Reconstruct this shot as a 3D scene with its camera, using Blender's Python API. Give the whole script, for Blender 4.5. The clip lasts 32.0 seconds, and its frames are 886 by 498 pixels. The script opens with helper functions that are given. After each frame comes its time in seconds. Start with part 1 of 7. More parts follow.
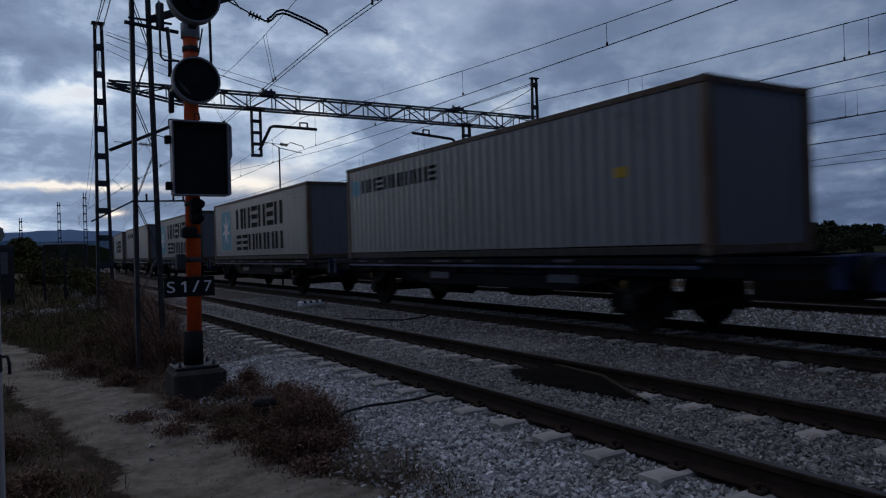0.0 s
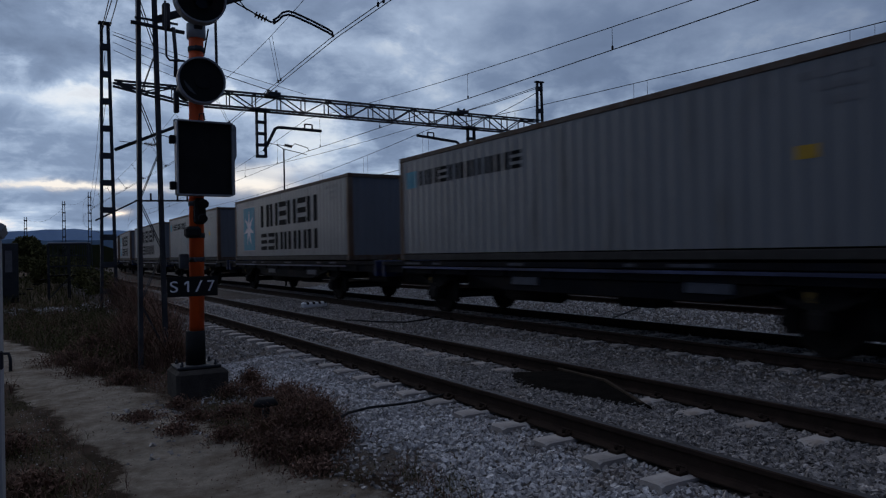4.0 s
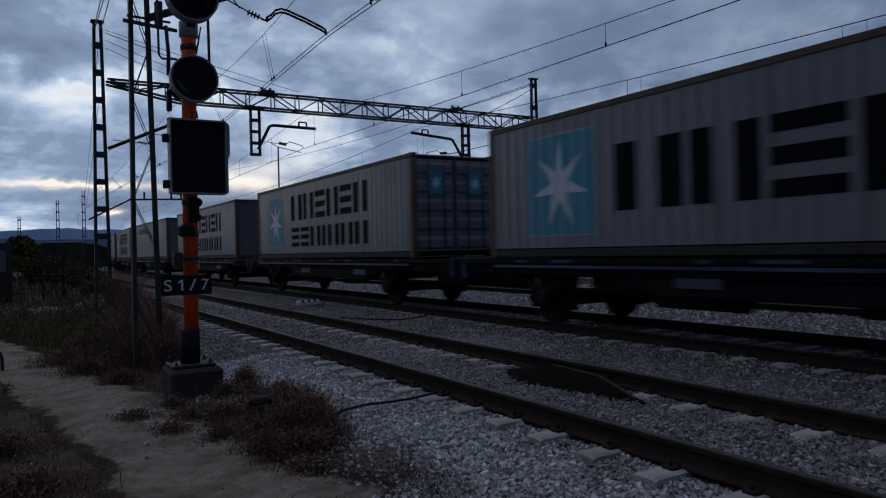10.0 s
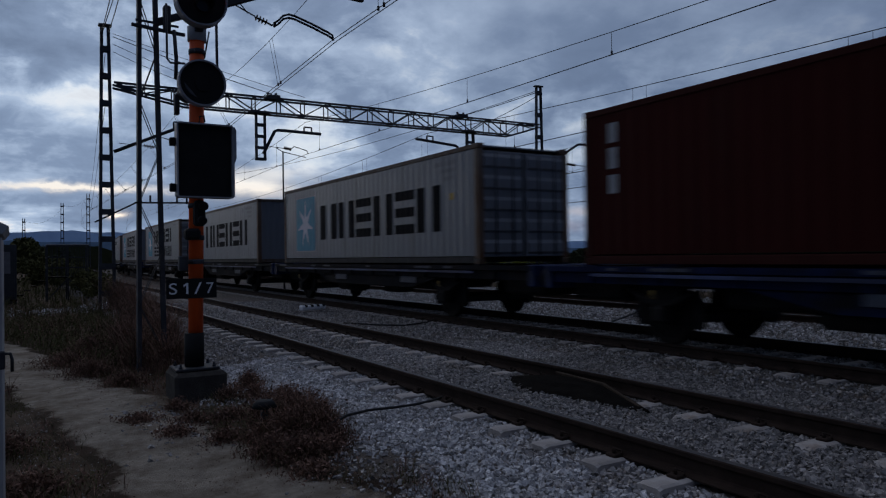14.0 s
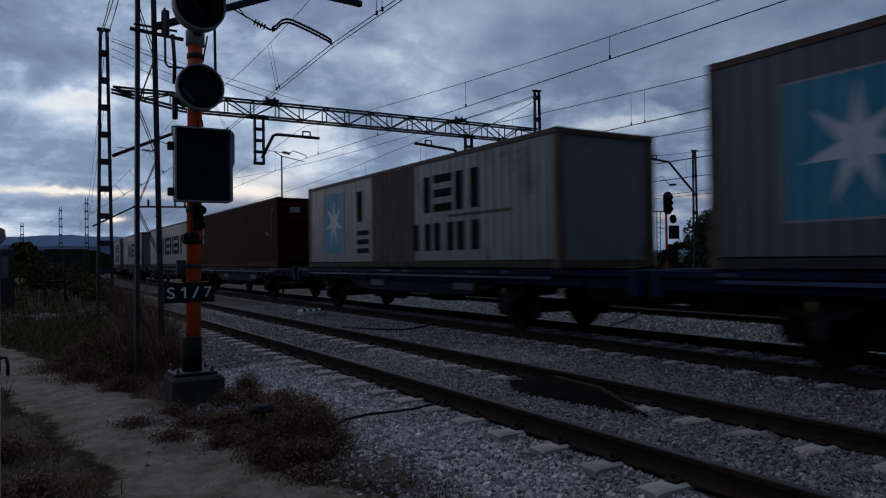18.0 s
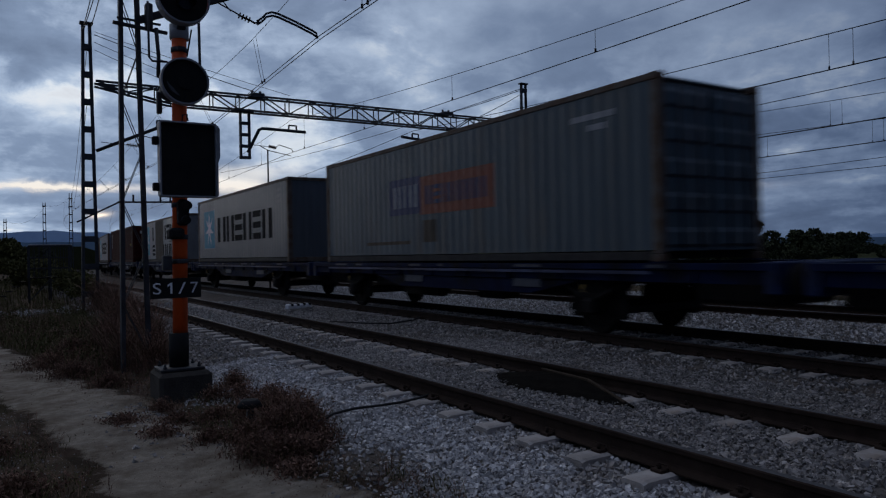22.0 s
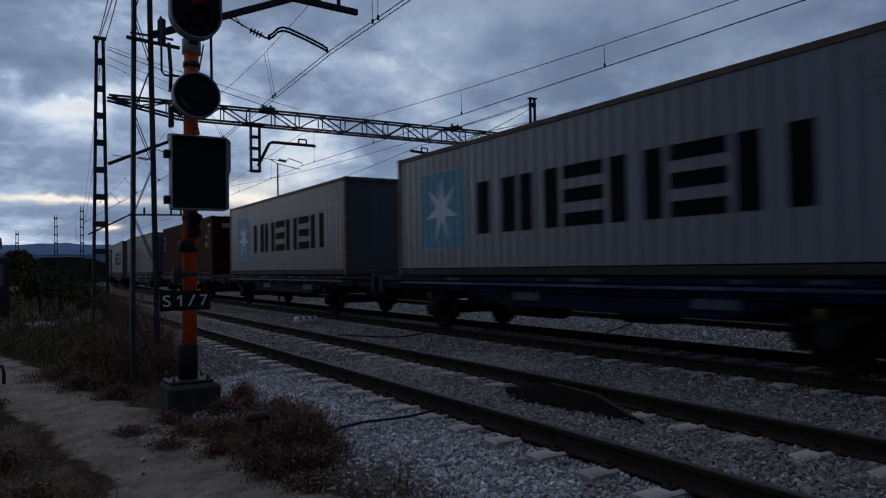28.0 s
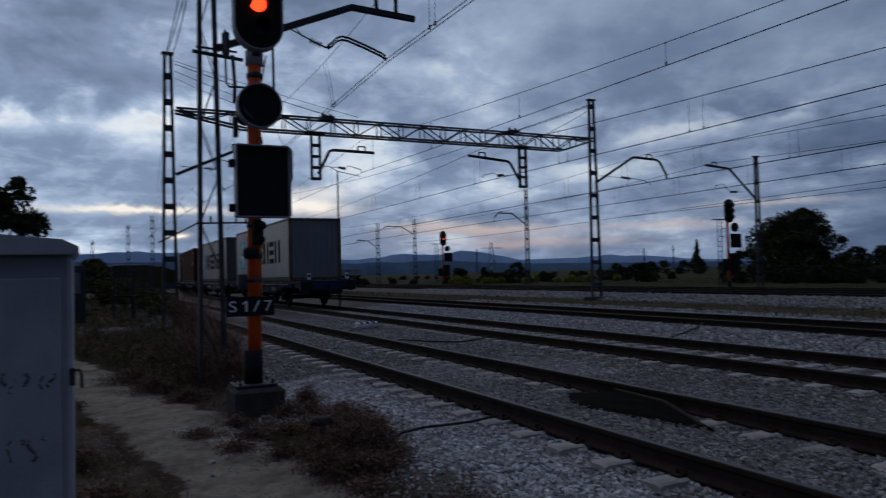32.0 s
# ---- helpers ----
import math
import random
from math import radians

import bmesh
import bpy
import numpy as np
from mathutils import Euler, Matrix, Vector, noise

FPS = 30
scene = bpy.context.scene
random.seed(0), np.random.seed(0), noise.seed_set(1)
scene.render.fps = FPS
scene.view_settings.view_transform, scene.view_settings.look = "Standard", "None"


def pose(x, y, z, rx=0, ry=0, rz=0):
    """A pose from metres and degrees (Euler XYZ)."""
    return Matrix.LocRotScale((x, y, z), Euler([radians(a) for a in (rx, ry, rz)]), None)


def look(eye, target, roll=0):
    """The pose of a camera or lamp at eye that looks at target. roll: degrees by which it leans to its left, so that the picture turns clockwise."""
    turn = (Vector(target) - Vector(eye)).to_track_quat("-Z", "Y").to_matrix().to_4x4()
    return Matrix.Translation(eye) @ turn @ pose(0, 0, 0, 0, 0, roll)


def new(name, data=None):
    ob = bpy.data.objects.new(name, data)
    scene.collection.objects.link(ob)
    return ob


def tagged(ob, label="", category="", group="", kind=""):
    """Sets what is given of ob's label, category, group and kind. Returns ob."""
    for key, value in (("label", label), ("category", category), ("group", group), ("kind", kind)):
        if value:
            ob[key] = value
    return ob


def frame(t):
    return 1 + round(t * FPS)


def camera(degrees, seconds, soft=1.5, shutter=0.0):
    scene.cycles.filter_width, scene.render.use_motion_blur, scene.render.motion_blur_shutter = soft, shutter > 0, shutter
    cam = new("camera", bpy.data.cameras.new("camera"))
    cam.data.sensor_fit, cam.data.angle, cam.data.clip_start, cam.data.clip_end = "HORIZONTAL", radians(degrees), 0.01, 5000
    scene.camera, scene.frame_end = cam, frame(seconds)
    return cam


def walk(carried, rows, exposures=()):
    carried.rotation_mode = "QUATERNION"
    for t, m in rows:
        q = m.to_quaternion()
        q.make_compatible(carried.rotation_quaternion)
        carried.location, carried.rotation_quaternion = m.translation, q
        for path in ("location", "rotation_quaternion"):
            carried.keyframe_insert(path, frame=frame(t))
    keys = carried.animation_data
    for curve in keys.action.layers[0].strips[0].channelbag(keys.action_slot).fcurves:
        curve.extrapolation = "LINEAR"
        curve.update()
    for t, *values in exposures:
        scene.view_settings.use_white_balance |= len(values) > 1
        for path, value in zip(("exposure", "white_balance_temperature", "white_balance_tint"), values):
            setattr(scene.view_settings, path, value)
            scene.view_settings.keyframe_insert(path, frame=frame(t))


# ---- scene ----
cam = camera(63.53, 32.0, soft=1.2, shutter=0.75)
# seconds, eye x y z, yaw, pitch, roll: a hand-held camera beside the line
ROWS = [
    (0.0, 0.009, -0.012, 1.764, -31.14, 0.00, 1.65),
    (0.5, 0.013, -0.012, 1.759, -31.02, 0.17, 1.50),
    (1.0, 0.008, -0.018, 1.758, -31.32, 0.06, 1.50),
    (1.5, 0.013, -0.017, 1.763, -31.08, 0.02, 1.47),
    (2.0, 0.011, -0.007, 1.759, -30.49, 0.19, 1.38),
    (2.5, 0.018, -0.003, 1.758, -30.34, 0.18, 1.54),
    (4.5, 0.014, -0.008, 1.758, -31.00, 0.19, 0.98),
    (5.0, 0.006, -0.008, 1.759, -31.13, -0.03, 1.04),
    (5.5, 0.008, -0.005, 1.759, -30.93, -0.33, 0.86),
    (6.0, 0.018, 0.001, 1.755, -30.58, -0.37, 0.98),
    (6.5, 0.017, 0.000, 1.753, -30.58, -0.68, 0.96),
    (7.0, 0.023, 0.007, 1.757, -30.53, -0.71, 1.32),
    (7.5, 0.020, -0.010, 1.752, -31.23, -0.50, 1.48),
    (8.0, 0.024, -0.018, 1.760, -31.56, -0.55, 1.42),
    (8.5, 0.015, -0.009, 1.761, -31.53, -0.40, 1.12),
    (9.0, 0.018, -0.016, 1.760, -31.32, -0.35, 1.11),
    (9.5, 0.021, -0.002, 1.754, -31.14, -0.16, 1.23),
    (10.0, 0.026, -0.026, 1.757, -31.22, 0.01, 1.38),
    (10.5, 0.008, -0.012, 1.762, -31.05, 0.13, 1.52),
    (11.0, 0.009, -0.017, 1.755, -30.74, 0.20, 1.45),
    (11.5, 0.007, -0.018, 1.759, -31.05, 0.34, 1.57),
    (12.0, 0.003, -0.026, 1.757, -31.34, 0.31, 1.31),
    (12.5, 0.004, -0.017, 1.753, -31.05, 0.17, 1.24),
    (13.0, 0.005, -0.017, 1.756, -31.07, 0.10, 1.03),
    (13.5, -0.001, -0.019, 1.756, -31.09, 0.44, 0.99),
    (14.0, -0.000, -0.019, 1.755, -30.99, 0.52, 0.78),
    (14.5, 0.005, -0.025, 1.758, -30.96, 0.57, 0.92),
    (16.5, 0.007, -0.026, 1.753, -30.92, 0.54, 1.11),
    (17.0, 0.011, -0.027, 1.751, -31.22, 0.68, 0.82),
    (17.5, 0.005, -0.024, 1.751, -31.02, 0.94, 0.83),
    (18.0, 0.008, -0.021, 1.753, -31.09, 0.86, 0.78),
    (18.5, 0.004, -0.019, 1.757, -31.22, 0.78, 0.97),
    (19.0, 0.008, -0.023, 1.749, -30.97, 0.86, 1.24),
    (19.5, -0.002, -0.030, 1.756, -31.36, 0.83, 1.24),
    (20.0, 0.003, -0.039, 1.748, -31.48, 0.92, 1.27),
    (20.5, -0.006, -0.036, 1.751, -31.66, 0.73, 1.20),
    (21.0, 0.010, -0.041, 1.755, -31.81, 0.53, 1.26),
    (21.5, -0.004, -0.038, 1.753, -31.99, 0.37, 1.03),
    (22.0, 0.007, -0.035, 1.755, -32.07, 0.32, 1.17),
    (22.5, 0.003, -0.033, 1.749, -32.25, 0.42, 1.40),
    (23.0, 0.003, -0.036, 1.760, -32.16, 0.09, 1.50),
    (23.5, 0.013, -0.033, 1.750, -32.38, -0.10, 1.50),
    (24.0, 0.017, -0.023, 1.754, -32.07, -0.10, 1.43),
    (24.5, 0.007, -0.027, 1.760, -32.02, -0.05, 1.00),
    (25.0, 0.004, -0.029, 1.761, -31.97, 0.22, 0.99),
    (25.5, 0.002, -0.027, 1.754, -32.10, 0.49, 0.80),
    (27.5, 0.003, -0.028, 1.751, -31.63, 1.39, 0.96),
    (28.0, 0.002, -0.035, 1.753, -31.39, 1.44, 0.92),
    (28.5, 0.000, -0.033, 1.750, -31.28, 1.32, 0.89),
    (29.0, 0.004, -0.027, 1.758, -30.66, 1.33, 0.88),
    (29.5, 0.007, -0.026, 1.750, -30.05, 1.66, 1.40),
    (30.0, 0.000, -0.032, 1.753, -30.31, 1.75, 1.95),
    (30.5, 0.007, -0.038, 1.756, -30.42, 1.75, 1.88),
    (31.0, 0.019, -0.024, 1.748, -29.98, 1.68, 1.86),
    (31.5, 0.010, -0.017, 1.754, -29.63, 1.62, 1.65),
    (32.0, -0.000, 0.000, 1.750, -26.71, 1.92, 1.40),
]
walk(cam, [(t, pose(x, y, z, 90 + pitch, roll, yaw)) for t, x, y, z, yaw, pitch, roll in ROWS], [(0.0, 0.0), (10.0, 0.0), (17.0, -0.04), (22.0, -0.07), (32.0, -0.05)])

# ---------------------------------------------------------------- world and light
SUN_AZ, SUN_EL = -2.0, 3.0   # degrees to the right of the line's run, and above the horizon


def make_world():
    w = bpy.data.worlds.new("dusk_sky")
    scene.world = w
    w.use_nodes = True
    nt = w.node_tree
    nt.nodes.clear()
    N, K = nt.nodes.new, nt.links.new

    def math_node(op, a, b=None, c=None, clamp=False):
        n = N("ShaderNodeMath")
        n.operation, n.use_clamp = op, clamp
        for i, v in enumerate((a, b, c)):
            if v is None:
                continue
            if isinstance(v, (int, float)):
                n.inputs[i].default_value = v
            else:
                K(v, n.inputs[i])
        return n.outputs[0]

    def ramp(fac, stops):
        n = N("ShaderNodeValToRGB")
        e = n.color_ramp.elements
        e[0].position, e[0].color = stops[0][0], (*stops[0][1], 1)
        e[1].position, e[1].color = stops[-1][0], (*stops[-1][1], 1)
        for p, c in stops[1:-1]:
            e.new(p).color = (*c, 1)
        K(fac, n.inputs[0])
        return n.outputs[0]

    def mix(kind, fac, a, b):
        n = N("ShaderNodeMix")
        n.data_type, n.blend_type = "RGBA", kind
        for i, v in ((0, fac), (6, a), (7, b)):
            if isinstance(v, (int, float)):
                n.inputs[i].default_value = v
            elif isinstance(v, tuple):
                n.inputs[i].default_value = (*v, 1)
            else:
                K(v, n.inputs[i])
        return n.outputs[2]

    tc = N("ShaderNodeTexCoord")
    sep = N("ShaderNodeSeparateXYZ")
    K(tc.outputs["Generated"], sep.inputs[0])
    x, y, z = sep.outputs
    up = math_node("MAXIMUM", z, 0.0)
    # clear sky above the clouds
    sky = N("ShaderNodeTexSky")
    sky.sky_type, sky.sun_disc = "NISHITA", False
    sky.sun_elevation, sky.sun_rotation = radians(SUN_EL), radians(SUN_AZ)
    clear = mix("MIX", 0.8, mix("MULTIPLY", 1.0, sky.outputs[0], (0.10, 0.105, 0.12)), (0.50, 0.60, 0.76))
    # cloud field: the direction, flattened
    comb = N("ShaderNodeCombineXYZ")
    K(x, comb.inputs[0])
    K(y, comb.inputs[1])
    K(math_node("MULTIPLY", z, 1.9), comb.inputs[2])

    def noise_tex(vec, scale, detail, rough, warp, off):
        m = N("ShaderNodeMapping")
        m.inputs["Location"].default_value = off
        K(vec, m.inputs[0])
        n = N("ShaderNodeTexNoise")
        n.inputs["Scale"].default_value, n.inputs["Detail"].default_value = scale, detail
        n.inputs["Roughness"].default_value, n.inputs["Distortion"].default_value = rough, warp
        K(m.outputs[0], n.inputs["Vector"])
        return n.outputs[0]

    # lower down the sheet is seen edge-on: long flat banks
    low = N("ShaderNodeCombineXYZ")
    K(x, low.inputs[0])
    K(y, low.inputs[1])
    K(math_node("MULTIPLY", z, 4.2), low.inputs[2])
    big = noise_tex(comb.outputs[0], 4.0, 3.0, 0.45, 0.1, (3.4, 7.7, 0.0))
    puffs = noise_tex(comb.outputs[0], 8.5, 9.0, 0.56, 0.25, (1.3, 2.9, 4.0))
    banks = noise_tex(low.outputs[0], 8.0, 8.0, 0.55, 0.2, (6.1, 2.2, 0.7))
    flat = math_node("SMOOTH_MAX", math_node("MULTIPLY_ADD", z, -9.0, 1.7, True), 0.0, 0.05)
    mid = math_node("ADD", math_node("MULTIPLY", puffs, math_node("SUBTRACT", 1.0, flat)), math_node("MULTIPLY", banks, flat))
    fine = noise_tex(comb.outputs[0], 26.0, 6.0, 0.6, 0.4, (5.0, 0.4, 1.0))
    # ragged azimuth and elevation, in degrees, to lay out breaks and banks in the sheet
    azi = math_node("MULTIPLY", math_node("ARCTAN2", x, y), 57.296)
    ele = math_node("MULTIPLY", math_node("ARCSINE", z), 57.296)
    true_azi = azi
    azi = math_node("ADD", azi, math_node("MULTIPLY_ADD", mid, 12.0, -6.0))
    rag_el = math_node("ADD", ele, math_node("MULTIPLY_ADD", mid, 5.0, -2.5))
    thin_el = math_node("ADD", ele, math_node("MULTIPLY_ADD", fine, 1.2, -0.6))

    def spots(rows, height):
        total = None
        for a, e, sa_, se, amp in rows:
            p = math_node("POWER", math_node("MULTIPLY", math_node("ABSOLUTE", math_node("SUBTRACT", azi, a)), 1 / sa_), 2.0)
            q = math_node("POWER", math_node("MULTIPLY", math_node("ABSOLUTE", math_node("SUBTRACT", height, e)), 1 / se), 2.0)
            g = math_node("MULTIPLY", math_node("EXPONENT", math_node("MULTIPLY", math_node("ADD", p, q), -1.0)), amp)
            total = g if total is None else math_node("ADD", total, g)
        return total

    # away from the sunset and high up the sheet is smooth
    calm = math_node("MULTIPLY", math_node("MULTIPLY_ADD", true_azi, 1 / 22.0, -14 / 22.0, True), math_node("MULTIPLY_ADD", ele, 1 / 7.0, -9 / 7.0, True))
    rough = math_node("MULTIPLY_ADD", calm, -0.72, 1.0)
    grain = math_node("ADD", math_node("MULTIPLY_ADD", mid, 0.36, -0.18), math_node("MULTIPLY_ADD", fine, 0.13, -0.065))
    dens = math_node("ADD", math_node("MULTIPLY_ADD", big, 0.20, 0.40), math_node("MULTIPLY", grain, rough))
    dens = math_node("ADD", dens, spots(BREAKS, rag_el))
    # how near the direction lies to the sunset
    sa = radians(SUN_AZ)
    dot = math_node("ADD", math_node("MULTIPLY", x, math.sin(sa)), math_node("MULTIPLY", y, math.cos(sa)))
    toward = math_node("POWER", math_node("MAXIMUM", dot, 0.0), 1.4)
    cloud = ramp(dens, [(0.385, CLOUD_THIN), (0.45, CLOUD_LIGHT), (0.51, CLOUD_MID), (0.60, CLOUD_DARK)])
    # an overcast dome: brightest overhead, and towards the sunset
    high = math_node("MULTIPLY", math_node("POWER", up, 2.6), math_node("MULTIPLY_ADD", dot, 0.40, 0.95))
    gain = N("ShaderNodeCombineXYZ")
    for i, (glow, away) in enumerate(((1.12, 0.095), (1.03, 0.158), (0.87, 0.268))):
        K(math_node("MULTIPLY_ADD", high, ZENITH[i], math_node("MULTIPLY_ADD", toward, glow, away)), gain.inputs[i])
    cloud = mix("MULTIPLY", 1.0, cloud, gain.outputs[0])
    cover = ramp(dens, [(0.30, (0, 0, 0)), (0.42, (1, 1, 1))])
    body = mix("MIX", cover, clear, cloud)
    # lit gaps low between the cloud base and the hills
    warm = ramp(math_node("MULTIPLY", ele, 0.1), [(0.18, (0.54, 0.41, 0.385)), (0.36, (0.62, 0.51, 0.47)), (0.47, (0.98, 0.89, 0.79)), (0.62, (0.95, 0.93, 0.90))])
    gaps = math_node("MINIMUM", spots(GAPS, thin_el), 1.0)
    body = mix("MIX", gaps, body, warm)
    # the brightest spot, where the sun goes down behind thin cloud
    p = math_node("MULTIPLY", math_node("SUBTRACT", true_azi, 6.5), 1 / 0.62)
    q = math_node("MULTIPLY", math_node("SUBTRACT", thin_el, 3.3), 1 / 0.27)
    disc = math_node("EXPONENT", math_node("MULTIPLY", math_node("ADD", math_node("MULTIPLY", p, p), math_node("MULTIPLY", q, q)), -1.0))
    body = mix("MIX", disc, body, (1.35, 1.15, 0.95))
    bg = N("ShaderNodeBackground")
    bg.inputs["Strength"].default_value = SKY
    K(body, bg.inputs[0])
    out = N("ShaderNodeOutputWorld")
    K(bg.outputs[0], out.inputs[0])


SKY = 1.0
ZENITH = (1.44, 1.14, 0.92)
CLOUD_THIN, CLOUD_LIGHT, CLOUD_MID, CLOUD_DARK = (0.70, 0.78, 0.88), (0.345, 0.445, 0.62), (0.192, 0.265, 0.41), (0.122, 0.173, 0.28)
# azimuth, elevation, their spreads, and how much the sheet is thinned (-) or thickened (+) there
# breaks at azimuth -17 and -28 are unseen, added to brighten the container sides
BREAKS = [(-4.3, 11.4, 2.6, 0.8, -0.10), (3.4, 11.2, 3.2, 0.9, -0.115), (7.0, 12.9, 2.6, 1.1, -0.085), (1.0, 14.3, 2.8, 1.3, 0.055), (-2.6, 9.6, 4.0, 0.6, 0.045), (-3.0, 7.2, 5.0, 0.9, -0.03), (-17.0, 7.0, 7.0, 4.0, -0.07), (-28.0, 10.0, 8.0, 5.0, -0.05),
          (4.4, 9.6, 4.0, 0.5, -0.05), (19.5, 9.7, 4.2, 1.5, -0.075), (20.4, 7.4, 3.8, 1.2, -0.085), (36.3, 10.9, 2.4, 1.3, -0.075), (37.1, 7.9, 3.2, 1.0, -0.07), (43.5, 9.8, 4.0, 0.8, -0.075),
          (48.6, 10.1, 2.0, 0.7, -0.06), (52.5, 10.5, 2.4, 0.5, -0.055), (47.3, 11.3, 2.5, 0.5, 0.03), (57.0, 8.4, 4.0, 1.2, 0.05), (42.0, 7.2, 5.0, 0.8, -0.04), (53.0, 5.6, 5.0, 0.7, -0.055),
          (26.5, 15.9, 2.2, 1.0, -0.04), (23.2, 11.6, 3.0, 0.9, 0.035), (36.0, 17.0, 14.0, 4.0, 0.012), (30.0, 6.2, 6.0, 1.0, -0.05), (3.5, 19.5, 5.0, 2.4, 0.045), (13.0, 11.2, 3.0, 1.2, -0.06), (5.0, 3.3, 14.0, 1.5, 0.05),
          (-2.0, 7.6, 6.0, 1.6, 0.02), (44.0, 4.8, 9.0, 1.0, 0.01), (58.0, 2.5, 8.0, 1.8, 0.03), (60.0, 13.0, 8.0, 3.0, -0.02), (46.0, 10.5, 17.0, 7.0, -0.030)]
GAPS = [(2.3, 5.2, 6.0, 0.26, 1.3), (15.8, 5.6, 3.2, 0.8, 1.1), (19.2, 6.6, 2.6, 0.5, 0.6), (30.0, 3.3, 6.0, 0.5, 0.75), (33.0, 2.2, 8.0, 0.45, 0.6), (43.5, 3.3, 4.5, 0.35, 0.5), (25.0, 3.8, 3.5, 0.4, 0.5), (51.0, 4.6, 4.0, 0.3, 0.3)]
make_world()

sun = new("sun", bpy.data.lights.new("sun", "SUN"))
sun.data.energy, sun.data.angle, sun.data.color = 0.25, radians(25), (1.0, 0.86, 0.72)
sun.matrix_world = look((0, 0, 50), (-50 * math.sin(radians(SUN_AZ)), -50 * math.cos(radians(SUN_AZ)), 50 - 50 * math.tan(radians(10))))


# ---------------------------------------------------------------- materials
MATS = {}


def mat(name, c1, c2, rough=0.7, metal=0.0, scale=6.0, bump=0.15, bscale=60.0, stain=None, stain_at=(0.55, 0.72), stain_scale=1.5,
        island=0.0, vary=0.0, streak=1.0, glow=None, spec=0.35):
    """A procedural surface: two tones mixed by noise, an optional stain, fine relief; metres, in the object's own space."""
    if name in MATS:
        return MATS[name]
    m = bpy.data.materials.new(name)
    m.use_nodes = True
    nt = m.node_tree
    N, K = nt.nodes.new, nt.links.new
    b = nt.nodes["Principled BSDF"]
    b.inputs["Roughness"].default_value, b.inputs["Metallic"].default_value = rough, metal
    b.inputs["Specular IOR Level"].default_value = spec
    tc = N("ShaderNodeTexCoord")
    mp = N("ShaderNodeMapping")
    mp.inputs["Scale"].default_value = (1, 1, 1 / streak)
    K(tc.outputs["Object"], mp.inputs[0])

    def nz(sc, det=5.0):
        n = N("ShaderNodeTexNoise")
        n.inputs["Scale"].default_value, n.inputs["Detail"].default_value, n.inputs["Roughness"].default_value = sc, det, 0.6
        K(mp.outputs[0], n.inputs["Vector"])
        return n.outputs[0]

    def mixc(fac, a, bb, kind="MIX"):
        n = N("ShaderNodeMix")
        n.data_type, n.blend_type = "RGBA", kind
        for i, v in ((0, fac), (6, a), (7, bb)):
            if isinstance(v, tuple):
                n.inputs[i].default_value = (*v, 1)
            elif isinstance(v, float):
                n.inputs[i].default_value = v
            else:
                K(v, n.inputs[i])
        return n.outputs[2]

    def stretch(v, lo, hi):
        n = N("ShaderNodeMapRange")
        n.inputs["From Min"].default_value, n.inputs["From Max"].default_value = lo, hi
        K(v, n.inputs[0])
        return n.outputs[0]

    col = mixc(stretch(nz(scale), 0.3, 0.7), c1, c2)
    if stain:
        col = mixc(stretch(nz(stain_scale, 8.0), *stain_at), col, stain)
    if island or vary:
        src = N("ShaderNodeNewGeometry").outputs["Random Per Island"] if island else N("ShaderNodeObjectInfo").outputs["Random"]
        amt = island or vary
        n = N("ShaderNodeMapRange")
        n.inputs["To Min"].default_value, n.inputs["To Max"].default_value = 1 - amt, 1 + amt
        K(src, n.inputs[0])
        hsv = N("ShaderNodeHueSaturation")
        K(n.outputs[0], hsv.inputs["Value"])
        K(col, hsv.inputs["Color"])
        col = hsv.outputs[0]
    K(col, b.inputs["Base Color"])
    if bump:
        bp = N("ShaderNodeBump")
        bp.inputs["Strength"].default_value, bp.inputs["Distance"].default_value = bump, 0.02
        K(nz(bscale, 3.0), bp.inputs["Height"])
        K(bp.outputs[0], b.inputs["Normal"])
    rr = N("ShaderNodeMapRange")
    rr.inputs["To Min"].default_value, rr.inputs["To Max"].default_value = max(0.05, rough - 0.12), min(1, rough + 0.12)
    K(nz(scale * 2.3), rr.inputs[0])
    K(rr.outputs[0], b.inputs["Roughness"])
    if glow:
        b.inputs["Emission Color"].default_value, b.inputs["Emission Strength"].default_value = (*glow[0], 1), glow[1]
    MATS[name] = m
    return m


STONE = mat("ballast_stone", (0.21, 0.20, 0.192), (0.58, 0.55, 0.525), 0.55, scale=9, bump=0.3, bscale=90, stain=(0.21, 0.175, 0.145), island=0.5, spec=0.6)
STONE_GRIMY = mat("grimy_ballast_stone", (0.108, 0.096, 0.087), (0.355, 0.318, 0.286), 0.55, scale=9, bump=0.3, bscale=90, stain=(0.165, 0.128, 0.10), island=0.66, spec=0.6)
# darker copy of the grimy stone; falloff of light put into the colour
STONE_DIMMED = mat("dimmed_ballast_stone", (0.075, 0.067, 0.060), (0.275, 0.245, 0.220), 0.55, scale=9, bump=0.3, bscale=90, stain=(0.11, 0.084, 0.064), island=0.66, spec=0.5)
RAIL_SIDE = mat("rusty_rail", (0.024, 0.016, 0.0125), (0.046, 0.030, 0.022), 0.9, scale=7, bump=0.3, bscale=80, spec=0.08)
RAIL_TOP = mat("polished_rail", (0.05, 0.045, 0.042), (0.085, 0.078, 0.075), 0.55, 0.5, scale=10, bump=0.05)
CONCRETE = mat("sleeper_concrete", (0.30, 0.265, 0.235), (0.42, 0.38, 0.34), 0.9, scale=7, bump=0.4, bscale=70, stain=(0.23, 0.18, 0.14), stain_scale=3.0, vary=0.2, spec=0.2)
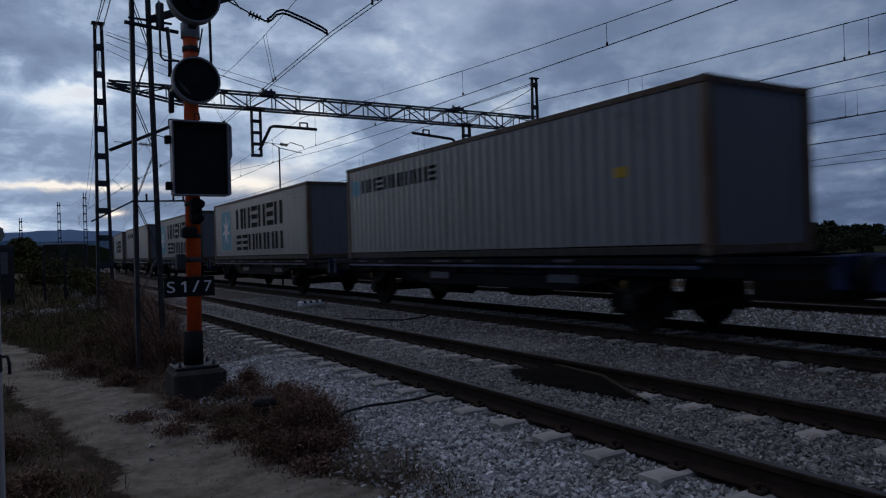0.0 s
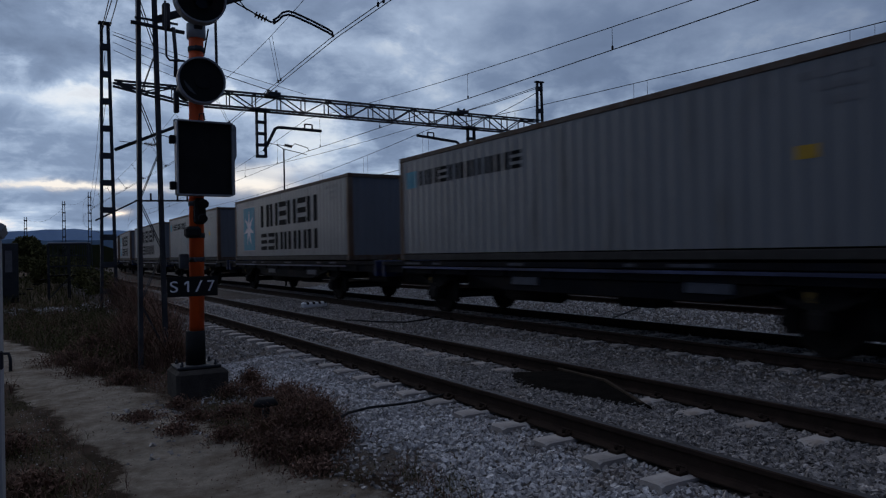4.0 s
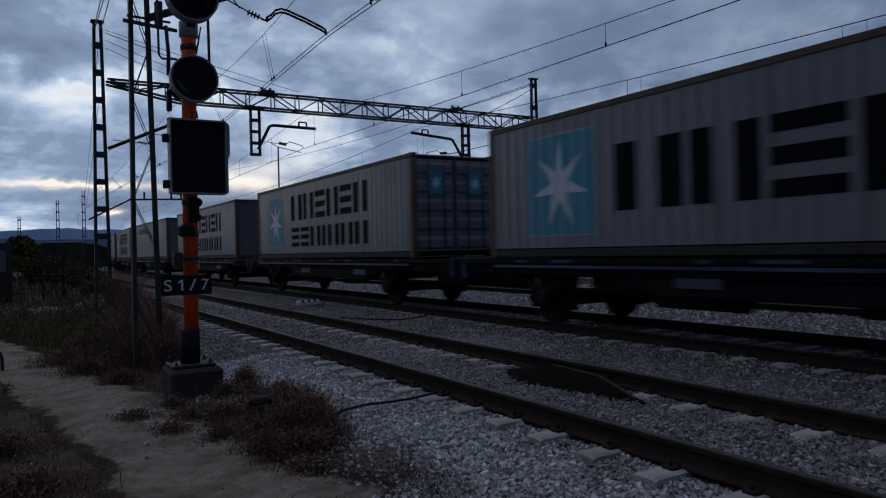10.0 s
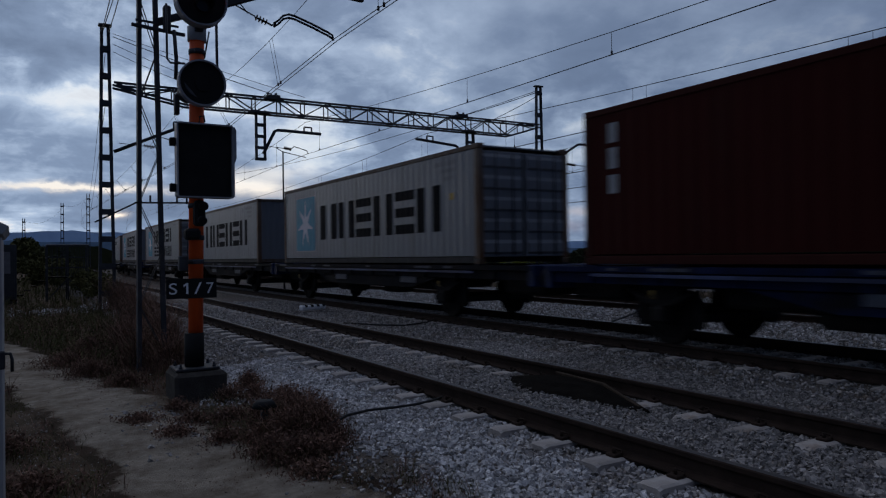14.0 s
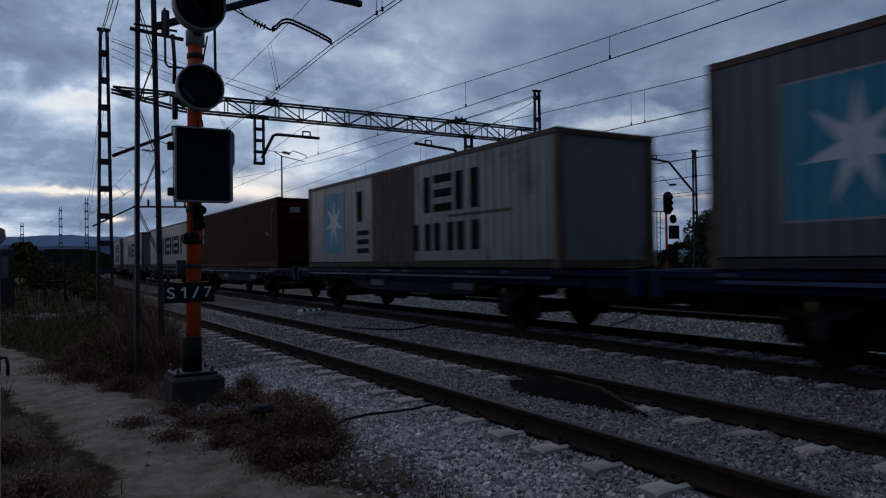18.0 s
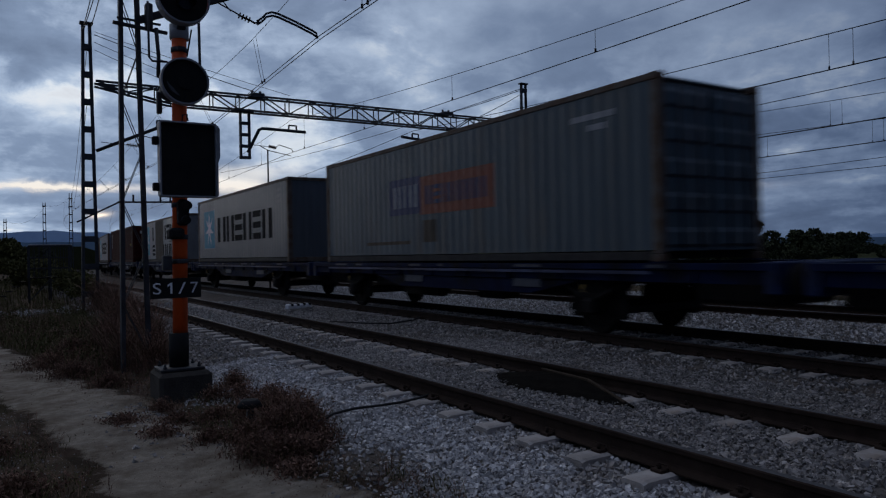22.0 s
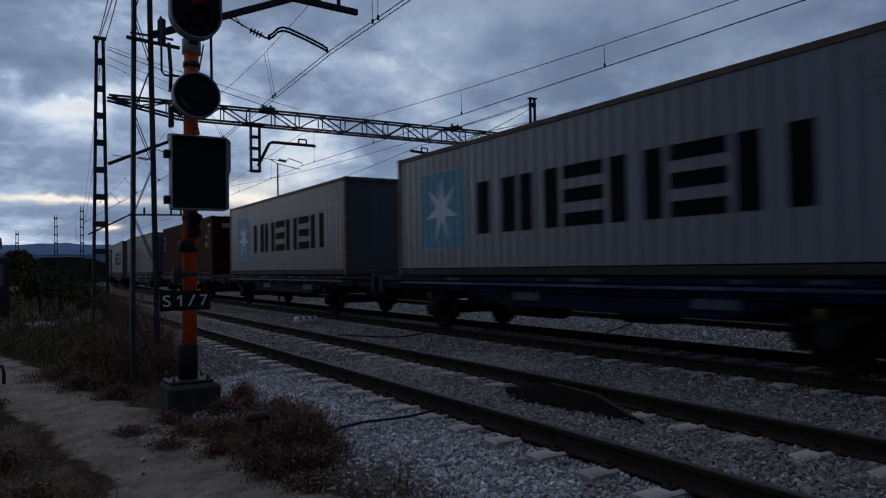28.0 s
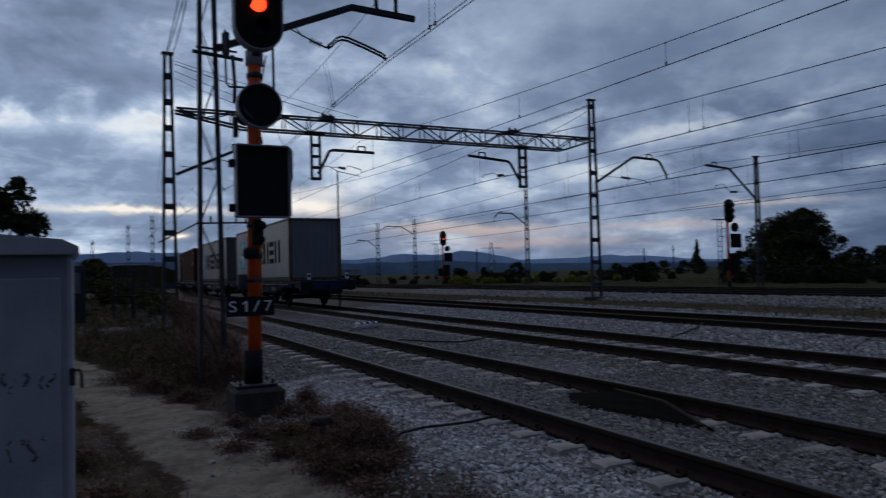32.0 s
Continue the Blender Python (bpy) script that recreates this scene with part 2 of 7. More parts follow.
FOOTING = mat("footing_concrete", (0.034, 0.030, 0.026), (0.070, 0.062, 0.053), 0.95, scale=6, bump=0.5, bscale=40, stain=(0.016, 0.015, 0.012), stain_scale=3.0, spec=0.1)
GALV = mat("galvanised_steel", (0.034, 0.036, 0.041), (0.062, 0.065, 0.072), 0.7, 0.1, scale=5, bump=0.1, stain=(0.03, 0.020, 0.015), stain_scale=2.0, spec=0.2)
STEEL_DARK = mat("dark_painted_steel", (0.024, 0.025, 0.028), (0.043, 0.044, 0.048), 0.65, 0.1, scale=6, bump=0.1, spec=0.25)
WIRE = mat("wire_metal", (0.02, 0.02, 0.022), (0.035, 0.033, 0.03), 0.6, 0.5, scale=3, bump=0.0)
PORCELAIN = mat("insulator_porcelain", (0.03, 0.02, 0.017), (0.05, 0.033, 0.028), 0.5, scale=9, bump=0.0, spec=0.15)
ORANGE = mat("orange_red_pole_paint", (0.80, 0.095, 0.012), (0.92, 0.125, 0.018), 0.55, scale=7, bump=0.08, stain=(0.55, 0.075, 0.02), stain_at=(0.6, 0.8), stain_scale=4.0, streak=3)
BLACK = mat("matt_black_paint", (0.012, 0.012, 0.0125), (0.018, 0.018, 0.018), 0.8, scale=5, bump=0.08, spec=0.12)
RIM = mat("pale_grey_rim_paint", (0.21, 0.215, 0.23), (0.28, 0.285, 0.30), 0.6, scale=8, bump=0.1, stain=(0.15, 0.15, 0.15), stain_scale=5, spec=0.25)
WHITE = mat("white_paint", (0.70, 0.70, 0.70), (0.82, 0.82, 0.81), 0.6, scale=9, bump=0.1, stain=(0.45, 0.43, 0.40), stain_scale=5)
LENS = mat("dark_signal_glass", (0.006, 0.007, 0.008), (0.01, 0.011, 0.012), 0.2, scale=5, bump=0.0, spec=0.25)
RED_LAMP = mat("red_lamp_glass", (0.5, 0.02, 0.01), (0.6, 0.03, 0.015), 0.3, scale=30, bump=0.0, glow=((1.0, 0.055, 0.012), 2.6))
CABINET = mat("cabinet_grey_paint", (0.30, 0.302, 0.31), (0.37, 0.372, 0.38), 0.65, scale=2.5, bump=0.12, stain=(0.21, 0.21, 0.218), stain_at=(0.5, 0.8), stain_scale=2.2)
TIMBER = mat("black_creosote_timber", (0.005, 0.0044, 0.004), (0.012, 0.010, 0.008), 0.95, scale=9, bump=0.5, bscale=35, spec=0.02)
RUBBER = mat("black_rubber", (0.010, 0.010, 0.010), (0.02, 0.02, 0.02), 0.8, scale=9, bump=0.2)
# the blue of both ranges is distance haze put into the colour
HILL_FAR = mat("far_hazed_hills", (0.185, 0.275, 0.41), (0.265, 0.37, 0.51), 1.0, scale=0.012, bump=0.0, spec=0.0)
HILL_NEAR = mat("near_hazed_hills", (0.062, 0.10, 0.145), (0.10, 0.15, 0.205), 1.0, scale=0.015, bump=0.0, spec=0.0)
LEAF = mat("dark_leaves", (0.026, 0.033, 0.013), (0.062, 0.070, 0.030), 0.8, scale=1.5, bump=0.0, island=0.5, spec=0.1)
LEAF_FAR = mat("hedge_leaves", (0.024, 0.030, 0.014), (0.050, 0.056, 0.027), 0.85, scale=0.5, bump=0.0, island=0.4, spec=0.1)
OLIVE = mat("olive_scrub", (0.052, 0.050, 0.017), (0.100, 0.092, 0.032), 0.85, scale=0.8, bump=0.0, island=0.45, spec=0.1)
LEAF_GOLD = mat("yellow_green_scrub", (0.15, 0.155, 0.02), (0.26, 0.24, 0.025), 0.8, scale=0.8, bump=0.0, island=0.4)
BARK = mat("bark", (0.05, 0.04, 0.03), (0.09, 0.07, 0.055), 0.95, scale=9, bump=0.6, bscale=20)
GRASS = mat("green_grass", (0.052, 0.050, 0.021), (0.105, 0.095, 0.042), 0.95, scale=1.2, bump=0.0, island=0.35, spec=0.02)
DRY = mat("dry_weeds", (0.110, 0.061, 0.044), (0.205, 0.122, 0.086), 0.95, scale=2.0, bump=0.0, island=0.6, spec=0.1)


def earth(name, layers, bump=0.8, bscale=24.0):
    """Ground in layers: each has two tones, a stain, a grain size and, but for the first, the point attribute that lays it on with a ragged edge."""
    m = bpy.data.materials.new(name)
    m.use_nodes = True
    nt = m.node_tree
    N, K = nt.nodes.new, nt.links.new
    b = nt.nodes["Principled BSDF"]
    b.inputs["Roughness"].default_value, b.inputs["Specular IOR Level"].default_value = 0.95, 0.02
    tc = N("ShaderNodeTexCoord")

    def nz(sc, det=6.0, lo=0.3, hi=0.7):
        n = N("ShaderNodeTexNoise")
        n.inputs["Scale"].default_value, n.inputs["Detail"].default_value, n.inputs["Roughness"].default_value = sc, det, 0.65
        K(tc.outputs["Object"], n.inputs["Vector"])
        r = N("ShaderNodeMapRange")
        r.inputs["From Min"].default_value, r.inputs["From Max"].default_value = lo, hi
        K(n.outputs[0], r.inputs[0])
        return r.outputs[0]

    def mixc(fac, a, bb):
        n = N("ShaderNodeMix")
        n.data_type = "RGBA"
        for i, v in ((0, fac), (6, a), (7, bb)):
            if isinstance(v, tuple):
                n.inputs[i].default_value = (*v, 1)
            else:
                K(v, n.inputs[i])
        return n.outputs[2]

    col = None
    for attr, c1, c2, stain, grain, blot in layers:
        tone = mixc(nz(blot, 8.0, 0.45, 0.68), mixc(nz(grain), c1, c2), stain)
        if attr is None:
            col = tone
            continue
        at = N("ShaderNodeAttribute")
        at.attribute_name = attr
        add = N("ShaderNodeMath")
        add.operation = "MULTIPLY_ADD"
        K(nz(5.0, 7.0, 0.2, 0.8), add.inputs[0])
        add.inputs[1].default_value = 0.8
        sh = N("ShaderNodeMath")
        sh.operation = "ADD"
        K(at.outputs["Fac"], sh.inputs[0])
        sh.inputs[1].default_value = -0.4
        K(sh.outputs[0], add.inputs[2])
        r = N("ShaderNodeMapRange")
        r.inputs["From Min"].default_value, r.inputs["From Max"].default_value = 0.38, 0.62
        K(add.outputs[0], r.inputs[0])
        col = mixc(r.outputs[0], col, tone)
    K(col, b.inputs["Base Color"])
    bp = N("ShaderNodeBump")
    bp.inputs["Strength"].default_value, bp.inputs["Distance"].default_value = bump, 0.03
    K(nz(bscale, 5.0), bp.inputs["Height"])
    K(bp.outputs[0], b.inputs["Normal"])
    return m


SOIL_LAYER = (None, (0.085, 0.060, 0.042), (0.15, 0.108, 0.076), (0.045, 0.038, 0.022), 4.0, 1.2)
GROUND = earth("soil_and_ballast", [SOIL_LAYER, ("gravel", (0.045, 0.039, 0.034), (0.25, 0.22, 0.195), (0.13, 0.105, 0.085), 26.0, 0.6), ("grime", (0.016, 0.012, 0.010), (0.045, 0.033, 0.026), (0.028, 0.018, 0.013), 18.0, 0.8),
                                    ("field", (0.030, 0.034, 0.013), (0.060, 0.062, 0.025), (0.040, 0.034, 0.020), 0.05, 0.02)])
PATH_DIRT = earth("trodden_dirt", [SOIL_LAYER, ("trodden", (0.36, 0.295, 0.225), (0.62, 0.525, 0.41), (0.22, 0.165, 0.115), 9.0, 1.6)], 1.0, 75.0)


# ---------------------------------------------------------------- mesh building
class Shape:
    """Collects faces, then becomes one mesh."""

    def __init__(self):
        self.v, self.f, self.s = [], [], []

    def add(self, verts, faces, smooth=False, m=None):
        n = len(self.v)
        self.v.extend([tuple(m @ Vector(p)) for p in verts] if m else [tuple(p) for p in verts])
        self.f.extend([tuple(i + n for i in f) for f in faces])
        self.s.extend([smooth] * len(faces))
        return self

    def box(self, c, size, b=0.0, m=None):
        """A box round c, its edges chamfered by b."""
        hx, hy, hz = (s / 2 for s in size)
        b = min(b, hx * 0.45, hy * 0.45, hz * 0.45)
        if b <= 0:
            vs = [(c[0] + sx * hx, c[1] + sy * hy, c[2] + sz * hz) for sx in (-1, 1) for sy in (-1, 1) for sz in (-1, 1)]
            return self.add(vs, [(0, 1, 3, 2), (4, 6, 7, 5), (0, 4, 5, 1), (2, 3, 7, 6), (0, 2, 6, 4), (1, 5, 7, 3)], m=m)
        vs, idx = [], {}
        for sx in (-1, 1):
            for sy in (-1, 1):
                for sz in (-1, 1):
                    for k in range(3):
                        d = [hx - b, hy - b, hz - b]
                        d[k] += b
                        idx[sx, sy, sz, k] = len(vs)
                        vs.append((c[0] + sx * d[0], c[1] + sy * d[1], c[2] + sz * d[2]))
        fs = []
        for k in range(3):
            i, j = (k + 1) % 3, (k + 2) % 3
            for s in (-1, 1):
                def key(a, bb):
                    t = [0, 0, 0]
                    t[k], t[i], t[j] = s, a, bb
                    return idx[(*t, k)]
                q = [key(-1, -1), key(1, -1), key(1, 1), key(-1, 1)]
                fs.append(q if s > 0 else q[::-1])
            for a in (-1, 1):
                for bb in (-1, 1):
                    def key2(s, kk):
                        t = [0, 0, 0]
                        t[k], t[i], t[j] = s, a, bb
                        return idx[(*t, kk)]
                    q = [key2(-1, i), key2(1, i), key2(1, j), key2(-1, j)]
                    fs.append(q if a * bb > 0 else q[::-1])
        for sx in (-1, 1):
            for sy in (-1, 1):
                for sz in (-1, 1):
                    q = [idx[sx, sy, sz, k] for k in range(3)]
                    fs.append(q if sx * sy * sz > 0 else q[::-1])
        return self.add(vs, fs, m=m)

    def bar(self, p, q, w, h, b=0.0):
        """A rectangular bar from p to q; for uprights w lies along x and h along y."""
        p, q = Vector(p), Vector(q)
        d = (q - p).normalized()
        a = (Vector((1, 0, 0)) - d * d.x).normalized() if abs(d.z) > 0.85 else d.cross(Vector((0, 0, 1))).normalized()
        m = Matrix.Translation((p + q) / 2) @ Matrix((a, d, a.cross(d))).transposed().to_4x4()
        return self.box((0, 0, 0), (w, (q - p).length, h), b, m)

    def tube(self, pts, r, n=8, cap=True, r2=None):
        """A round tube along points."""
        pts = [Vector(p) for p in pts]
        rings = []
        for i, p in enumerate(pts):
            d = (pts[min(i + 1, len(pts) - 1)] - pts[max(i - 1, 0)]).normalized()
            a = d.orthogonal().normalized() if abs(d.z) > 0.95 else d.cross(Vector((0, 0, 1))).normalized()
            bb = d.cross(a)
            rad = r if r2 is None else r + (r2 - r) * i / (len(pts) - 1)
            rings.append([p + (a * math.cos(2 * math.pi * k / n) + bb * math.sin(2 * math.pi * k / n)) * rad for k in range(n)])
        vs = [v for ring in rings for v in ring]
        fs = [(i * n + k, i * n + (k + 1) % n, (i + 1) * n + (k + 1) % n, (i + 1) * n + k) for i in range(len(pts) - 1) for k in range(n)]
        self.add(vs, fs, smooth=n > 5)
        if cap:
            base = len(self.v) - len(vs)
            self.f += [tuple(base + k for k in range(n))[::-1], tuple(base + len(vs) - n + k for k in range(n))]
            self.s += [False, False]
        return self

    def channel(self, p, q, web, flange, th=0.014, side=1):
        """An upright channel section from p to q: its web lies along y, its flanges point to side along x."""
        hw = web / 2
        o = [(0, -hw), (side * flange, -hw), (side * flange, -hw + th), (side * th, -hw + th), (side * th, hw - th), (side * flange, hw - th), (side * flange, hw), (0, hw)]
        n = len(o)
        vs = [(c[0] + x, c[1] + y, c[2]) for c in (p, q) for x, y in o]
        fs = [(k, (k + 1) % n, n + (k + 1) % n, n + k) for k in range(n)] + [tuple(range(n)), tuple(range(n, 2 * n))]
        return self.add(vs, fs)

    def prism(self, outline, y0, y1, m=None):
        """A flat outline in x and z, drawn out from y0 to y1."""
        n = len(outline)
        vs = [(x, y0, z) for x, z in outline] + [(x, y1, z) for x, z in outline]
        fs = [tuple(range(n)), tuple(range(2 * n - 1, n - 1, -1))] + [(i, i + n, (i + 1) % n + n, (i + 1) % n) for i in range(n)]
        return self.add(vs, fs, m=m)

    def mesh(self, name):
        me = bpy.data.meshes.new(name)
        me.from_pydata(self.v, [], self.f)
        me.polygons.foreach_set("use_smooth", self.s)
        me.update()
        return me


def part(name, shape, material, parent=None, label="", at=None):
    """One mesh object under a thing (or on its own)."""
    me = shape if isinstance(shape, bpy.types.Mesh) else shape.mesh(name)
    if not me.materials:
        me.materials.append(material)
    ob = new(name, me)
    if at is not None:
        ob.matrix_basis = at
    if parent:
        ob.parent = parent
    if label:
        ob["label"] = label
    return ob


def thing(name, label, category, at=None, group="", kind=""):
    ob = new(name)
    ob.empty_display_size = 0.2
    if at is not None:
        ob.matrix_basis = at
    return tagged(ob, label, category, group, kind)


def big_mesh(name, verts, tris, material, smooth=False):
    """A mesh from numpy arrays of places and triangles."""
    me = bpy.data.meshes.new(name)
    me.vertices.add(len(verts))
    me.vertices.foreach_set("co", np.asarray(verts, np.float32).ravel())
    n = len(tris)
    k = tris.shape[1]
    me.loops.add(n * k)
    me.loops.foreach_set("vertex_index", np.asarray(tris, np.int32).ravel())
    me.polygons.add(n)
    me.polygons.foreach_set("loop_start", np.arange(n, dtype=np.int32) * k)
    me.polygons.foreach_set("use_smooth", np.full(n, smooth))
    me.update(calc_edges=True)
    me.materials.append(material)
    return me


def value_noise(x, y, seed=0):
    """Smooth noise in -1 to 1 on arrays."""
    xi, yi = np.floor(x), np.floor(y)
    u, v = x - xi, y - yi
    u, v = u * u * (3 - 2 * u), v * v * (3 - 2 * v)

    def h(a, b):
        t = np.sin(a * 127.1 + b * 311.7 + seed * 74.7) * 43758.5453
        return (t - np.floor(t)) * 2 - 1
    return (h(xi, yi) * (1 - u) + h(xi + 1, yi) * u) * (1 - v) + (h(xi, yi + 1) * (1 - u) + h(xi + 1, yi + 1) * u) * v


# ---------------------------------------------------------------- the line's plan
TRACKS = [(4.80, 0.40), (9.50, 0.36), (14.95, 0.41), (24.2, 0.70), (28.6, 0.68)]   # centre x, rail top z
GAUGE = 0.86                                                                         # centre to rail centre
BEND_Y, BEND_R = 55.0, 350.0                                                         # the line bends away to the right beyond this


def on_line(s, x, z=0.0):
    """The pose at s metres along the line, on the strand that lies at x where it is straight."""
    if s <= BEND_Y:
        return pose(x, s, z)
    a = (s - BEND_Y) / BEND_R
    r = BEND_R + 9.5 - x
    return pose(9.5 + BEND_R - r * math.cos(a), BEND_Y + r * math.sin(a), z, 0, 0, -math.degrees(a))


PROFILE = np.array([(-4000, 0.0), (-60, 0.0), (1.7, 0.0), (2.3, 0.06), (3.2, 0.16), (3.6, 0.175), (3.9, 0.205), (5.7, 0.21), (6.2, 0.195), (7.2, 0.155), (8.1, 0.16), (8.6, 0.178), (10.4, 0.178), (10.9, 0.15), (12.3, 0.09),
                    (13.6, 0.25), (16.4, 0.25), (18.4, 0.22), (20.6, 0.36), (22.4, 0.55), (30.2, 0.55), (33.0, 0.5), (60, 0.45), (4000, 0.4)])


def ground_z(x, y):
    """The height of the ground."""
    x, y = np.asarray(x, float), np.asarray(y, float)
    bend = np.where(y > BEND_Y, (y - BEND_Y) ** 2 / (2 * BEND_R), 0.0)
    bend = np.minimum(bend, 60.0)
    base = np.interp(x - bend, PROFILE[:, 0], PROFILE[:, 1])
    loose = np.clip((2.6 - x) / 1.2, 0, 1) + np.clip((x - 31) / 4, 0, 1)
    bumps = value_noise(x * 0.9, y * 0.9, 1) * 0.035 + value_noise(x * 2.7, y * 2.7, 2) * 0.015
    return base + loose * bumps + value_noise(x * 3.1, y * 3.1, 3) * 0.008


# ---------------------------------------------------------------- ground, far and near
def make_ground():
    def axis(lo, hi, fine_lo, fine_hi, step, grow):
        a = list(np.arange(fine_lo, fine_hi + 1e-6, step))
        s = step
        while a[-1] < hi:
            s *= grow
            a.append(min(a[-1] + s, hi))
        s = step
        while a[0] > lo:
            s *= grow
            a.insert(0, max(a[0] - s, lo))
        return np.array(a)
    xs, ys = axis(-3500, 3500, -4, 34, 0.2, 1.25), axis(-600, 4500, -4, 40, 0.25, 1.22)
    X, Y = np.meshgrid(xs, ys)
    Z = ground_z(X, Y)
    V = np.stack([X.ravel(), Y.ravel(), Z.ravel()], 1)
    nx, ny = len(xs), len(ys)
    i = (np.arange(ny - 1)[:, None] * nx + np.arange(nx - 1)[None]).ravel()
    Q = np.stack([i, i + 1, i + nx + 1, i + nx], 1)
    me = big_mesh("ground", V, Q, GROUND, True)
    x, y = V[:, 0], V[:, 1]
    w = x - np.where(y > BEND_Y, (y - BEND_Y) ** 2 / (2 * BEND_R), 0.0)
    gravel = np.clip((w - 2.05) / 0.7, 0, 1) * np.clip((18.8 - w) / 0.8, 0, 1) + np.clip((w - 20.2) / 0.8, 0, 1) * np.clip((31 - w) / 0.8, 0, 1)
    gravel += np.clip(1.6 - np.abs(y - 28) / 1.2, 0, 1) * np.clip((3.4 - x) / 0.6, 0, 1) * np.clip((x + 2.6) / 0.6, 0, 1)
    field = np.clip((w - 32) / 3, 0, 1) + np.clip((-20 - x) / 6, 0, 1) + np.clip((y - 150) / 30, 0, 1)
    grime = np.maximum.reduce([np.clip((1.25 - np.abs(w - tx)) / 0.4, 0, 1) for tx, _ in TRACKS[2:]])
    for nm, val in (("gravel", gravel), ("grime", grime), ("field", field)):
        at = me.attributes.new(nm, "FLOAT", "POINT")
        at.data.foreach_set("value", np.clip(val, 0, 1).astype(np.float32))
    return tagged(new("ground", me), "flat ground of soil, ballast and dusky fields beside the line", "ground", kind="structure")


make_ground()

# the trodden path past the signal
PATH_L = [(0.95, -9.0), (0.93, 4.6), (0.77, 5.84), (0.63, 7.26), (0.36, 9.06), (0.0, 11.35), (-0.55, 14.0), (-1.5, 18.0), (-2.8, 23.0)]
PATH_R = [(2.45, -9.0), (2.25, 4.6), (1.85, 5.84), (1.68, 7.26), (1.55, 9.06), (1.10, 11.35), (0.70, 13.6), (0.1, 16.8), (-1.5, 23.0)]


def make_path():
    n, k = 300, 24
    u = np.linspace(0, 1, n)
    t0 = np.linspace(0, 1, len(PATH_L))
    L = np.stack([np.interp(u, t0, [p[i] for p in PATH_L]) for i in (0, 1)], 1)
    R = np.stack([np.interp(u, t0, [p[i] for p in PATH_R]) for i in (0, 1)], 1)
    L[:, 0] -= 0.18
    R[:, 0] += 0.18
    L[:, 0] += value_noise(L[:, 1] * 1.7, L[:, 1] * 0 + 3, 8) * 0.10 + value_noise(L[:, 1] * 6, L[:, 1] * 0 + 3, 9) * 0.05
    R[:, 0] += value_noise(R[:, 1] * 1.7, R[:, 1] * 0 + 9, 10) * 0.12 + value_noise(R[:, 1] * 6, R[:, 1] * 0 + 1, 11) * 0.06
    w = np.linspace(0, 1, k + 1)
    P = L[:, None] * (1 - w)[None, :, None] + R[:, None] * w[None, :, None]
    x, y = P[..., 0].ravel(), P[..., 1].ravel()
    u2 = np.tile(w, n)
    edge = np.minimum(u2, 1 - u2)
    V = np.stack([x, y, ground_z(x, y) + 0.012 * np.minimum(1, 6 * edge) + 0.003], 1)
    i = (np.arange(n - 1)[:, None] * (k + 1) + np.arange(k)[None]).ravel()
    Q = np.stack([i, i + 1, i + k + 2, i + k + 1], 1)
    me = big_mesh("footpath", V, Q, PATH_DIRT, True)
    at = me.attributes.new("trodden", "FLOAT", "POINT")
    at.data.foreach_set("value", np.clip(edge * 4.2, 0, 1).astype(np.float32))
    return tagged(new("footpath", me), "pale trodden dirt path running beside the railway", "path", kind="structure")


make_path()


# ---------------------------------------------------------------- tracks
RAIL_OUT = [(-0.07, 0.0), (0.07, 0.0), (0.07, 0.012), (0.018, 0.030), (0.010, 0.045), (0.010, 0.115), (0.034, 0.130), (0.036, 0.160), (0.028, 0.168)]
RAIL_OUT += [(-x, z) for x, z in RAIL_OUT[:1:-1]]


def rail_mesh(x, z, y0, y1):
    """A rail along the line with its foot 0.17 under z; the running face is polished."""
    ss = sorted({y0, y1, *[s for s in np.arange(math.ceil(y0 / 6) * 6, y1, 6.0)]})
    n = len(RAIL_OUT)
    vs, fs, mi = [], [], []
    for s in ss:
        m = on_line(s, x, z - 0.168)
        vs += [tuple(m @ Vector((px, 0, pz))) for px, pz in RAIL_OUT]
    for i in range(len(ss) - 1):
        for k in range(n):
            a, b = i * n + k, i * n + (k + 1) % n
            fs.append((a, a + n, b + n, b))
            mi.append(1 if RAIL_OUT[k][1] > 0.165 and RAIL_OUT[(k + 1) % n][1] > 0.165 else 0)
    fs.append(tuple(range(n)))
    mi.append(0)
    me = bpy.data.meshes.new("rail")
    me.from_pydata(vs, [], fs)
    me.materials.append(RAIL_SIDE)
    me.materials.append(RAIL_TOP)
    me.polygons.foreach_set("material_index", mi)
    me.update()
    return me


def sleeper_mesh(dip):
    s = Shape()
    out = [(-1.23, -0.16), (-1.23, 0.0), (-1.19, 0.012), (-0.62, 0.012), (-0.48, 0.012 - dip), (0.30, 0.012 - dip), (0.48, 0.012), (1.19, 0.012), (1.23, 0.0), (1.23, -0.16)]
    n = len(out)
    vs = [(x, -0.098, z) for x, z in out] + [(x, -0.072, z + 0.012) for x, z in out] + [(x, 0.072, z + 0.012) for x, z in out] + [(x, 0.098, z) for x, z in out]
    fs = [(r * n + k, (r + 1) * n + k, (r + 1) * n + k + 1, r * n + k + 1) for r in range(3) for k in range(n - 1)]
    fs += [tuple(range(n)), tuple(range(4 * n - 1, 3 * n - 1, -1)), (0, n, 2 * n, 3 * n), (n - 1, 4 * n - 1, 3 * n - 1, 2 * n - 1)]
    return s.add(vs, fs).mesh("sleeper")


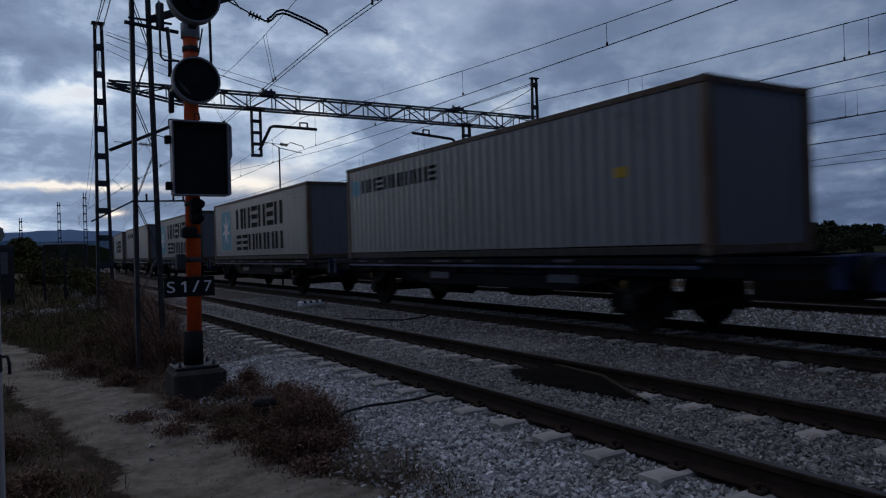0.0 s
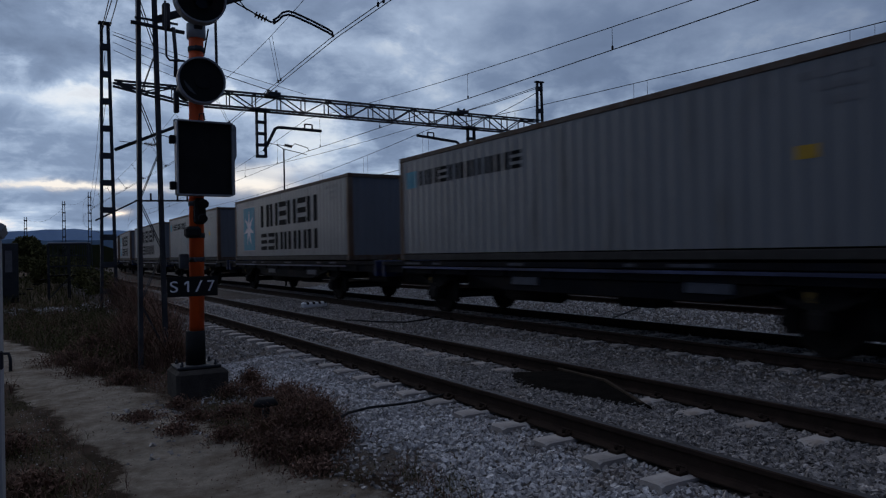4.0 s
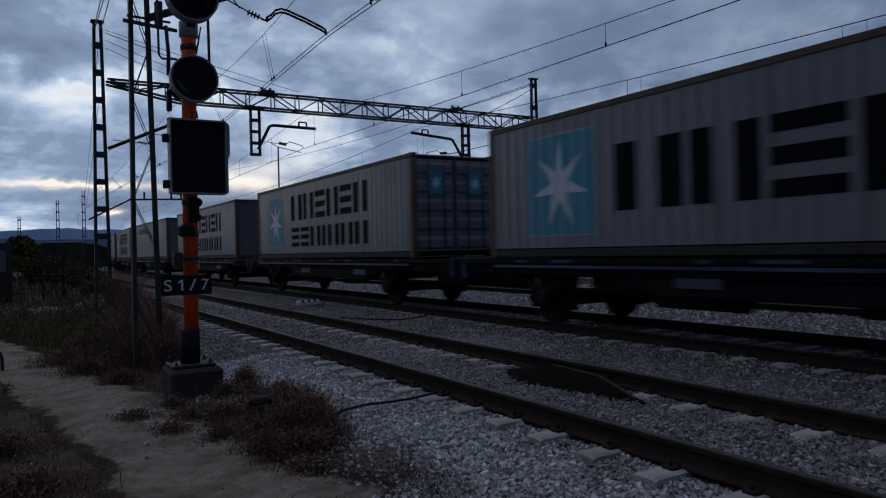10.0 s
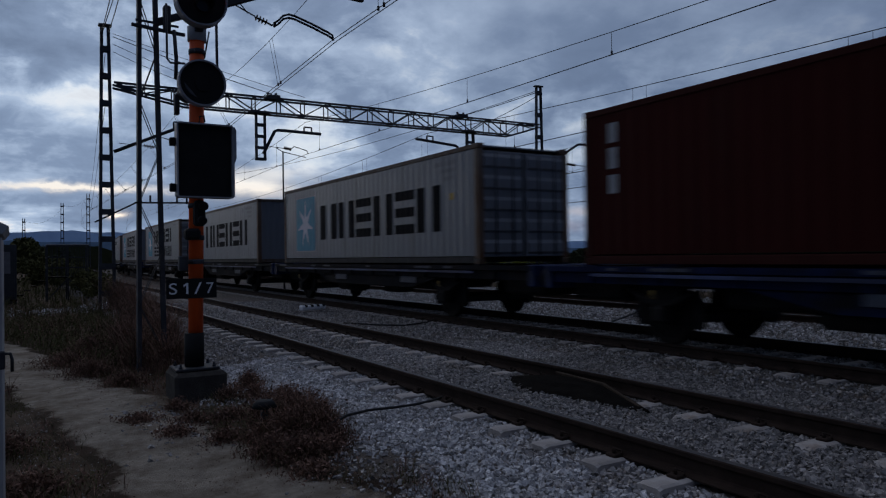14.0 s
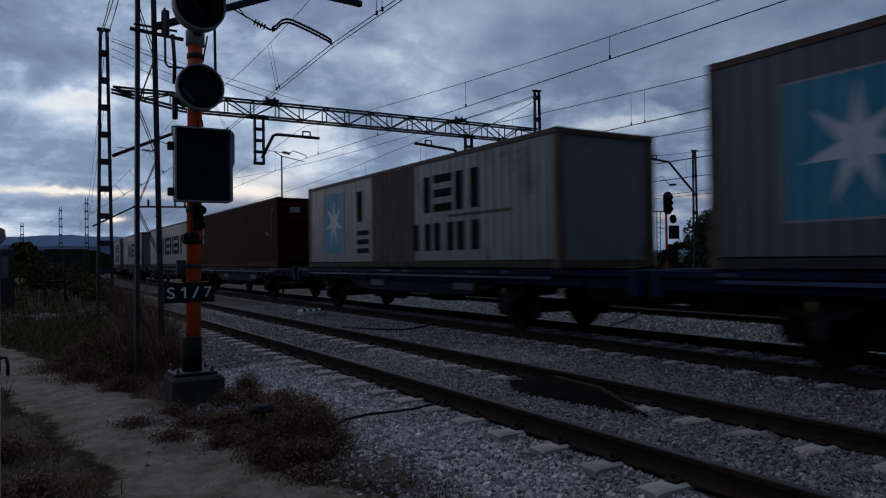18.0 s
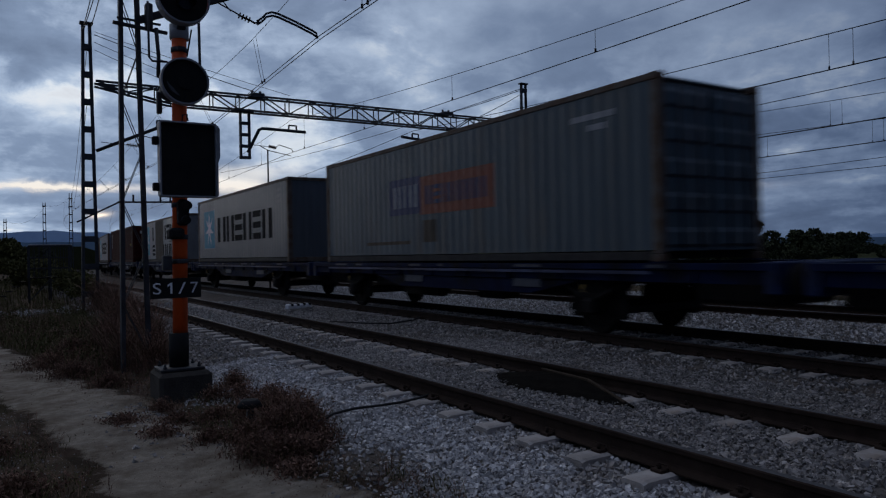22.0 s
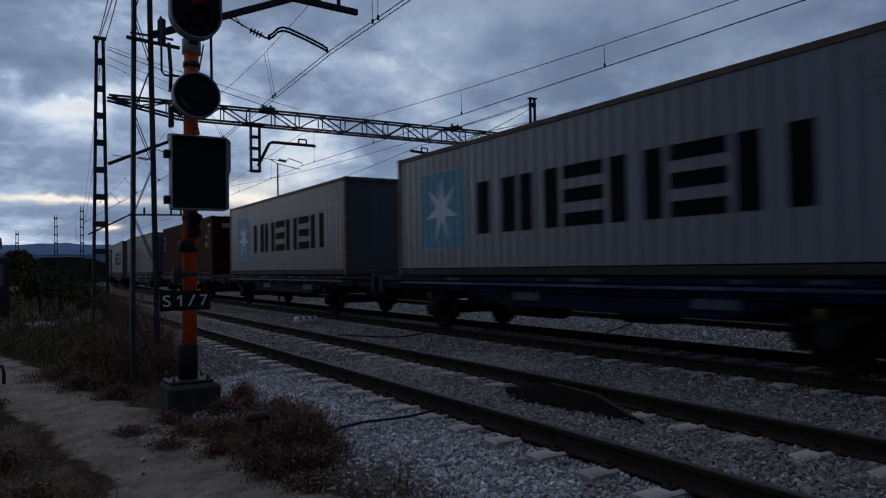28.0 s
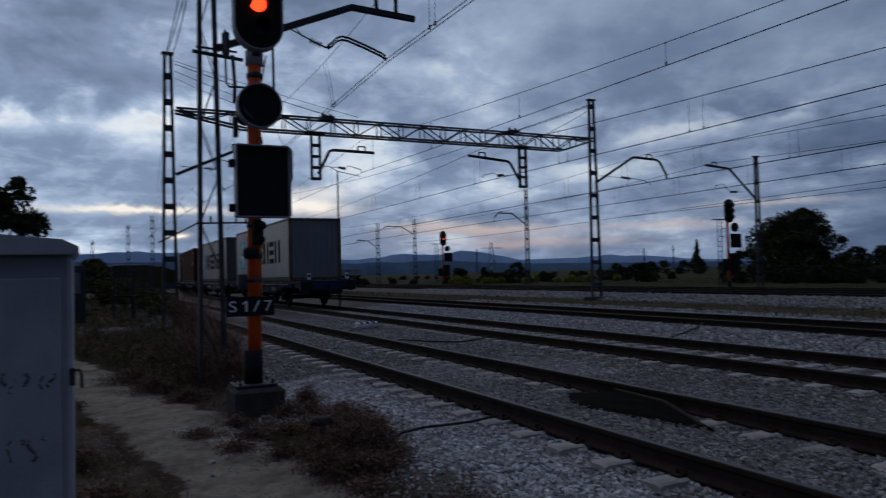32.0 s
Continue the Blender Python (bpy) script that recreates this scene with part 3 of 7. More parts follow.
def clip_mesh():
    s = Shape()
    for sx in (-1, 1):
        s.box((sx * 0.105, 0, 0.02), (0.09, 0.10, 0.03), 0.008)
        s.tube([(sx * 0.085, -0.05, 0.035), (sx * 0.06, -0.03, 0.05), (sx * 0.06, 0.03, 0.05), (sx * 0.085, 0.05, 0.035)], 0.009, 5)
        s.tube([(sx * 0.11, 0, 0.03), (sx * 0.11, 0, 0.075)], 0.014, 6)
    return s.mesh("rail_clip")


SLEEPER, FLAT_SLEEPER, CLIP = sleeper_mesh(0.08), sleeper_mesh(0.0), clip_mesh()
SLEEPER.materials.append(CONCRETE)
FLAT_SLEEPER.materials.append(CONCRETE)
CLIP.materials.append(RAIL_SIDE)


def make_track(i, y0, y1, sleep_to, first, label):
    x, z = TRACKS[i]
    t = thing("railway_track", label, "railway track", group="tracks", kind="structure")
    for sx in (-1, 1):
        part("rail", rail_mesh(x + sx * GAUGE, z, y0, y1), None, t, "dark rusty steel rail with a worn top")
    s, n = first, 0
    while s < sleep_to:
        sl = part("sleeper", FLAT_SLEEPER if i == 1 else SLEEPER, None, t, at=on_line(s, x + random.uniform(-0.02, 0.02), z - 0.185) @ pose(0, 0, 0, 0, 0, random.uniform(-0.8, 0.8)))
        if 1 < s < 22:
            for sx in (-1, 1):
                part("rail_clip", CLIP, None, sl, at=pose(sx * GAUGE, 0, 0.012))
        s += 0.6
        n += 1
    return t


make_track(0, -14, 130, 42, -13.47, "ballasted railway track on pale concrete sleepers")
make_track(1, -14, 150, 48, -13.65, "railway track on concrete sleepers carrying the freight train")
make_track(2, -14, 130, 30, 3.0, "rusty railway track half sunk in ballast")
make_track(3, -30, 140, 0, 1.0, "distant dark railway track on a low ballast bank")
make_track(4, -30, 140, 0, 1.0, "distant dark railway track on a low ballast bank")


# loose ballast: stones beside and between the near tracks
def block():
    v = np.array([(x, y, z) for x in (-1, 1) for y in (-1, 1) for z in (-1, 1)], float) * 0.75
    q = [(0, 1, 3, 2), (4, 6, 7, 5), (0, 4, 5, 1), (2, 3, 7, 6), (0, 2, 6, 4), (1, 5, 7, 3)]
    return v, np.array([t for a, b, c, d in q for t in ((a, b, c), (a, c, d))])


def octa():
    v = np.array([(1, 0, 0), (-1, 0, 0), (0, 1, 0), (0, -1, 0), (0, 0, 1), (0, 0, -1)], float)
    f = np.array([(0, 2, 4), (2, 1, 4), (1, 3, 4), (3, 0, 4), (2, 0, 5), (1, 2, 5), (3, 1, 5), (0, 3, 5)])
    return v, f


def scatter_stones(name, x, y, size, base, label, material=STONE, rise=0.25):
    rng = np.random.default_rng(len(x))
    v0, f0 = base
    n, k = len(x), len(v0)
    q = rng.normal(size=(n, 4))
    q /= np.linalg.norm(q, axis=1)[:, None]
    w, a, b, c = q.T
    R = np.stack([1 - 2 * (b * b + c * c), 2 * (a * b - c * w), 2 * (a * c + b * w), 2 * (a * b + c * w), 1 - 2 * (a * a + c * c), 2 * (b * c - a * w),
                  2 * (a * c - b * w), 2 * (b * c + a * w), 1 - 2 * (a * a + b * b)], 1).reshape(n, 3, 3)
    sc = size[:, None] * rng.uniform(0.5, 1.3, (n, 3))
    V = v0[None] * rng.uniform(0.62, 1.25, (n, k, 3)) * sc[:, None]
    V = np.einsum("nij,nkj->nki", R, V)
    V += np.stack([x, y, ground_z(x, y) + size * rise * rng.uniform(0.0, 2.0, n)], 1)[:, None]
    F = (f0[None] + (np.arange(n) * k)[:, None, None]).reshape(-1, 3)
    return tagged(new(name, big_mesh(name, V.reshape(-1, 3), F, material)), label, "ballast", kind="stuff")


def make_ballast():
    rng = np.random.default_rng(4)

    def field(n, x0, x1, y0, y1):
        x, y = rng.uniform(x0, x1, n), rng.uniform(y0, y1, n)
        edge = x - 2.35 + value_noise(x * 0 + 2, y * 0.8, 12) * 0.35 + value_noise(x * 2, y * 2.1, 13) * 0.25
        keep = rng.uniform(0, 1, n) < np.clip(0.15 + edge * 1.6, 0, 1)
        onsl = np.zeros(n, bool)
        for (tx, tz), first in ((TRACKS[0], 0.33), (TRACKS[1], 0.15)):
            ph = (y - first + 0.3) % 0.6 - 0.3
            ins = ((np.abs(x - tx - 0.02) > 0.5) | (tx > 5)) & (np.abs(x - tx) < 1.21) & (np.abs(ph) < 0.092)
            cover = value_noise(x * 1.1, y * 0.9, 14) > np.where(x < tx - 0.86, 0.5, np.where(tx > 5, 0.45, np.where(y < 7.5, 0.1, -0.4)))
            onsl |= ins & ~cover
            onsl |= np.abs(np.abs(x - tx) - GAUGE) < 0.085
        return x[keep & ~onsl], y[keep & ~onsl]
    x, y = field(100000, 1.7, 7.6, 2.4, 11.0)
    # browner past the first rail: part dirt, part falloff of light painted in
    far = rng.uniform(3.2, 4.5, len(x)) < x
    # darker again near the rails: the view's dim right side as stone colour
    dimmed = far & (rng.uniform(3.9, 5.2, len(x)) < x) & (y < 8.5)
    for pick, m, lab in ((~far, STONE, "loose angular grey ballast stones beside the track"), (far & ~dimmed, STONE_GRIMY, "loose angular brownish ballast stones near the rails"),
                         (dimmed, STONE_DIMMED, "angular ballast stones between the rails, dimness put into their colour")):
        scatter_stones("ballast_stones", x[pick], y[pick], rng.uniform(0.009, 0.024, pick.sum()), block(), lab, m)
    x, y = field(70000, 2.0, 14.0, 3.0, 26.0)
    k = (x > 7.6) | (y > 11.0)
    scatter_stones("ballast_stones", x[k], y[k], rng.uniform(0.016, 0.036, k.sum()), octa(), "loose brownish ballast stones between the tracks", STONE_GRIMY)
    x, y = field(40000, 10.5, 19.0, 3.0, 34.0)
    k = np.abs(x - 14.95) > 1.15
    x, y = x[k], y[k]
    scatter_stones("ballast_stones", x, y, rng.uniform(0.022, 0.05, len(x)), octa(), "ridge of pale ballast stones beyond the train")
    x, y = field(36000, 2.0, 18.0, -12.0, 3.0)
    scatter_stones("ballast_stones", x, y, rng.uniform(0.02, 0.045, len(x)), octa(), "loose brownish ballast stones beside the path", STONE_GRIMY)
    x, y = rng.uniform(20.6, 24.0, 16000), rng.uniform(6, 48, 16000)
    scatter_stones("ballast_stones", x, y, rng.uniform(0.04, 0.075, len(x)), octa(), "bank of dusky ballast stones below the far tracks", STONE_GRIMY)
    x, y = rng.uniform(-2.5, 3.2, 2600), rng.normal(28, 0.7, 2600)
    scatter_stones("ballast_stones", x, y, rng.uniform(0.03, 0.06, len(x)), octa(), "strip of spilled pale gravel among the weeds")
    x, y = rng.normal(1.35, 0.22, 260), rng.uniform(6.6, 9.2, 260)
    scatter_stones("clods", x, y, rng.uniform(0.008, 0.03, len(x)), block(), "dry clods and small stones beside the footing", STONE_GRIMY, rise=0.2)
    x, y = rng.normal(2.35, 0.22, 500), rng.uniform(3.8, 6.4, 500)
    scatter_stones("clods", x, y, rng.uniform(0.008, 0.026, len(x)), block(), "stray stones and clods at the ballast's edge", STONE_GRIMY, rise=0.2)
    x, y = rng.uniform(0.0, 2.8, 7000), rng.uniform(3.4, 12, 7000)
    scatter_stones("pebbles", x, y, rng.uniform(0.003, 0.009, len(x)) * rng.uniform(0.6, 1.7, len(x)), octa(), "scattered pebbles and clods on the dirt path", STONE_GRIMY, rise=0.3)


make_ballast()


# ---------------------------------------------------------------- lattice masts, gantry and overhead line
def batten_mast(name, x, y, z0, z1, w0, w1, depth, pitch_m, label, leg=0.07, group="catenary masts"):
    """Two channel legs joined by flat battens."""
    t = thing(name, label, "catenary mast", pose(x, y, z0), group)
    h = z1 - z0
    for sx in (-1, 1):
        s = Shape().channel((sx * (w0 / 2 + leg / 2), 0, -0.3), (sx * (w1 / 2 + leg / 2), 0, h), depth, leg, 0.016, -sx)
        part("leg", s, GALV, t)
    k = 0.6
    me = {}
    while k < h - 0.15:
        w = w0 + (w1 - w0) * k / h
        for sy in (-1, 1):
            part("batten", Shape().box((0, sy * (depth / 2 + 0.012), k), (w + leg, 0.012, 0.18), 0.004), GALV, t)
        k += pitch_m
    part("cap", Shape().box((0, 0, h + 0.02), (w1 + 0.2, depth + 0.1, 0.06), 0.01), GALV, t)
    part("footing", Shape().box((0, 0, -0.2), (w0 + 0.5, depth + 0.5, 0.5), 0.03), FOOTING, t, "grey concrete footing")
    return t


def laced_mast(x, y, z0, z1, xa0, xb0, xa1, xb1, depth, label):
    """Two steel legs with zigzag lacing; leg places are given at the foot and the top."""
    t = thing("lattice_mast", label, "catenary mast", pose(x, y, z0), "catenary masts")
    h = z1 - z0
    for a0, a1 in ((xa0 - x, xa1 - x), (xb0 - x, xb1 - x)):
        sg = 1 if a0 < 0 else -1
        s = Shape().channel((a0 - sg * 0.03, 0, -0.3), (a1 - sg * 0.03, 0, h), depth, 0.062, 0.014, sg)
        part("leg", s, GALV, t)
    n, k = 0, 0.25
    while k < h - 0.5:
        k2 = k + 0.80
        f0, f1 = k / h, k2 / h
        A0, B0 = xa0 - x + (xa1 - xa0) * f0, xb0 - x + (xb1 - xb0) * f0
        A1, B1 = xa0 - x + (xa1 - xa0) * f1, xb0 - x + (xb1 - xb0) * f1
        for sy in (-1, 1):
            p, q = ((A0, B1) if n % 2 else (B0, A1))
            part("lacing_bar", Shape().bar((p, sy * (depth / 2 + 0.012), k), (q, sy * (depth / 2 + 0.012), k2), 0.010, 0.026), GALV, t)
        k, n = k2, n + 1
    part("footing", Shape().box((0, 0, -0.25), (0.9, 0.8, 0.4), 0.03), FOOTING, t, "grey concrete footing")
    return t


MAST_Y, GANTRY_Y = 12.1, 26.0
mast2 = laced_mast(1.88, MAST_Y, 0.0, 8.6, 1.68, 2.07, 1.755, 1.93, 0.14, "grey lattice steel catenary mast beside the signal")
mast_l = batten_mast("gantry_mast", 2.66, GANTRY_Y, 0.05, 9.52, 0.46, 0.20, 0.18, 0.90, "dark steel batten mast carrying the gantry", 0.09)
mast_r = batten_mast("gantry_mast", 20.9, GANTRY_Y, 0.45, 9.5, 0.52, 0.24, 0.12, 1.02, "dark steel batten mast carrying the gantry", 0.07)
post2 = batten_mast("catenary_post", 31.65, GANTRY_Y, 0.5, 7.45, 0.36, 0.18, 0.10, 1.0, "slim steel catenary post beside the far tracks", 0.06)


def make_gantry():
    t = thing("gantry", "long lattice steel gantry spanning three tracks", "gantry", pose(0, GANTRY_Y, 0))
    x0, x1, d = 2.9, 20.75, 0.22
    xa, xb = 5.2, 19.2
    top = lambda x: 7.63 + 0.07 * (x - x0) / (x1 - x0) - 0.0
    low = lambda x: 7.10 if xa <= x <= xb else (7.53 - 0.43 * (x - x0) / (xa - x0) if x < xa else 7.10 + 0.48 * (x - xb) / (x1 - xb))
    for sy in (-1, 1):
        part("chord", Shape().bar((x0, sy * d, top(x0)), (x1, sy * d, top(x1)), 0.07, 0.07, 0.006), GALV, t)
        s = Shape()
        for a, b in ((x0, xa), (xa, xb), (xb, x1)):
            s.bar((a, sy * d, low(a)), (b, sy * d, low(b)), 0.07, 0.07, 0.006)
        part("chord", s, GALV, t)
    n = 19
    st = (x1 - x0) / n
    for i in range(n):
        a, b = x0 + i * st, x0 + (i + 1) * st
        for sy in (-1, 1):
            p, q = ((low(a), top(b)) if i % 2 else (top(a), low(b)))
            part("lacing_bar", Shape().bar((a, sy * d, p), (b, sy * d, q), 0.04, 0.04), GALV, t)
            if i:
                part("upright", Shape().bar((a, sy * d, low(a)), (a, sy * d, top(a)), 0.035, 0.035), GALV, t)
        if i:
            part("cross_bar", Shape().bar((a, -d, top(a)), (a, d, top(a)), 0.035, 0.035), GALV, t)
    for x in (8.3, 16.6):
        part("bracket", Shape().box((x, 0, top(x) + 0.08), (0.5, 0.5, 0.10), 0.02).tube([(x - 0.15, 0, top(x) + 0.1), (x - 0.15, 0, top(x) + 0.24)], 0.05, 8).tube(
            [(x + 0.15, 0, top(x) + 0.1), (x + 0.15, 0, top(x) + 0.24)], 0.05, 8), GALV, t)
    for x in (7.85, 17.08):
        s = part("drop_post", Shape().channel((x - 0.19, 0, 5.36), (x - 0.19, 0, 7.2), 0.16, 0.06, 0.014, 1), GALV, t)
        part("drop_post", Shape().channel((x + 0.19, 0, 5.36), (x + 0.19, 0, 7.2), 0.16, 0.06, 0.014, -1), GALV, t)
        for k in range(5):
            part("batten", Shape().box((x, 0, 5.4 + k * 0.42), (0.38, 0.22, 0.09), 0.006), GALV, s)
        part("plate", Shape().box((x, 0, 7.12), (0.7, 0.5, 0.05), 0.008), GALV, s)
    return t


make_gantry()


def insulator(s, p, q, n=7, r=0.06):
    p, q = Vector(p), Vector(q)
    d = (q - p).normalized()
    a = d.cross(Vector((0, 1, 0))).normalized()
    b = d.cross(a)
    prof = [(0.0, 0.014)]
    for k in range(n):
        c = (k + 0.5) / n
        prof += [(c - 0.25 / n, 0.018), (c - 0.12 / n, r), (c + 0.12 / n, r), (c + 0.25 / n, 0.018)]
    prof.append((1.0, 0.014))
    m = 10
    vs = [p.lerp(q, u) + (a * math.cos(6.2832 * i / m) + b * math.sin(6.2832 * i / m)) * rr for u, rr in prof for i in range(m)]
    fs = [(k * m + i, k * m + (i + 1) % m, (k + 1) * m + (i + 1) % m, (k + 1) * m + i) for k in range(len(prof) - 1) for i in range(m)]
    s.add(vs, fs)


def cantilever(x_root, z_root, x_knee, z_knee, x_tip, z_tip, x_wire, y, label, r=0.058, loop=0.3, hook=False):
    """A bent tube bracket with its wire support and steady arm."""
    t = thing("cantilever_arm", label, "catenary arm", pose(0, y, 0), "cantilever arms")
    sg = 1 if x_tip > x_root else -1
    kx, kz = x_knee, z_knee
    pts = [(x_root, 0, z_root), (kx - sg * 0.12, 0, kz - 0.06), (kx, 0, kz - 0.005), (kx + sg * 0.14, 0, kz + 0.002), (x_tip, 0, z_tip)]
    if hook:
        pts += [(x_tip + sg * 0.2, 0, z_tip - 0.1), (x_tip + sg * 0.62, 0, z_tip - 0.72), (x_tip + sg * 0.6, 0, z_tip - 0.9)]
    part("arm_tube", Shape().tube(pts, r, 10), STEEL_DARK, t)
    lx = x_wire
    zl = kz + (z_tip - kz) * (lx - kx) / (x_tip - kx)
    s = Shape()
    h = loop * 0.7
    for a, b in (((-loop / 2, 0), (-loop / 2, h)), ((-loop / 2, h), (loop / 2, h)), ((loop / 2, h), (loop / 2, 0))):
        s.bar((lx + a[0], 0, zl + a[1]), (lx + b[0], 0, zl + b[1]), 0.05, 0.05, 0.006)
    part("wire_saddle", s, STEEL_DARK, t)
    s = Shape()
    zi = z_root + 0.25
    insulator(s, (x_root + sg * 0.45 * abs(lx - x_root), 0, zi + 0.02), (x_root + sg * 0.62 * abs(lx - x_root), 0, zi - 0.02))
    part("insulator", s, PORCELAIN, t, "dark ribbed porcelain insulator")
    part("steady_arm", Shape().tube([(x_root + sg * 0.15, 0, zi + 0.05), (x_root + sg * 0.45 * abs(lx - x_root), 0, zi)], 0.012, 6).tube(
        [(x_root + sg * 0.62 * abs(lx - x_root), 0, zi), (lx - sg * 0.55, 0, 5.95), (lx - sg * 0.05, 0, 5.82), (lx, 0, 5.70)], 0.016, 6), STEEL_DARK, t)
    return t


cantilever(7.95, 5.60, 8.5, 6.52, 10.2, 6.50, 9.68, GANTRY_Y, "bent dark tube arm holding the wires over the train's track")
cantilever(16.95, 5.60, 16.3, 6.48, 14.4, 6.62, 15.06, GANTRY_Y, "bent dark tube arm holding wires above the rusty track")
cantilever(2.9, 5.36, 4.9, 6.30, 6.2, 6.35, 4.95, GANTRY_Y, "bent dark tube arm reaching out from the gantry mast")
cantilever(21.1, 5.75, 23.3, 7.0, 24.75, 6.95, 24.3, GANTRY_Y, "bent dark tube arm over the distant track", hook=True)
cantilever(31.45, 5.3, 29.6, 6.75, 28.0, 6.85, 28.6, GANTRY_Y, "bent dark tube arm over the outer track")


def near_arm():
    """The heavy arm over the near track, with its ribbed insulator and the double hooked steady arm."""
    t = thing("cantilever_arm", "heavy dark bracket arm from the lattice mast over the track", "catenary arm", pose(0, MAST_Y, 0), "cantilever arms")
    part("arm_tube", Shape().bar((2.0, 0, 5.55), (4.36, 0, 6.58), 0.09, 0.11, 0.012).bar((4.34, 0, 6.585), (5.62, 0, 6.54), 0.09, 0.11, 0.012), STEEL_DARK, t)
    s = Shape()
    for a, b in (((4.86, 6.6), (4.84, 6.86)), ((4.84, 6.86), (5.24, 6.9)), ((5.24, 6.9), (5.24, 6.58))):
        s.bar((a[0], 0, a[1]), (b[0], 0, b[1]), 0.06, 0.06, 0.008)
    part("wire_saddle", s, STEEL_DARK, t)
    s = Shape()
    insulator(s, (3.58, 0, 5.89), (3.80, 0, 5.82), 4, 0.055)
    part("insulator", s, PORCELAIN, t, "dark ribbed porcelain insulator")
    for pts, rr in (([(3.22, 0, 6.05), (3.58, 0, 5.90)], 0.012), ([(3.30, 0, 6.11), (3.46, 0, 5.93)], 0.01), ([(3.80, 0, 5.82), (3.87, 0, 5.79), (3.95, 0, 5.82)], 0.018)):
        part("hanger", Shape().tube(pts, rr, 6), STEEL_DARK, t)
    for dz in (-0.03, 0.03):
        part("steady_arm", Shape().tube([(3.91, 0, 5.80 + dz), (3.99, 0, 5.86 + dz), (4.08, 0, 5.96 + dz), (4.18, 0, 6.0 + dz), (4.29, 0, 5.99 + dz), (4.6, 0, 5.90 + dz),
                                         (4.92, 0, 5.79 + dz), (5.0, 0, 5.75 + dz), (5.02, 0, 5.69)], 0.020, 6), STEEL_DARK, t)
    return t


near_arm()

# mast furniture: stays, small brackets and a feeder box
m2f = thing("mast_bracket", "small dark bracket and feeder box clamped to the lattice mast", "bracket", pose(0, MAST_Y, 0))
part("bracket_bar", Shape().bar((1.6, -0.14, 5.42), (2.4, -0.14, 5.36), 0.05, 0.05, 0.005).bar((1.66, -0.14, 5.5), (2.3, -0.14, 5.48), 0.03, 0.03), STEEL_DARK, m2f)
part("feeder_box", Shape().box((2.12, -0.16, 5.58), (0.11, 0.14, 0.40), 0.02), STEEL_DARK, m2f)
part("drain_pipe", Shape().tube([(2.22, -0.2, 5.4), (2.25, -0.2, 4.95), (2.24, -0.2, 4.62)], 0.03, 8), STEEL_DARK, m2f)
part("cross_arm", Shape().bar((1.62, -0.14, 2.64), (2.5, -0.14, 2.66), 0.022, 0.026).bar((2.5, -0.14, 2.66), (2.66, -0.14, 2.5), 0.02, 0.02).bar((1.06, -0.14, 2.33), (1.66, -0.14, 2.65), 0.022, 0.024), STEEL_DARK, m2f)
for xx in (1.85, 2.0, 2.25, 2.4):
    part("pin", Shape().tube([(xx, -0.14, 2.64), (xx, -0.14, 2.76)], 0.015, 6), STEEL_DARK, m2f)


# the first dropper, their spacing, and how the droppers of a pair stand apart
DROPS = [(10.0, 5.6, (0.0, 0.2)), (14.7, 4.95, (0.0,)), (14.4, 6.05, (0.0, -0.5)), (23.2, 4.8, (0.0, -0.4)), (19.2, 4.8, (0.0, -0.4))]


def overhead(i, supports, zm, sag, x_shift, label, r=0.007, zc=5.70, csag=0.0, stagger=0.0):
    """Contact wire, messenger wire with its sag between supports, and droppers; the stagger is reached at the second mast."""
    x, _ = TRACKS[i]
    x += x_shift
    t = thing("overhead_line", label, "overhead line", group="overhead lines", kind="structure")

    def height(s, top, dip):
        for a, b in zip(supports, supports[1:]):
            if s <= b:
                u = (s - a) / (b - a)
                return top - dip * ((b - a) / 60.0) ** 0.6 * 4 * u * (1 - u)
        return top
    ss = np.arange(supports[0], supports[-1] + 0.1, 2.0)

    def side(s):
        return x + stagger * float(np.interp(s, supports[1:4], (0.0, 1.0, 0.0)))
    for dx in ((0.0,), (-0.045, 0.045), (-0.05, 0.05))[1 if i == 0 else 2 if i > 2 else 0]:
        part("contact_wire", Shape().tube([on_line(s, side(s) + dx, height(s, zc, csag)).translation for s in ss], r, 5), WIRE, t)
    part("messenger_wire", Shape().tube([on_line(s, x, height(s, zm, sag)).translation for s in ss], r * 0.8, 5), WIRE, t)
    first, step, pair = DROPS[i]
    s = first - step * math.floor((first + 8) / step)
    while s < 70:
        for ds in pair:
            a, b = height(s + ds, zc, csag), height(s + ds, zm, sag)
            if b > a + 0.1:
                part("dropper", Shape().tube([on_line(s + ds, side(s + ds), a).translation, on_line(s + ds, x, b).translation], 0.005, 4).tube(
                    [on_line(s + ds, side(s + ds), a).translation, on_line(s + ds, side(s + ds), a + 0.07).translation], 0.022, 5), WIRE, t)
        s += step
    return t


overhead(0, [-48, 12.1, 26, 72, 120], 6.95, 0.9, 0.2, "double contact wire with messenger wire and droppers over the near track", 0.008, 5.66, stagger=0.72)
overhead(1, [-34, 26, 82, 130], 6.91, 1.30, 0.10, "contact and messenger wire with droppers over the train's track", 0.010, 5.68, 0.28)
overhead(2, [-34, 26, 82, 130], 6.90, 0.84, 0.0, "contact and messenger wire with droppers over the rusty track", 0.014, 5.51, 0.08)
overhead(3, [-34, 26, 82, 130], 7.25, 0.86, 0.1, "thin overhead wires above the distant tracks", 0.013, 5.86, 0.06)
overhead(4, [-34, 26, 82, 130], 6.98, 0.74, 0.0, "thin overhead wires above the distant tracks", 0.013, 5.66, 0.0)


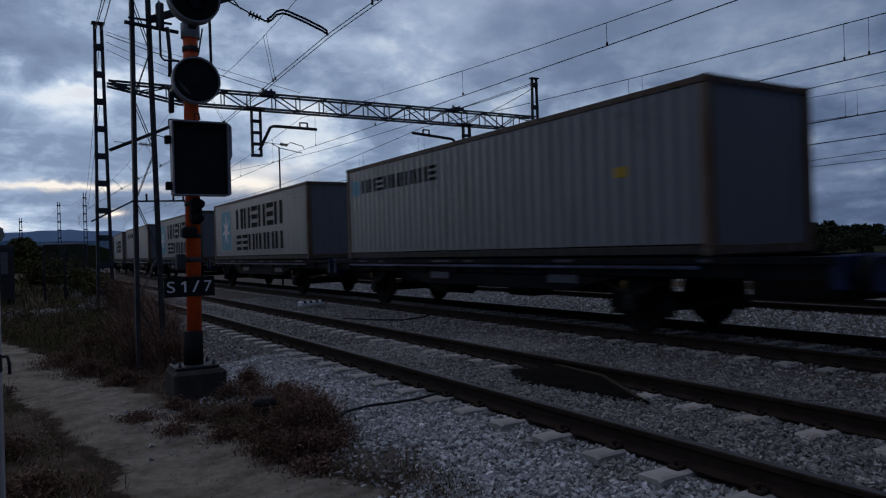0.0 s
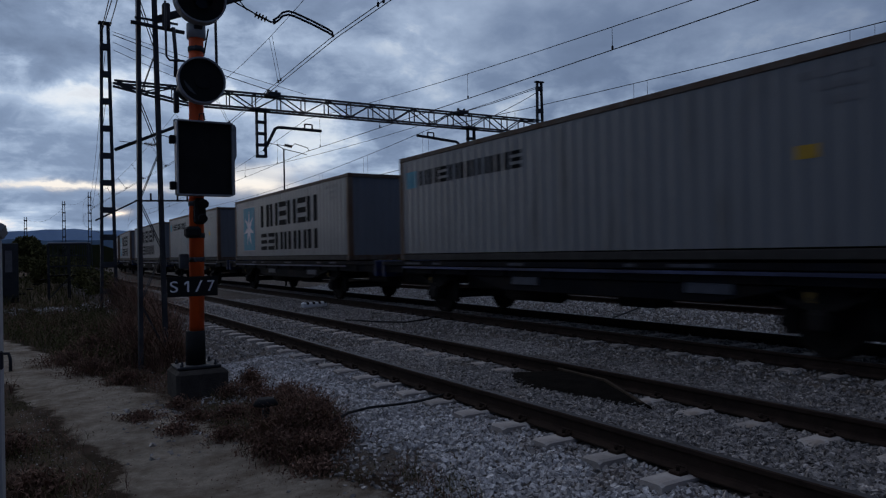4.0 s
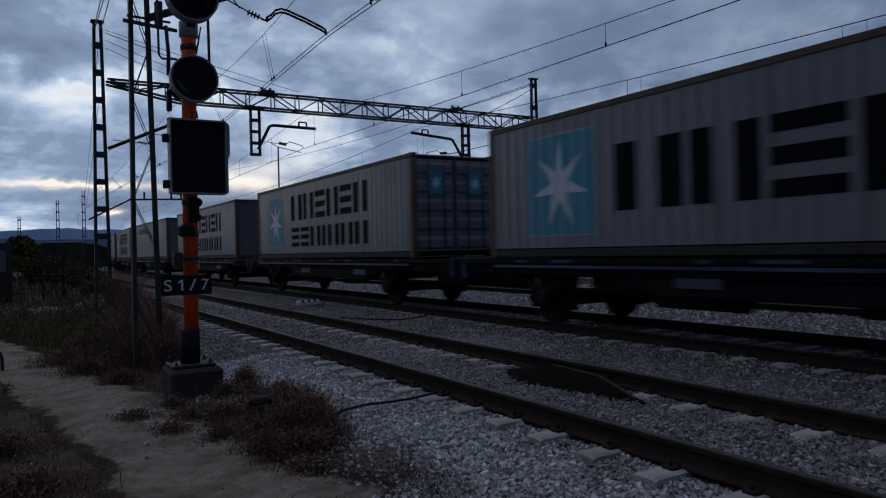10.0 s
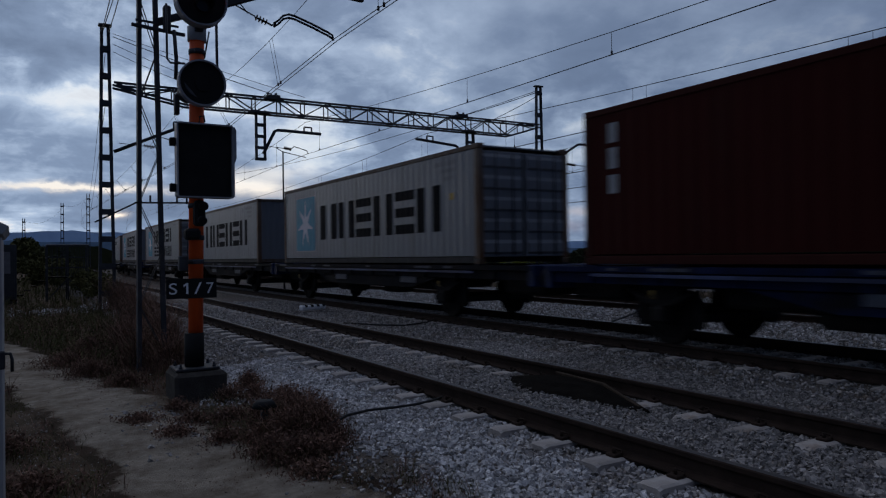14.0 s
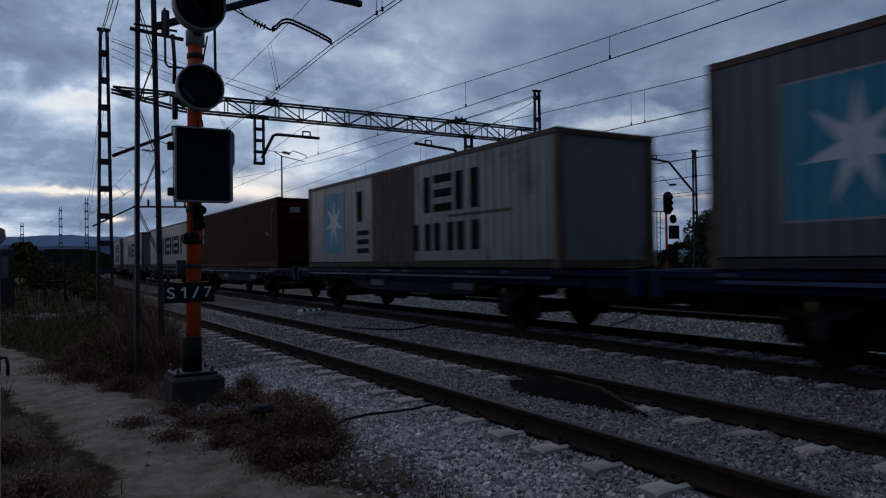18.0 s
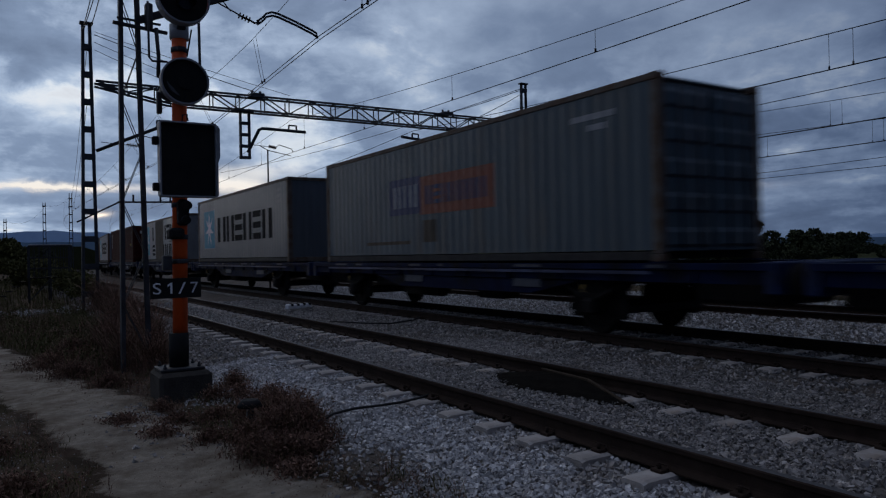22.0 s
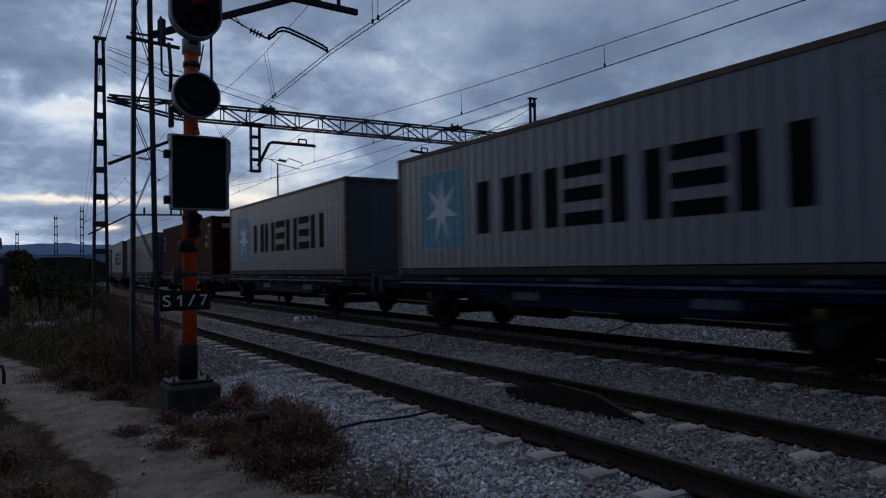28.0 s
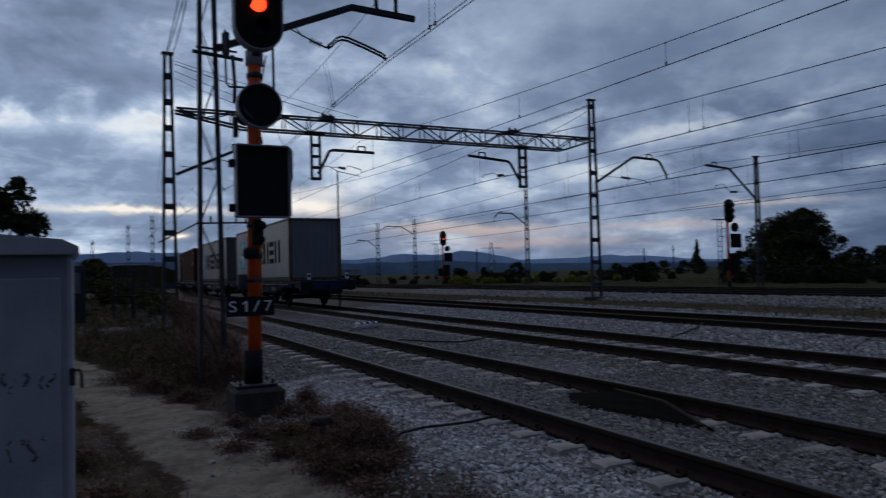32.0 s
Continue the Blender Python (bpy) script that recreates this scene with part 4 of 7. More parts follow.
def stay_wires():
    """Feeder and stay wires between the mast heads."""
    t = thing("feeder_wires", "slack feeder wires strung between the mast heads", "wires", kind="structure")
    lines = [((2.55, 26, 9.3), (1.85, 12.1, 8.7), 0.25), ((2.75, 26, 9.3), (1.95, 12.1, 8.5), 0.35), 
             ((2.6, 26, 9.35), (1.2, -20, 9.9), 0.8), ((2.9, 26, 9.2), (8.3, 26, 7.85), 0.05), ((2.9, 26, 8.95), (6.6, 26, 7.8), 0.05), ((20.7, 26, 9.2), (16.9, 26, 7.85), 0.03),
             ((20.7, 26, 9.0), (18.4, 26, 7.8), 0.03), ((20.8, 26, 9.3), (16.0, 60, 8.8), 0.4), ((2.9, 26, 9.3), (9.6, 26, 7.85), 0.05), ((2.9, 26, 8.7), (5.6, 26, 7.8), 0.05),
             ((1.0, 90, 6.2), (4.7, 90, 7.6), 0.9), ((4.7, 90, 8.0), (7.3, 90, 9.0), 0.6), ((7.3, 90, 8.2), (2.66, 26, 8.6), 0.8), ((7.3, 90, 6.5), (2.66, 26, 7.0), 0.7)]
    lines += [((24.3, -30, 7.3), (24.3, 26, 7.0), 0.0), ((33.5, -30, 6.2), (33.5, 40, 5.31), 0.0), ((33.6, -30, 5.05), (33.6, 40, 5.33), 0.0),
              ((33.5, 40, 5.31), (36.6, 84, 5.7), 0.2)]
    for n, (p, q, sag) in enumerate(lines):
        p, q = Vector(p), Vector(q)
        part("wire", Shape().tube([p.lerp(q, k / 14) - Vector((0, 0, sag * 4 * (k / 14) * (1 - k / 14))) for k in range(15)], 0.014 if n < 4 or p.x > 20 else 0.009, 4), WIRE, t)
    return t


stay_wires()


# ---------------------------------------------------------------- the near signal
def outline_round(w, h, r, n=8):
    """A rectangle with rounded corners, in x and z."""
    pts = []
    for cx, cz, a0 in ((w / 2 - r, h / 2 - r, 0), (-w / 2 + r, h / 2 - r, 90), (-w / 2 + r, -h / 2 + r, 180), (w / 2 - r, -h / 2 + r, 270)):
        for k in range(n + 1):
            a = radians(a0 + 90 * k / n)
            pts.append((cx + r * math.cos(a), cz + r * math.sin(a)))
    return pts


def rim_shape(outer, inner, y0, y1):
    """A ring between two outlines with as many points each."""
    n = len(outer)
    s = Shape()
    vs = [(x, y0, z) for x, z in outer] + [(x, y0, z) for x, z in inner] + [(x, y1, z) for x, z in outer] + [(x, y1, z) for x, z in inner]
    fs = []
    for k in range(n):
        j = (k + 1) % n
        fs += [(k, n + k, n + j, j), (2 * n + k, 2 * n + j, 3 * n + j, 3 * n + k), (k, j, 2 * n + j, 2 * n + k), (n + k, 3 * n + k, 3 * n + j, n + j)]
    return s.add(vs, fs)


def panel(t, name, cx, cz, w, h, r, label, y=-0.16, depth=0.10, rim=0.03):
    """A black target panel with a pale folded rim."""
    o, i = outline_round(w, h, r), outline_round(w - 2 * rim, h - 2 * rim, max(r - rim, 0.01))
    m = pose(cx, 0, cz)
    p = part(name, Shape().prism(outline_round(w - rim, h - rim, max(r - rim / 2, 0.01)), y, y + 0.03, m), BLACK, t, label)
    part("rim", Shape().add([(m @ Vector(v)) for v in rim_shape(o, i, y - depth * 0.35, y + depth * 0.65).v], rim_shape(o, i, 0, 1).f), RIM, p, "pale grey painted rim")
    return p


def lens(t, cx, cz, r, y, material, label, hood=0.2):
    le = part("lens", Shape().tube([(cx, y - 0.005, cz), (cx, y - 0.02, cz)], r, 20), material, t, label)
    n = 18
    vs, fs = [], []
    for k in range(n + 1):
        a = radians(-25 + 230 * k / n)
        for rr, yy in ((r + 0.012, y), (r + 0.012, y - hood), (r + 0.006, y - hood), (r + 0.006, y)):
            vs.append((cx + rr * math.cos(a), yy - (0 if yy == y else 0.0), cz + rr * math.sin(a)))
    for k in range(n):
        for j in range(4):
            a, b = k * 4 + j, k * 4 + (j + 1) % 4
            fs.append((a, a + 4, b + 4, b))
    part("hood", Shape().add(vs, fs, smooth=True), BLACK, le, "black half-round lamp hood")
    return le


def near_signal():
    px, py = 1.94, 9.30
    t = thing("railway_signal", "tall orange signal post with black target panels, one red lamp lit", "railway signal", pose(0, py, 0), "signals")
    block = Shape()
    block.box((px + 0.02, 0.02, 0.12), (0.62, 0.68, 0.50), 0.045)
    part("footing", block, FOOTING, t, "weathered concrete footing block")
    bp = part("base_plate", Shape().box((px, 0, 0.395), (0.52, 0.46, 0.035), 0.008), STEEL_DARK, t)
    for sx in (-1, 1):
        for sy in (-1, 1):
            part("bolt", Shape().tube([(px + sx * 0.2, sy * 0.17, 0.41), (px + sx * 0.2, sy * 0.17, 0.44)], 0.022, 6).tube([(px + sx * 0.2, sy * 0.17, 0.43), (px + sx * 0.2, sy * 0.17, 0.47)], 0.012, 6), GALV, bp)
    part("pole_sleeve", Shape().tube([(px, 0, 0.41), (px, 0, 0.83)], 0.118, 20), BLACK, t, "black painted sleeve at the pole's foot")
    lean = lambda z: px + 0.008 + 0.0135 * z
    part("pole", Shape().tube([(lean(0.8), 0, 0.8), (lean(6.3), 0, 6.3)], 0.089, 24), ORANGE, t, "orange-red painted steel pole")
    for z in (1.72, 2.02, 2.42, 4.36, 4.62):
        part("clamp", Shape().tube([(lean(z), 0, z - 0.03), (lean(z), 0, z + 0.03)], 0.1, 20).box((lean(z), -0.12, z), (0.1, 0.06, 0.05), 0.008), GALV, t)
    # identification plate
    pl = part("name_plate", Shape().box((1.89, -0.13, 1.39), (0.60, 0.012, 0.245), 0.004), BLACK, t, "black plate lettered S 1/7 in white")
    for glyph, cx, gw, gh in (("S", -0.222, 0.092, 0.138), ("1", -0.072, 0.056, 0.134), ("/", 0.072, 0.088, 0.140), ("7", 0.218, 0.090, 0.134)):
        if glyph == "1":
            me = Shape().prism([(0.004, -0.067), (0.028, -0.067), (0.028, 0.067), (0.008, 0.067), (-0.028, 0.042), (-0.028, 0.018), (0.004, 0.038)], -0.143, -0.138, pose(1.89 + cx, 0, 1.392)).mesh("letter")
        else:
            fc = bpy.data.curves.new("letter", "FONT")
            fc.body, fc.size, fc.extrude = glyph, 0.24, 0.002
            ob = new("tmp", fc)
            me = bpy.data.meshes.new_from_object(ob.evaluated_get(bpy.context.evaluated_depsgraph_get()))
            bpy.data.objects.remove(ob)
            xs, ys = [v.co.x for v in me.vertices], [v.co.y for v in me.vertices]
            me.transform(pose(1.89 + cx, -0.140, 1.392, 90) @ Matrix.Diagonal((gw / (max(xs) - min(xs)), gh / (max(ys) - min(ys)), 1, 1)) @ pose(-(max(xs) + min(xs)) / 2, -(max(ys) + min(ys)) / 2, 0))
        me.materials.clear()
        part("letter", me, WHITE, pl, "white painted " + ("stroke" if glyph == "/" else "character " + glyph))
    # square target
    sq = panel(t, "square_target", 2.075, 3.0, 0.68, 0.92, 0.03, "large square black target panel", y=-0.22, depth=0.16, rim=0.018)
    part("side_fold", Shape().prism([(2.435, 3.44), (2.455, 3.40), (2.455, 3.05), (2.43, 2.98), (2.43, 2.56), (2.42, 2.56), (2.42, 3.44)], -0.26, -0.12), RIM, sq)
    for z in (3.22, 2.66):
        part("hinge", Shape().box((1.70, -0.18, z), (0.07, 0.08, 0.10), 0.01), BLACK, sq)
    part("lug", Shape().tube([(2.02, -0.16, 3.47), (2.03, -0.16, 3.56), (2.08, -0.16, 3.57), (2.09, -0.16, 3.49)], 0.012, 6), STEEL_DARK, sq)
    sq.location = (-0.03, 0, -0.035)
    # round target
    rd = part("round_target", Shape().tube([(2.055, -0.20, 3.945), (2.055, -0.17, 3.945)], 0.275, 40), BLACK, t, "round black target panel")
    circ = lambda r: [(2.055 + r * math.cos(2 * math.pi * k / 40), 3.945 + r * math.sin(2 * math.pi * k / 40)) for k in range(40)]
    part("rim", rim_shape(circ(0.288), circ(0.268), -0.235, -0.12), RIM, rd, "pale grey painted rim")
    part("lamp_housing", Shape().tube([(2.0, -0.14, 3.92), (1.9, 0.1, 3.83)], 0.17, 16, r2=0.11).box((1.80, 0.06, 3.70), (0.06, 0.08, 0.26), 0.01), GALV, rd, "grey lamp housing behind the round target")
    part("lens", Shape().tube([(2.065, -0.205, 3.945), (2.065, -0.215, 3.945)], 0.10, 24), BLACK, rd, "unlit dark lens")
    rd.location = (-0.03, 0, -0.01)
    # main head with three lamps
    hd = panel(t, "signal_head", 2.02, 5.35, 0.62, 1.38, 0.305, "tall round-ended black signal head", y=-0.24, depth=0.16, rim=0.02)
    part("head_box", Shape().box((2.02, -0.08, 5.35), (0.34, 0.24, 1.1), 0.03), BLACK, hd)
    lens(hd, 2.04, 5.62, 0.095, -0.26, LENS, "unlit dark lens")
    lens(hd, 2.015, 5.255, 0.105, -0.26, RED_LAMP, "lit red signal lamp")
    lens(hd, 2.04, 4.93, 0.095, -0.26, LENS, "unlit dark lens")
    hd.location = (-0.005, 0, -0.03)
    part("pole_collar", Shape().tube([(lean(4.6), 0, 4.50), (lean(4.6), 0, 4.68)], 0.115, 20), mat("pale_collar_paint", (0.34, 0.35, 0.36), (0.42, 0.43, 0.44), 0.6, scale=8, bump=0.1), t, "pale grey collar on the pole")
    # access ladder frame and brackets behind
    lad = part("ladder_frame", Shape().tube([(1.66, 0.08, 4.95), (1.665, 0.08, 4.26), (1.70, 0.06, 4.21), (1.87, 0.02, 4.21)], 0.014, 8), GALV, t)
    part("stay_tube", Shape().tube([(2.16, 0.02, 4.14), (2.25, 0.04, 4.13), (2.27, 0.05, 4.2), (2.265, 0.05, 4.8)], 0.018, 8), GALV, lad)
    part("stay_rod", Shape().tube([(2.10, 0.0, 4.30), (2.17, 0.04, 4.66)], 0.010, 6), GALV, lad)
    # shunting lamp unit on the pole
    sh = part("shunting_lamp", Shape().box((1.99, -0.10, 2.32), (0.13, 0.2, 0.32), 0.05).box((1.90, -0.13, 2.06), (0.18, 0.2, 0.14), 0.05), BLACK, t, "small black shunting lamp unit")
    part("hood", Shape().tube([(2.01, -0.19, 2.42), (2.02, -0.27, 2.40)], 0.055, 12).tube([(2.0, -0.19, 2.24), (2.01, -0.26, 2.22)], 0.05, 12), BLACK, sh)
    part("junction_box", Shape().box((1.80, -0.08, 1.70), (0.11, 0.10, 0.19), 0.015), GALV, t, "small grey junction box strapped to the pole")
    return t


near_signal()


def far_signal(x, y, z, s, rot=0.0, ladder=True):
    """A distant signal of the same pattern."""
    t = thing("railway_signal", "distant orange signal post with dark lamp heads, one red light", "railway signal", pose(x, y, z, 0, 0, rot), "signals")
    part("pole", Shape().tube([(0, 0, 0), (0, 0, 5.0 * s)], 0.075, 12), ORANGE, t)
    hd = part("signal_head", Shape().prism(outline_round(0.62 * s, 1.35 * s, 0.3 * s), -0.2, -0.1, pose(0, 0, 4.4 * s)), BLACK, t)
    part("lamp_box", Shape().box((0, -0.05, 4.4 * s), (0.34 * s, 0.26, 1.1 * s), 0.03), BLACK, hd)
    for k in (-1, 0, 1):
        part("hood", Shape().tube([(0.0, -0.2, (4.4 + 0.34 * k) * s), (0.02, -0.45, (4.38 + 0.34 * k) * s)], 0.13 * s, 12, cap=False), BLACK, hd)
    part("lens", Shape().tube([(0, -0.21, 4.4 * s), (0, -0.24, 4.4 * s)], 0.10 * s, 12), RED_LAMP, hd, "lit red signal lamp")
    part("round_target", Shape().tube([(0.42 * s, -0.1, 3.46 * s), (0.42 * s, -0.2, 3.46 * s)], 0.26 * s, 20), BLACK, t)
    part("square_target", Shape().box((0.52 * s, -0.12, 2.68 * s), (0.86 * s, 0.1, 0.8 * s), 0.03), BLACK, t)
    part("lower_lamp", Shape().box((-0.3 * s, -0.1, 1.3 * s), (0.4 * s, 0.2, 0.7 * s), 0.06), BLACK, t)
    part("lower_lamp", Shape().box((0.36 * s, -0.1, 1.45 * s), (0.6 * s, 0.2, 1.05 * s), 0.08), BLACK, t)
    part("sleeve", Shape().tube([(0, 0, 0), (0, 0, 0.4)], 0.1, 12), BLACK, t)
    if ladder:
        la = part("ladder", Shape().tube([(-0.85, 0, 0.0), (-0.80, 0, 3.9 * s)], 0.025, 6).tube([(-0.55, 0, 0.0), (-0.50, 0, 3.9 * s)], 0.025, 6), GALV, t)
        for k in range(12):
            part("rung", Shape().tube([(-0.84, 0, 0.3 + k * 0.3), (-0.52, 0, 0.3 + k * 0.3)], 0.014, 5), GALV, la)
        part("platform", Shape().bar((-1.1, 0, 3.9 * s), (-0.3, 0, 3.9 * s), 0.3, 0.05), GALV, la)
        part("stay", Shape().tube([(-0.5, 0, 3.4 * s), (0, 0, 3.4 * s)], 0.02, 6).tube([(-0.5, 0, 2.9 * s), (0, 0, 2.9 * s)], 0.02, 6), ORANGE, t)
    return t


far_signal(33.9, 30.0, 0.5, 1.02)
far_signal(30.2, 60.0, 0.5, 1.02, ladder=True)


# ---------------------------------------------------------------- cabinet and small things
def relay_cabinet():
    t = thing("relay_cabinet", "tall weathered grey trackside cabinet with an overhanging roof", "cabinet", pose(0, 3.3, 0), "cabinets")
    part("body", Shape().box((-0.75, 0.42, 0.93), (1.42, 0.84, 1.87), 0.015), CABINET, t)
    part("door", Shape().box((-0.41, -0.012, 0.92), (0.66, 0.03, 1.70), 0.008), CABINET, t)
    part("door", Shape().box((-1.09, -0.012, 0.92), (0.66, 0.03, 1.70), 0.008), CABINET, t)
    rf = Shape()
    rf.prism([(-1.52, 1.865), (-1.50, 1.94), (-0.75, 1.985), (-0.07, 1.922), (-0.014, 1.893), (-0.035, 1.862)], -0.07, 0.92)
    part("roof", rf, CABINET, t, "overhanging grey sheet roof")
    h = part("latch", Shape().box((-0.04, -0.04, 1.37), (0.022, 0.03, 0.07), 0.006).tube([(-0.035, -0.045, 1.395), (-0.012, -0.05, 1.395), (-0.006, -0.05, 1.37), (-0.006, -0.05, 1.325)], 0.0065, 6), STEEL_DARK, t, "black hasp with a padlock")
    part("plinth", Shape().box((-0.75, 0.42, 0.0), (1.5, 0.95, 0.2), 0.02), FOOTING, t)
    ink = mat("faded_graffiti", (0.10, 0.082, 0.08), (0.19, 0.165, 0.16), 0.8, scale=26, bump=0.0)
    for j in range(13):
        row = j % 2
        cx, cz = -0.115 - 0.021 * j - 0.008 * math.sin(j * 2.3), (1.36, 1.11)[row] + 0.022 * math.sin(j * 1.7)
        lean, bow, size = 0.35 * math.sin(j * 3.1), 0.016 * math.cos(j * 2.1), 0.026 + 0.016 * math.sin(j * 4.7)
        s = Shape().tube([(cx + lean * size * q + bow * math.sin(q * 2.6 + j), -0.0245, cz + size * q) for q in (-1, -0.6, -0.2, 0.2, 0.6, 1)], 0.0062 + 0.0024 * math.sin(j * 5.0), 6)
        part("graffiti_stroke", s, ink, t, "faded scrawled stroke")
    return t


relay_cabinet()

SMALL_PAINT = mat("grimy_cabinet_paint", (0.03, 0.032, 0.035), (0.05, 0.052, 0.056), 0.75, scale=2.5, bump=0.12, stain=(0.05, 0.05, 0.05), stain_at=(0.5, 0.75), stain_scale=2.0)
small = thing("relay_cabinet", "small grimy grey cabinet standing among the weeds", "cabinet", pose(-0.28, 35.0, 0.0), "cabinets")
part("body", Shape().box((0, 0, 1.2), (0.8, 0.5, 2.5), 0.02), SMALL_PAINT, small)
part("door", Shape().box((0, -0.26, 1.3), (0.66, 0.03, 2.1), 0.01), SMALL_PAINT, small)
part("notice", Shape().box((0.05, -0.28, 1.7), (0.25, 0.008, 0.9), 0.0), mat("faded_notice", (0.14, 0.14, 0.15), (0.20, 0.20, 0.21), 0.8, scale=9, bump=0.0), small)


def steel_platform():
    t = thing("access_platform", "rusty steel access platform with railings and a short stair", "platform", pose(2.0, 35.0, 0.0))
    x0, x1, y0, y1, zd = -0.78, 0.78, -0.6, 0.6, 1.05
    part("deck", Shape().box((0, 0, zd), (x1 - x0, y1 - y0, 0.06), 0.01), TIMBER, t)
    for y in (y0, y1):
        for k in range(1, 8):
            part("baluster", Shape().bar((x0 + (x1 - x0) * k / 8, y, 1.08), (x0 + (x1 - x0) * k / 8, y, 2.4), 0.022, 0.022), STEEL_DARK, t)
    part("handrail_cap", Shape().box((0, y0 - 0.01, 2.44), (x1 - x0 + 0.06, 0.07, 0.05), 0.01), CABINET, t, "pale worn handrail cap")
    for x in (x0, 0.0, x1):
        for y in (y0, y1):
            part("post", Shape().bar((x, y, -0.1), (x, y, 2.42), 0.06, 0.06), STEEL_DARK, t)
    for z in (1.45, 1.9, 2.4):
        for y in (y0, y1):
            part("rail", Shape().bar((x0, y, z), (x1, y, z), 0.045, 0.045), STEEL_DARK, t)
        for x in (x0, x1):
            part("rail", Shape().bar((x, y0, z), (x, y1, z), 0.045, 0.045), STEEL_DARK, t)
    part("brace", Shape().bar((x0, y0, 0.1), (0, y0, 1.0), 0.04, 0.04).bar((x1, y0, 0.1), (0, y0, 1.0), 0.04, 0.04), STEEL_DARK, t)
    for k in range(5):
        part("step", Shape().box((-1.0 - 0.25 * k, -0.2, 0.9 - 0.19 * k), (0.25, 0.7, 0.04), 0.005), TIMBER, t)
    return t


steel_platform()

mk = thing("fouling_point_marker", "white and black striped marker block lying between the tracks", "marker", pose(7.45, 19.8, 0.22, 0, 0, 12))
part("body", Shape().box((0, 0, 0.08), (0.80, 0.2, 0.15), 0.03), WHITE, mk)
for k in (-0.26, -0.06, 0.14, 0.33):
    part("stripe", Shape().box((k, 0, 0.125), (0.09, 0.208, 0.07), 0.01), BLACK, mk, "black painted stripe")

post = thing("cable_marker_post", "short dark post with a flat cap among dry weeds", "post", pose(2.04, 6.72, -0.05))
part("stem", Shape().tube([(0, 0, -0.1), (0, 0, 0.40)], 0.035, 10), STEEL_DARK, post)
part("cap", Shape().tube([(0, 0, 0.385), (0, 0, 0.43), (0, 0, 0.45)], 0.12, 14, r2=0.07), BLACK, post)

cb = Shape().tube([(2.3, 5.9, 0.12), (2.51, 6.24, 0.20), (2.75, 6.40, 0.225), (3.0, 6.45, 0.235), (3.3, 6.42, 0.235), (3.55, 6.43, 0.235), (3.75, 6.48, 0.24), (3.98, 6.56, 0.25)], 0.014, 7)
tagged(part("cable", cb, RUBBER), "black rubber cable lying across the ballast to the rail", "cable")
cb = Shape().tube([(6.6, 15.5, 0.22), (7.0, 14.6, 0.215), (7.5, 14.2, 0.2), (8.2, 14.4, 0.215), (8.7, 14.9, 0.23)], 0.018, 6)
tagged(part("cable", cb, RUBBER), "black cable looped over the ballast between tracks", "cable")
cb = Shape().tube([(11.2, 11.6, 0.2), (12.0, 12.3, 0.16), (13.0, 12.6, 0.27), (13.8, 13.1, 0.34)], 0.02, 6)
tagged(part("cable", cb, RUBBER), "black cable running over pale ballast", "cable")

bd = thing("tarred_board", "warped black tarred board leaning against the inner rail", "board")
AT_Y = [7.25, 6.9, 6.5, 6.1, 5.8, 5.5, 5.2, 4.92]
LOW_X, HIGH_X = [5.06, 4.98, 4.95, 4.98, 5.02, 5.01, 5.0, 5.12], [5.42, 5.52, 5.53, 5.51, 5.46, 5.38, 5.30, 5.22]
HIGH_Z = [0.235, 0.29, 0.335, 0.35, 0.345, 0.315, 0.275, 0.235]
vs, nx = [], 6
for k, yy in enumerate(AT_Y):
    for i in range(nx):
        v = i / (nx - 1)
        vs.append((LOW_X[k] + (HIGH_X[k] - LOW_X[k]) * v, yy + 0.05 * math.sin(i * 2.1 + k), 0.205 + (HIGH_Z[k] - 0.205) * v ** 0.75 + 0.006 * math.sin(3 * i + 1.7 * k)))
ny, o = len(AT_Y), len(vs)
vs += [(x + 0.02, y, z - 0.035) for x, y, z in vs]
fs = [(j * nx + i, (j + 1) * nx + i, (j + 1) * nx + i + 1, j * nx + i + 1) for j in range(ny - 1) for i in range(nx - 1)]
fs += [tuple(o + k for k in f[::-1]) for f in fs]
edge = [i for i in range(nx)] + [j * nx + nx - 1 for j in range(1, ny)] + [(ny - 1) * nx + i for i in range(nx - 2, -1, -1)] + [j * nx for j in range(ny - 2, 0, -1)]
fs += [(edge[k], edge[(k + 1) % len(edge)], o + edge[(k + 1) % len(edge)], o + edge[k]) for k in range(len(edge))]
part("board", Shape().add(vs, fs), TIMBER, bd)
part("batten", Shape().bar((5.53, 6.6, 0.345), (5.44, 5.72, 0.345), 0.035, 0.03, 0.006).bar((5.44, 5.72, 0.345), (5.24, 5.0, 0.245), 0.035, 0.03, 0.006), mat("bare_brown_timber", (0.035, 0.025, 0.017), (0.06, 0.043, 0.03), 0.9, scale=9, bump=0.4, bscale=40, spec=0.1), bd, "worn brown edge of the board")


# ---------------------------------------------------------------- the freight train
LEN, WID, FLOOR = 12.38, 2.44, 1.56      # container length and width, height of its underside
PITCH, SPEED = 15.6, 7.147              # from wagon to wagon; metres a second
PERIOD, DEEP = 0.2795, 0.009            # corrugation


RISE = (0.33, 0.5, 0.83)                # where the sheet turns within one corrugation


def rib(y):
    """How far the corrugated sheet lies behind its outer face at y."""
    u = (y / PERIOD) % 1.0
    a, b, c = RISE
    if u < a:
        return 0.0
    if u < b:
        return DEEP * (u - a) / (b - a)
    if u < c:
        return DEEP
    return DEEP * (1 - (u - c) / (1 - c))


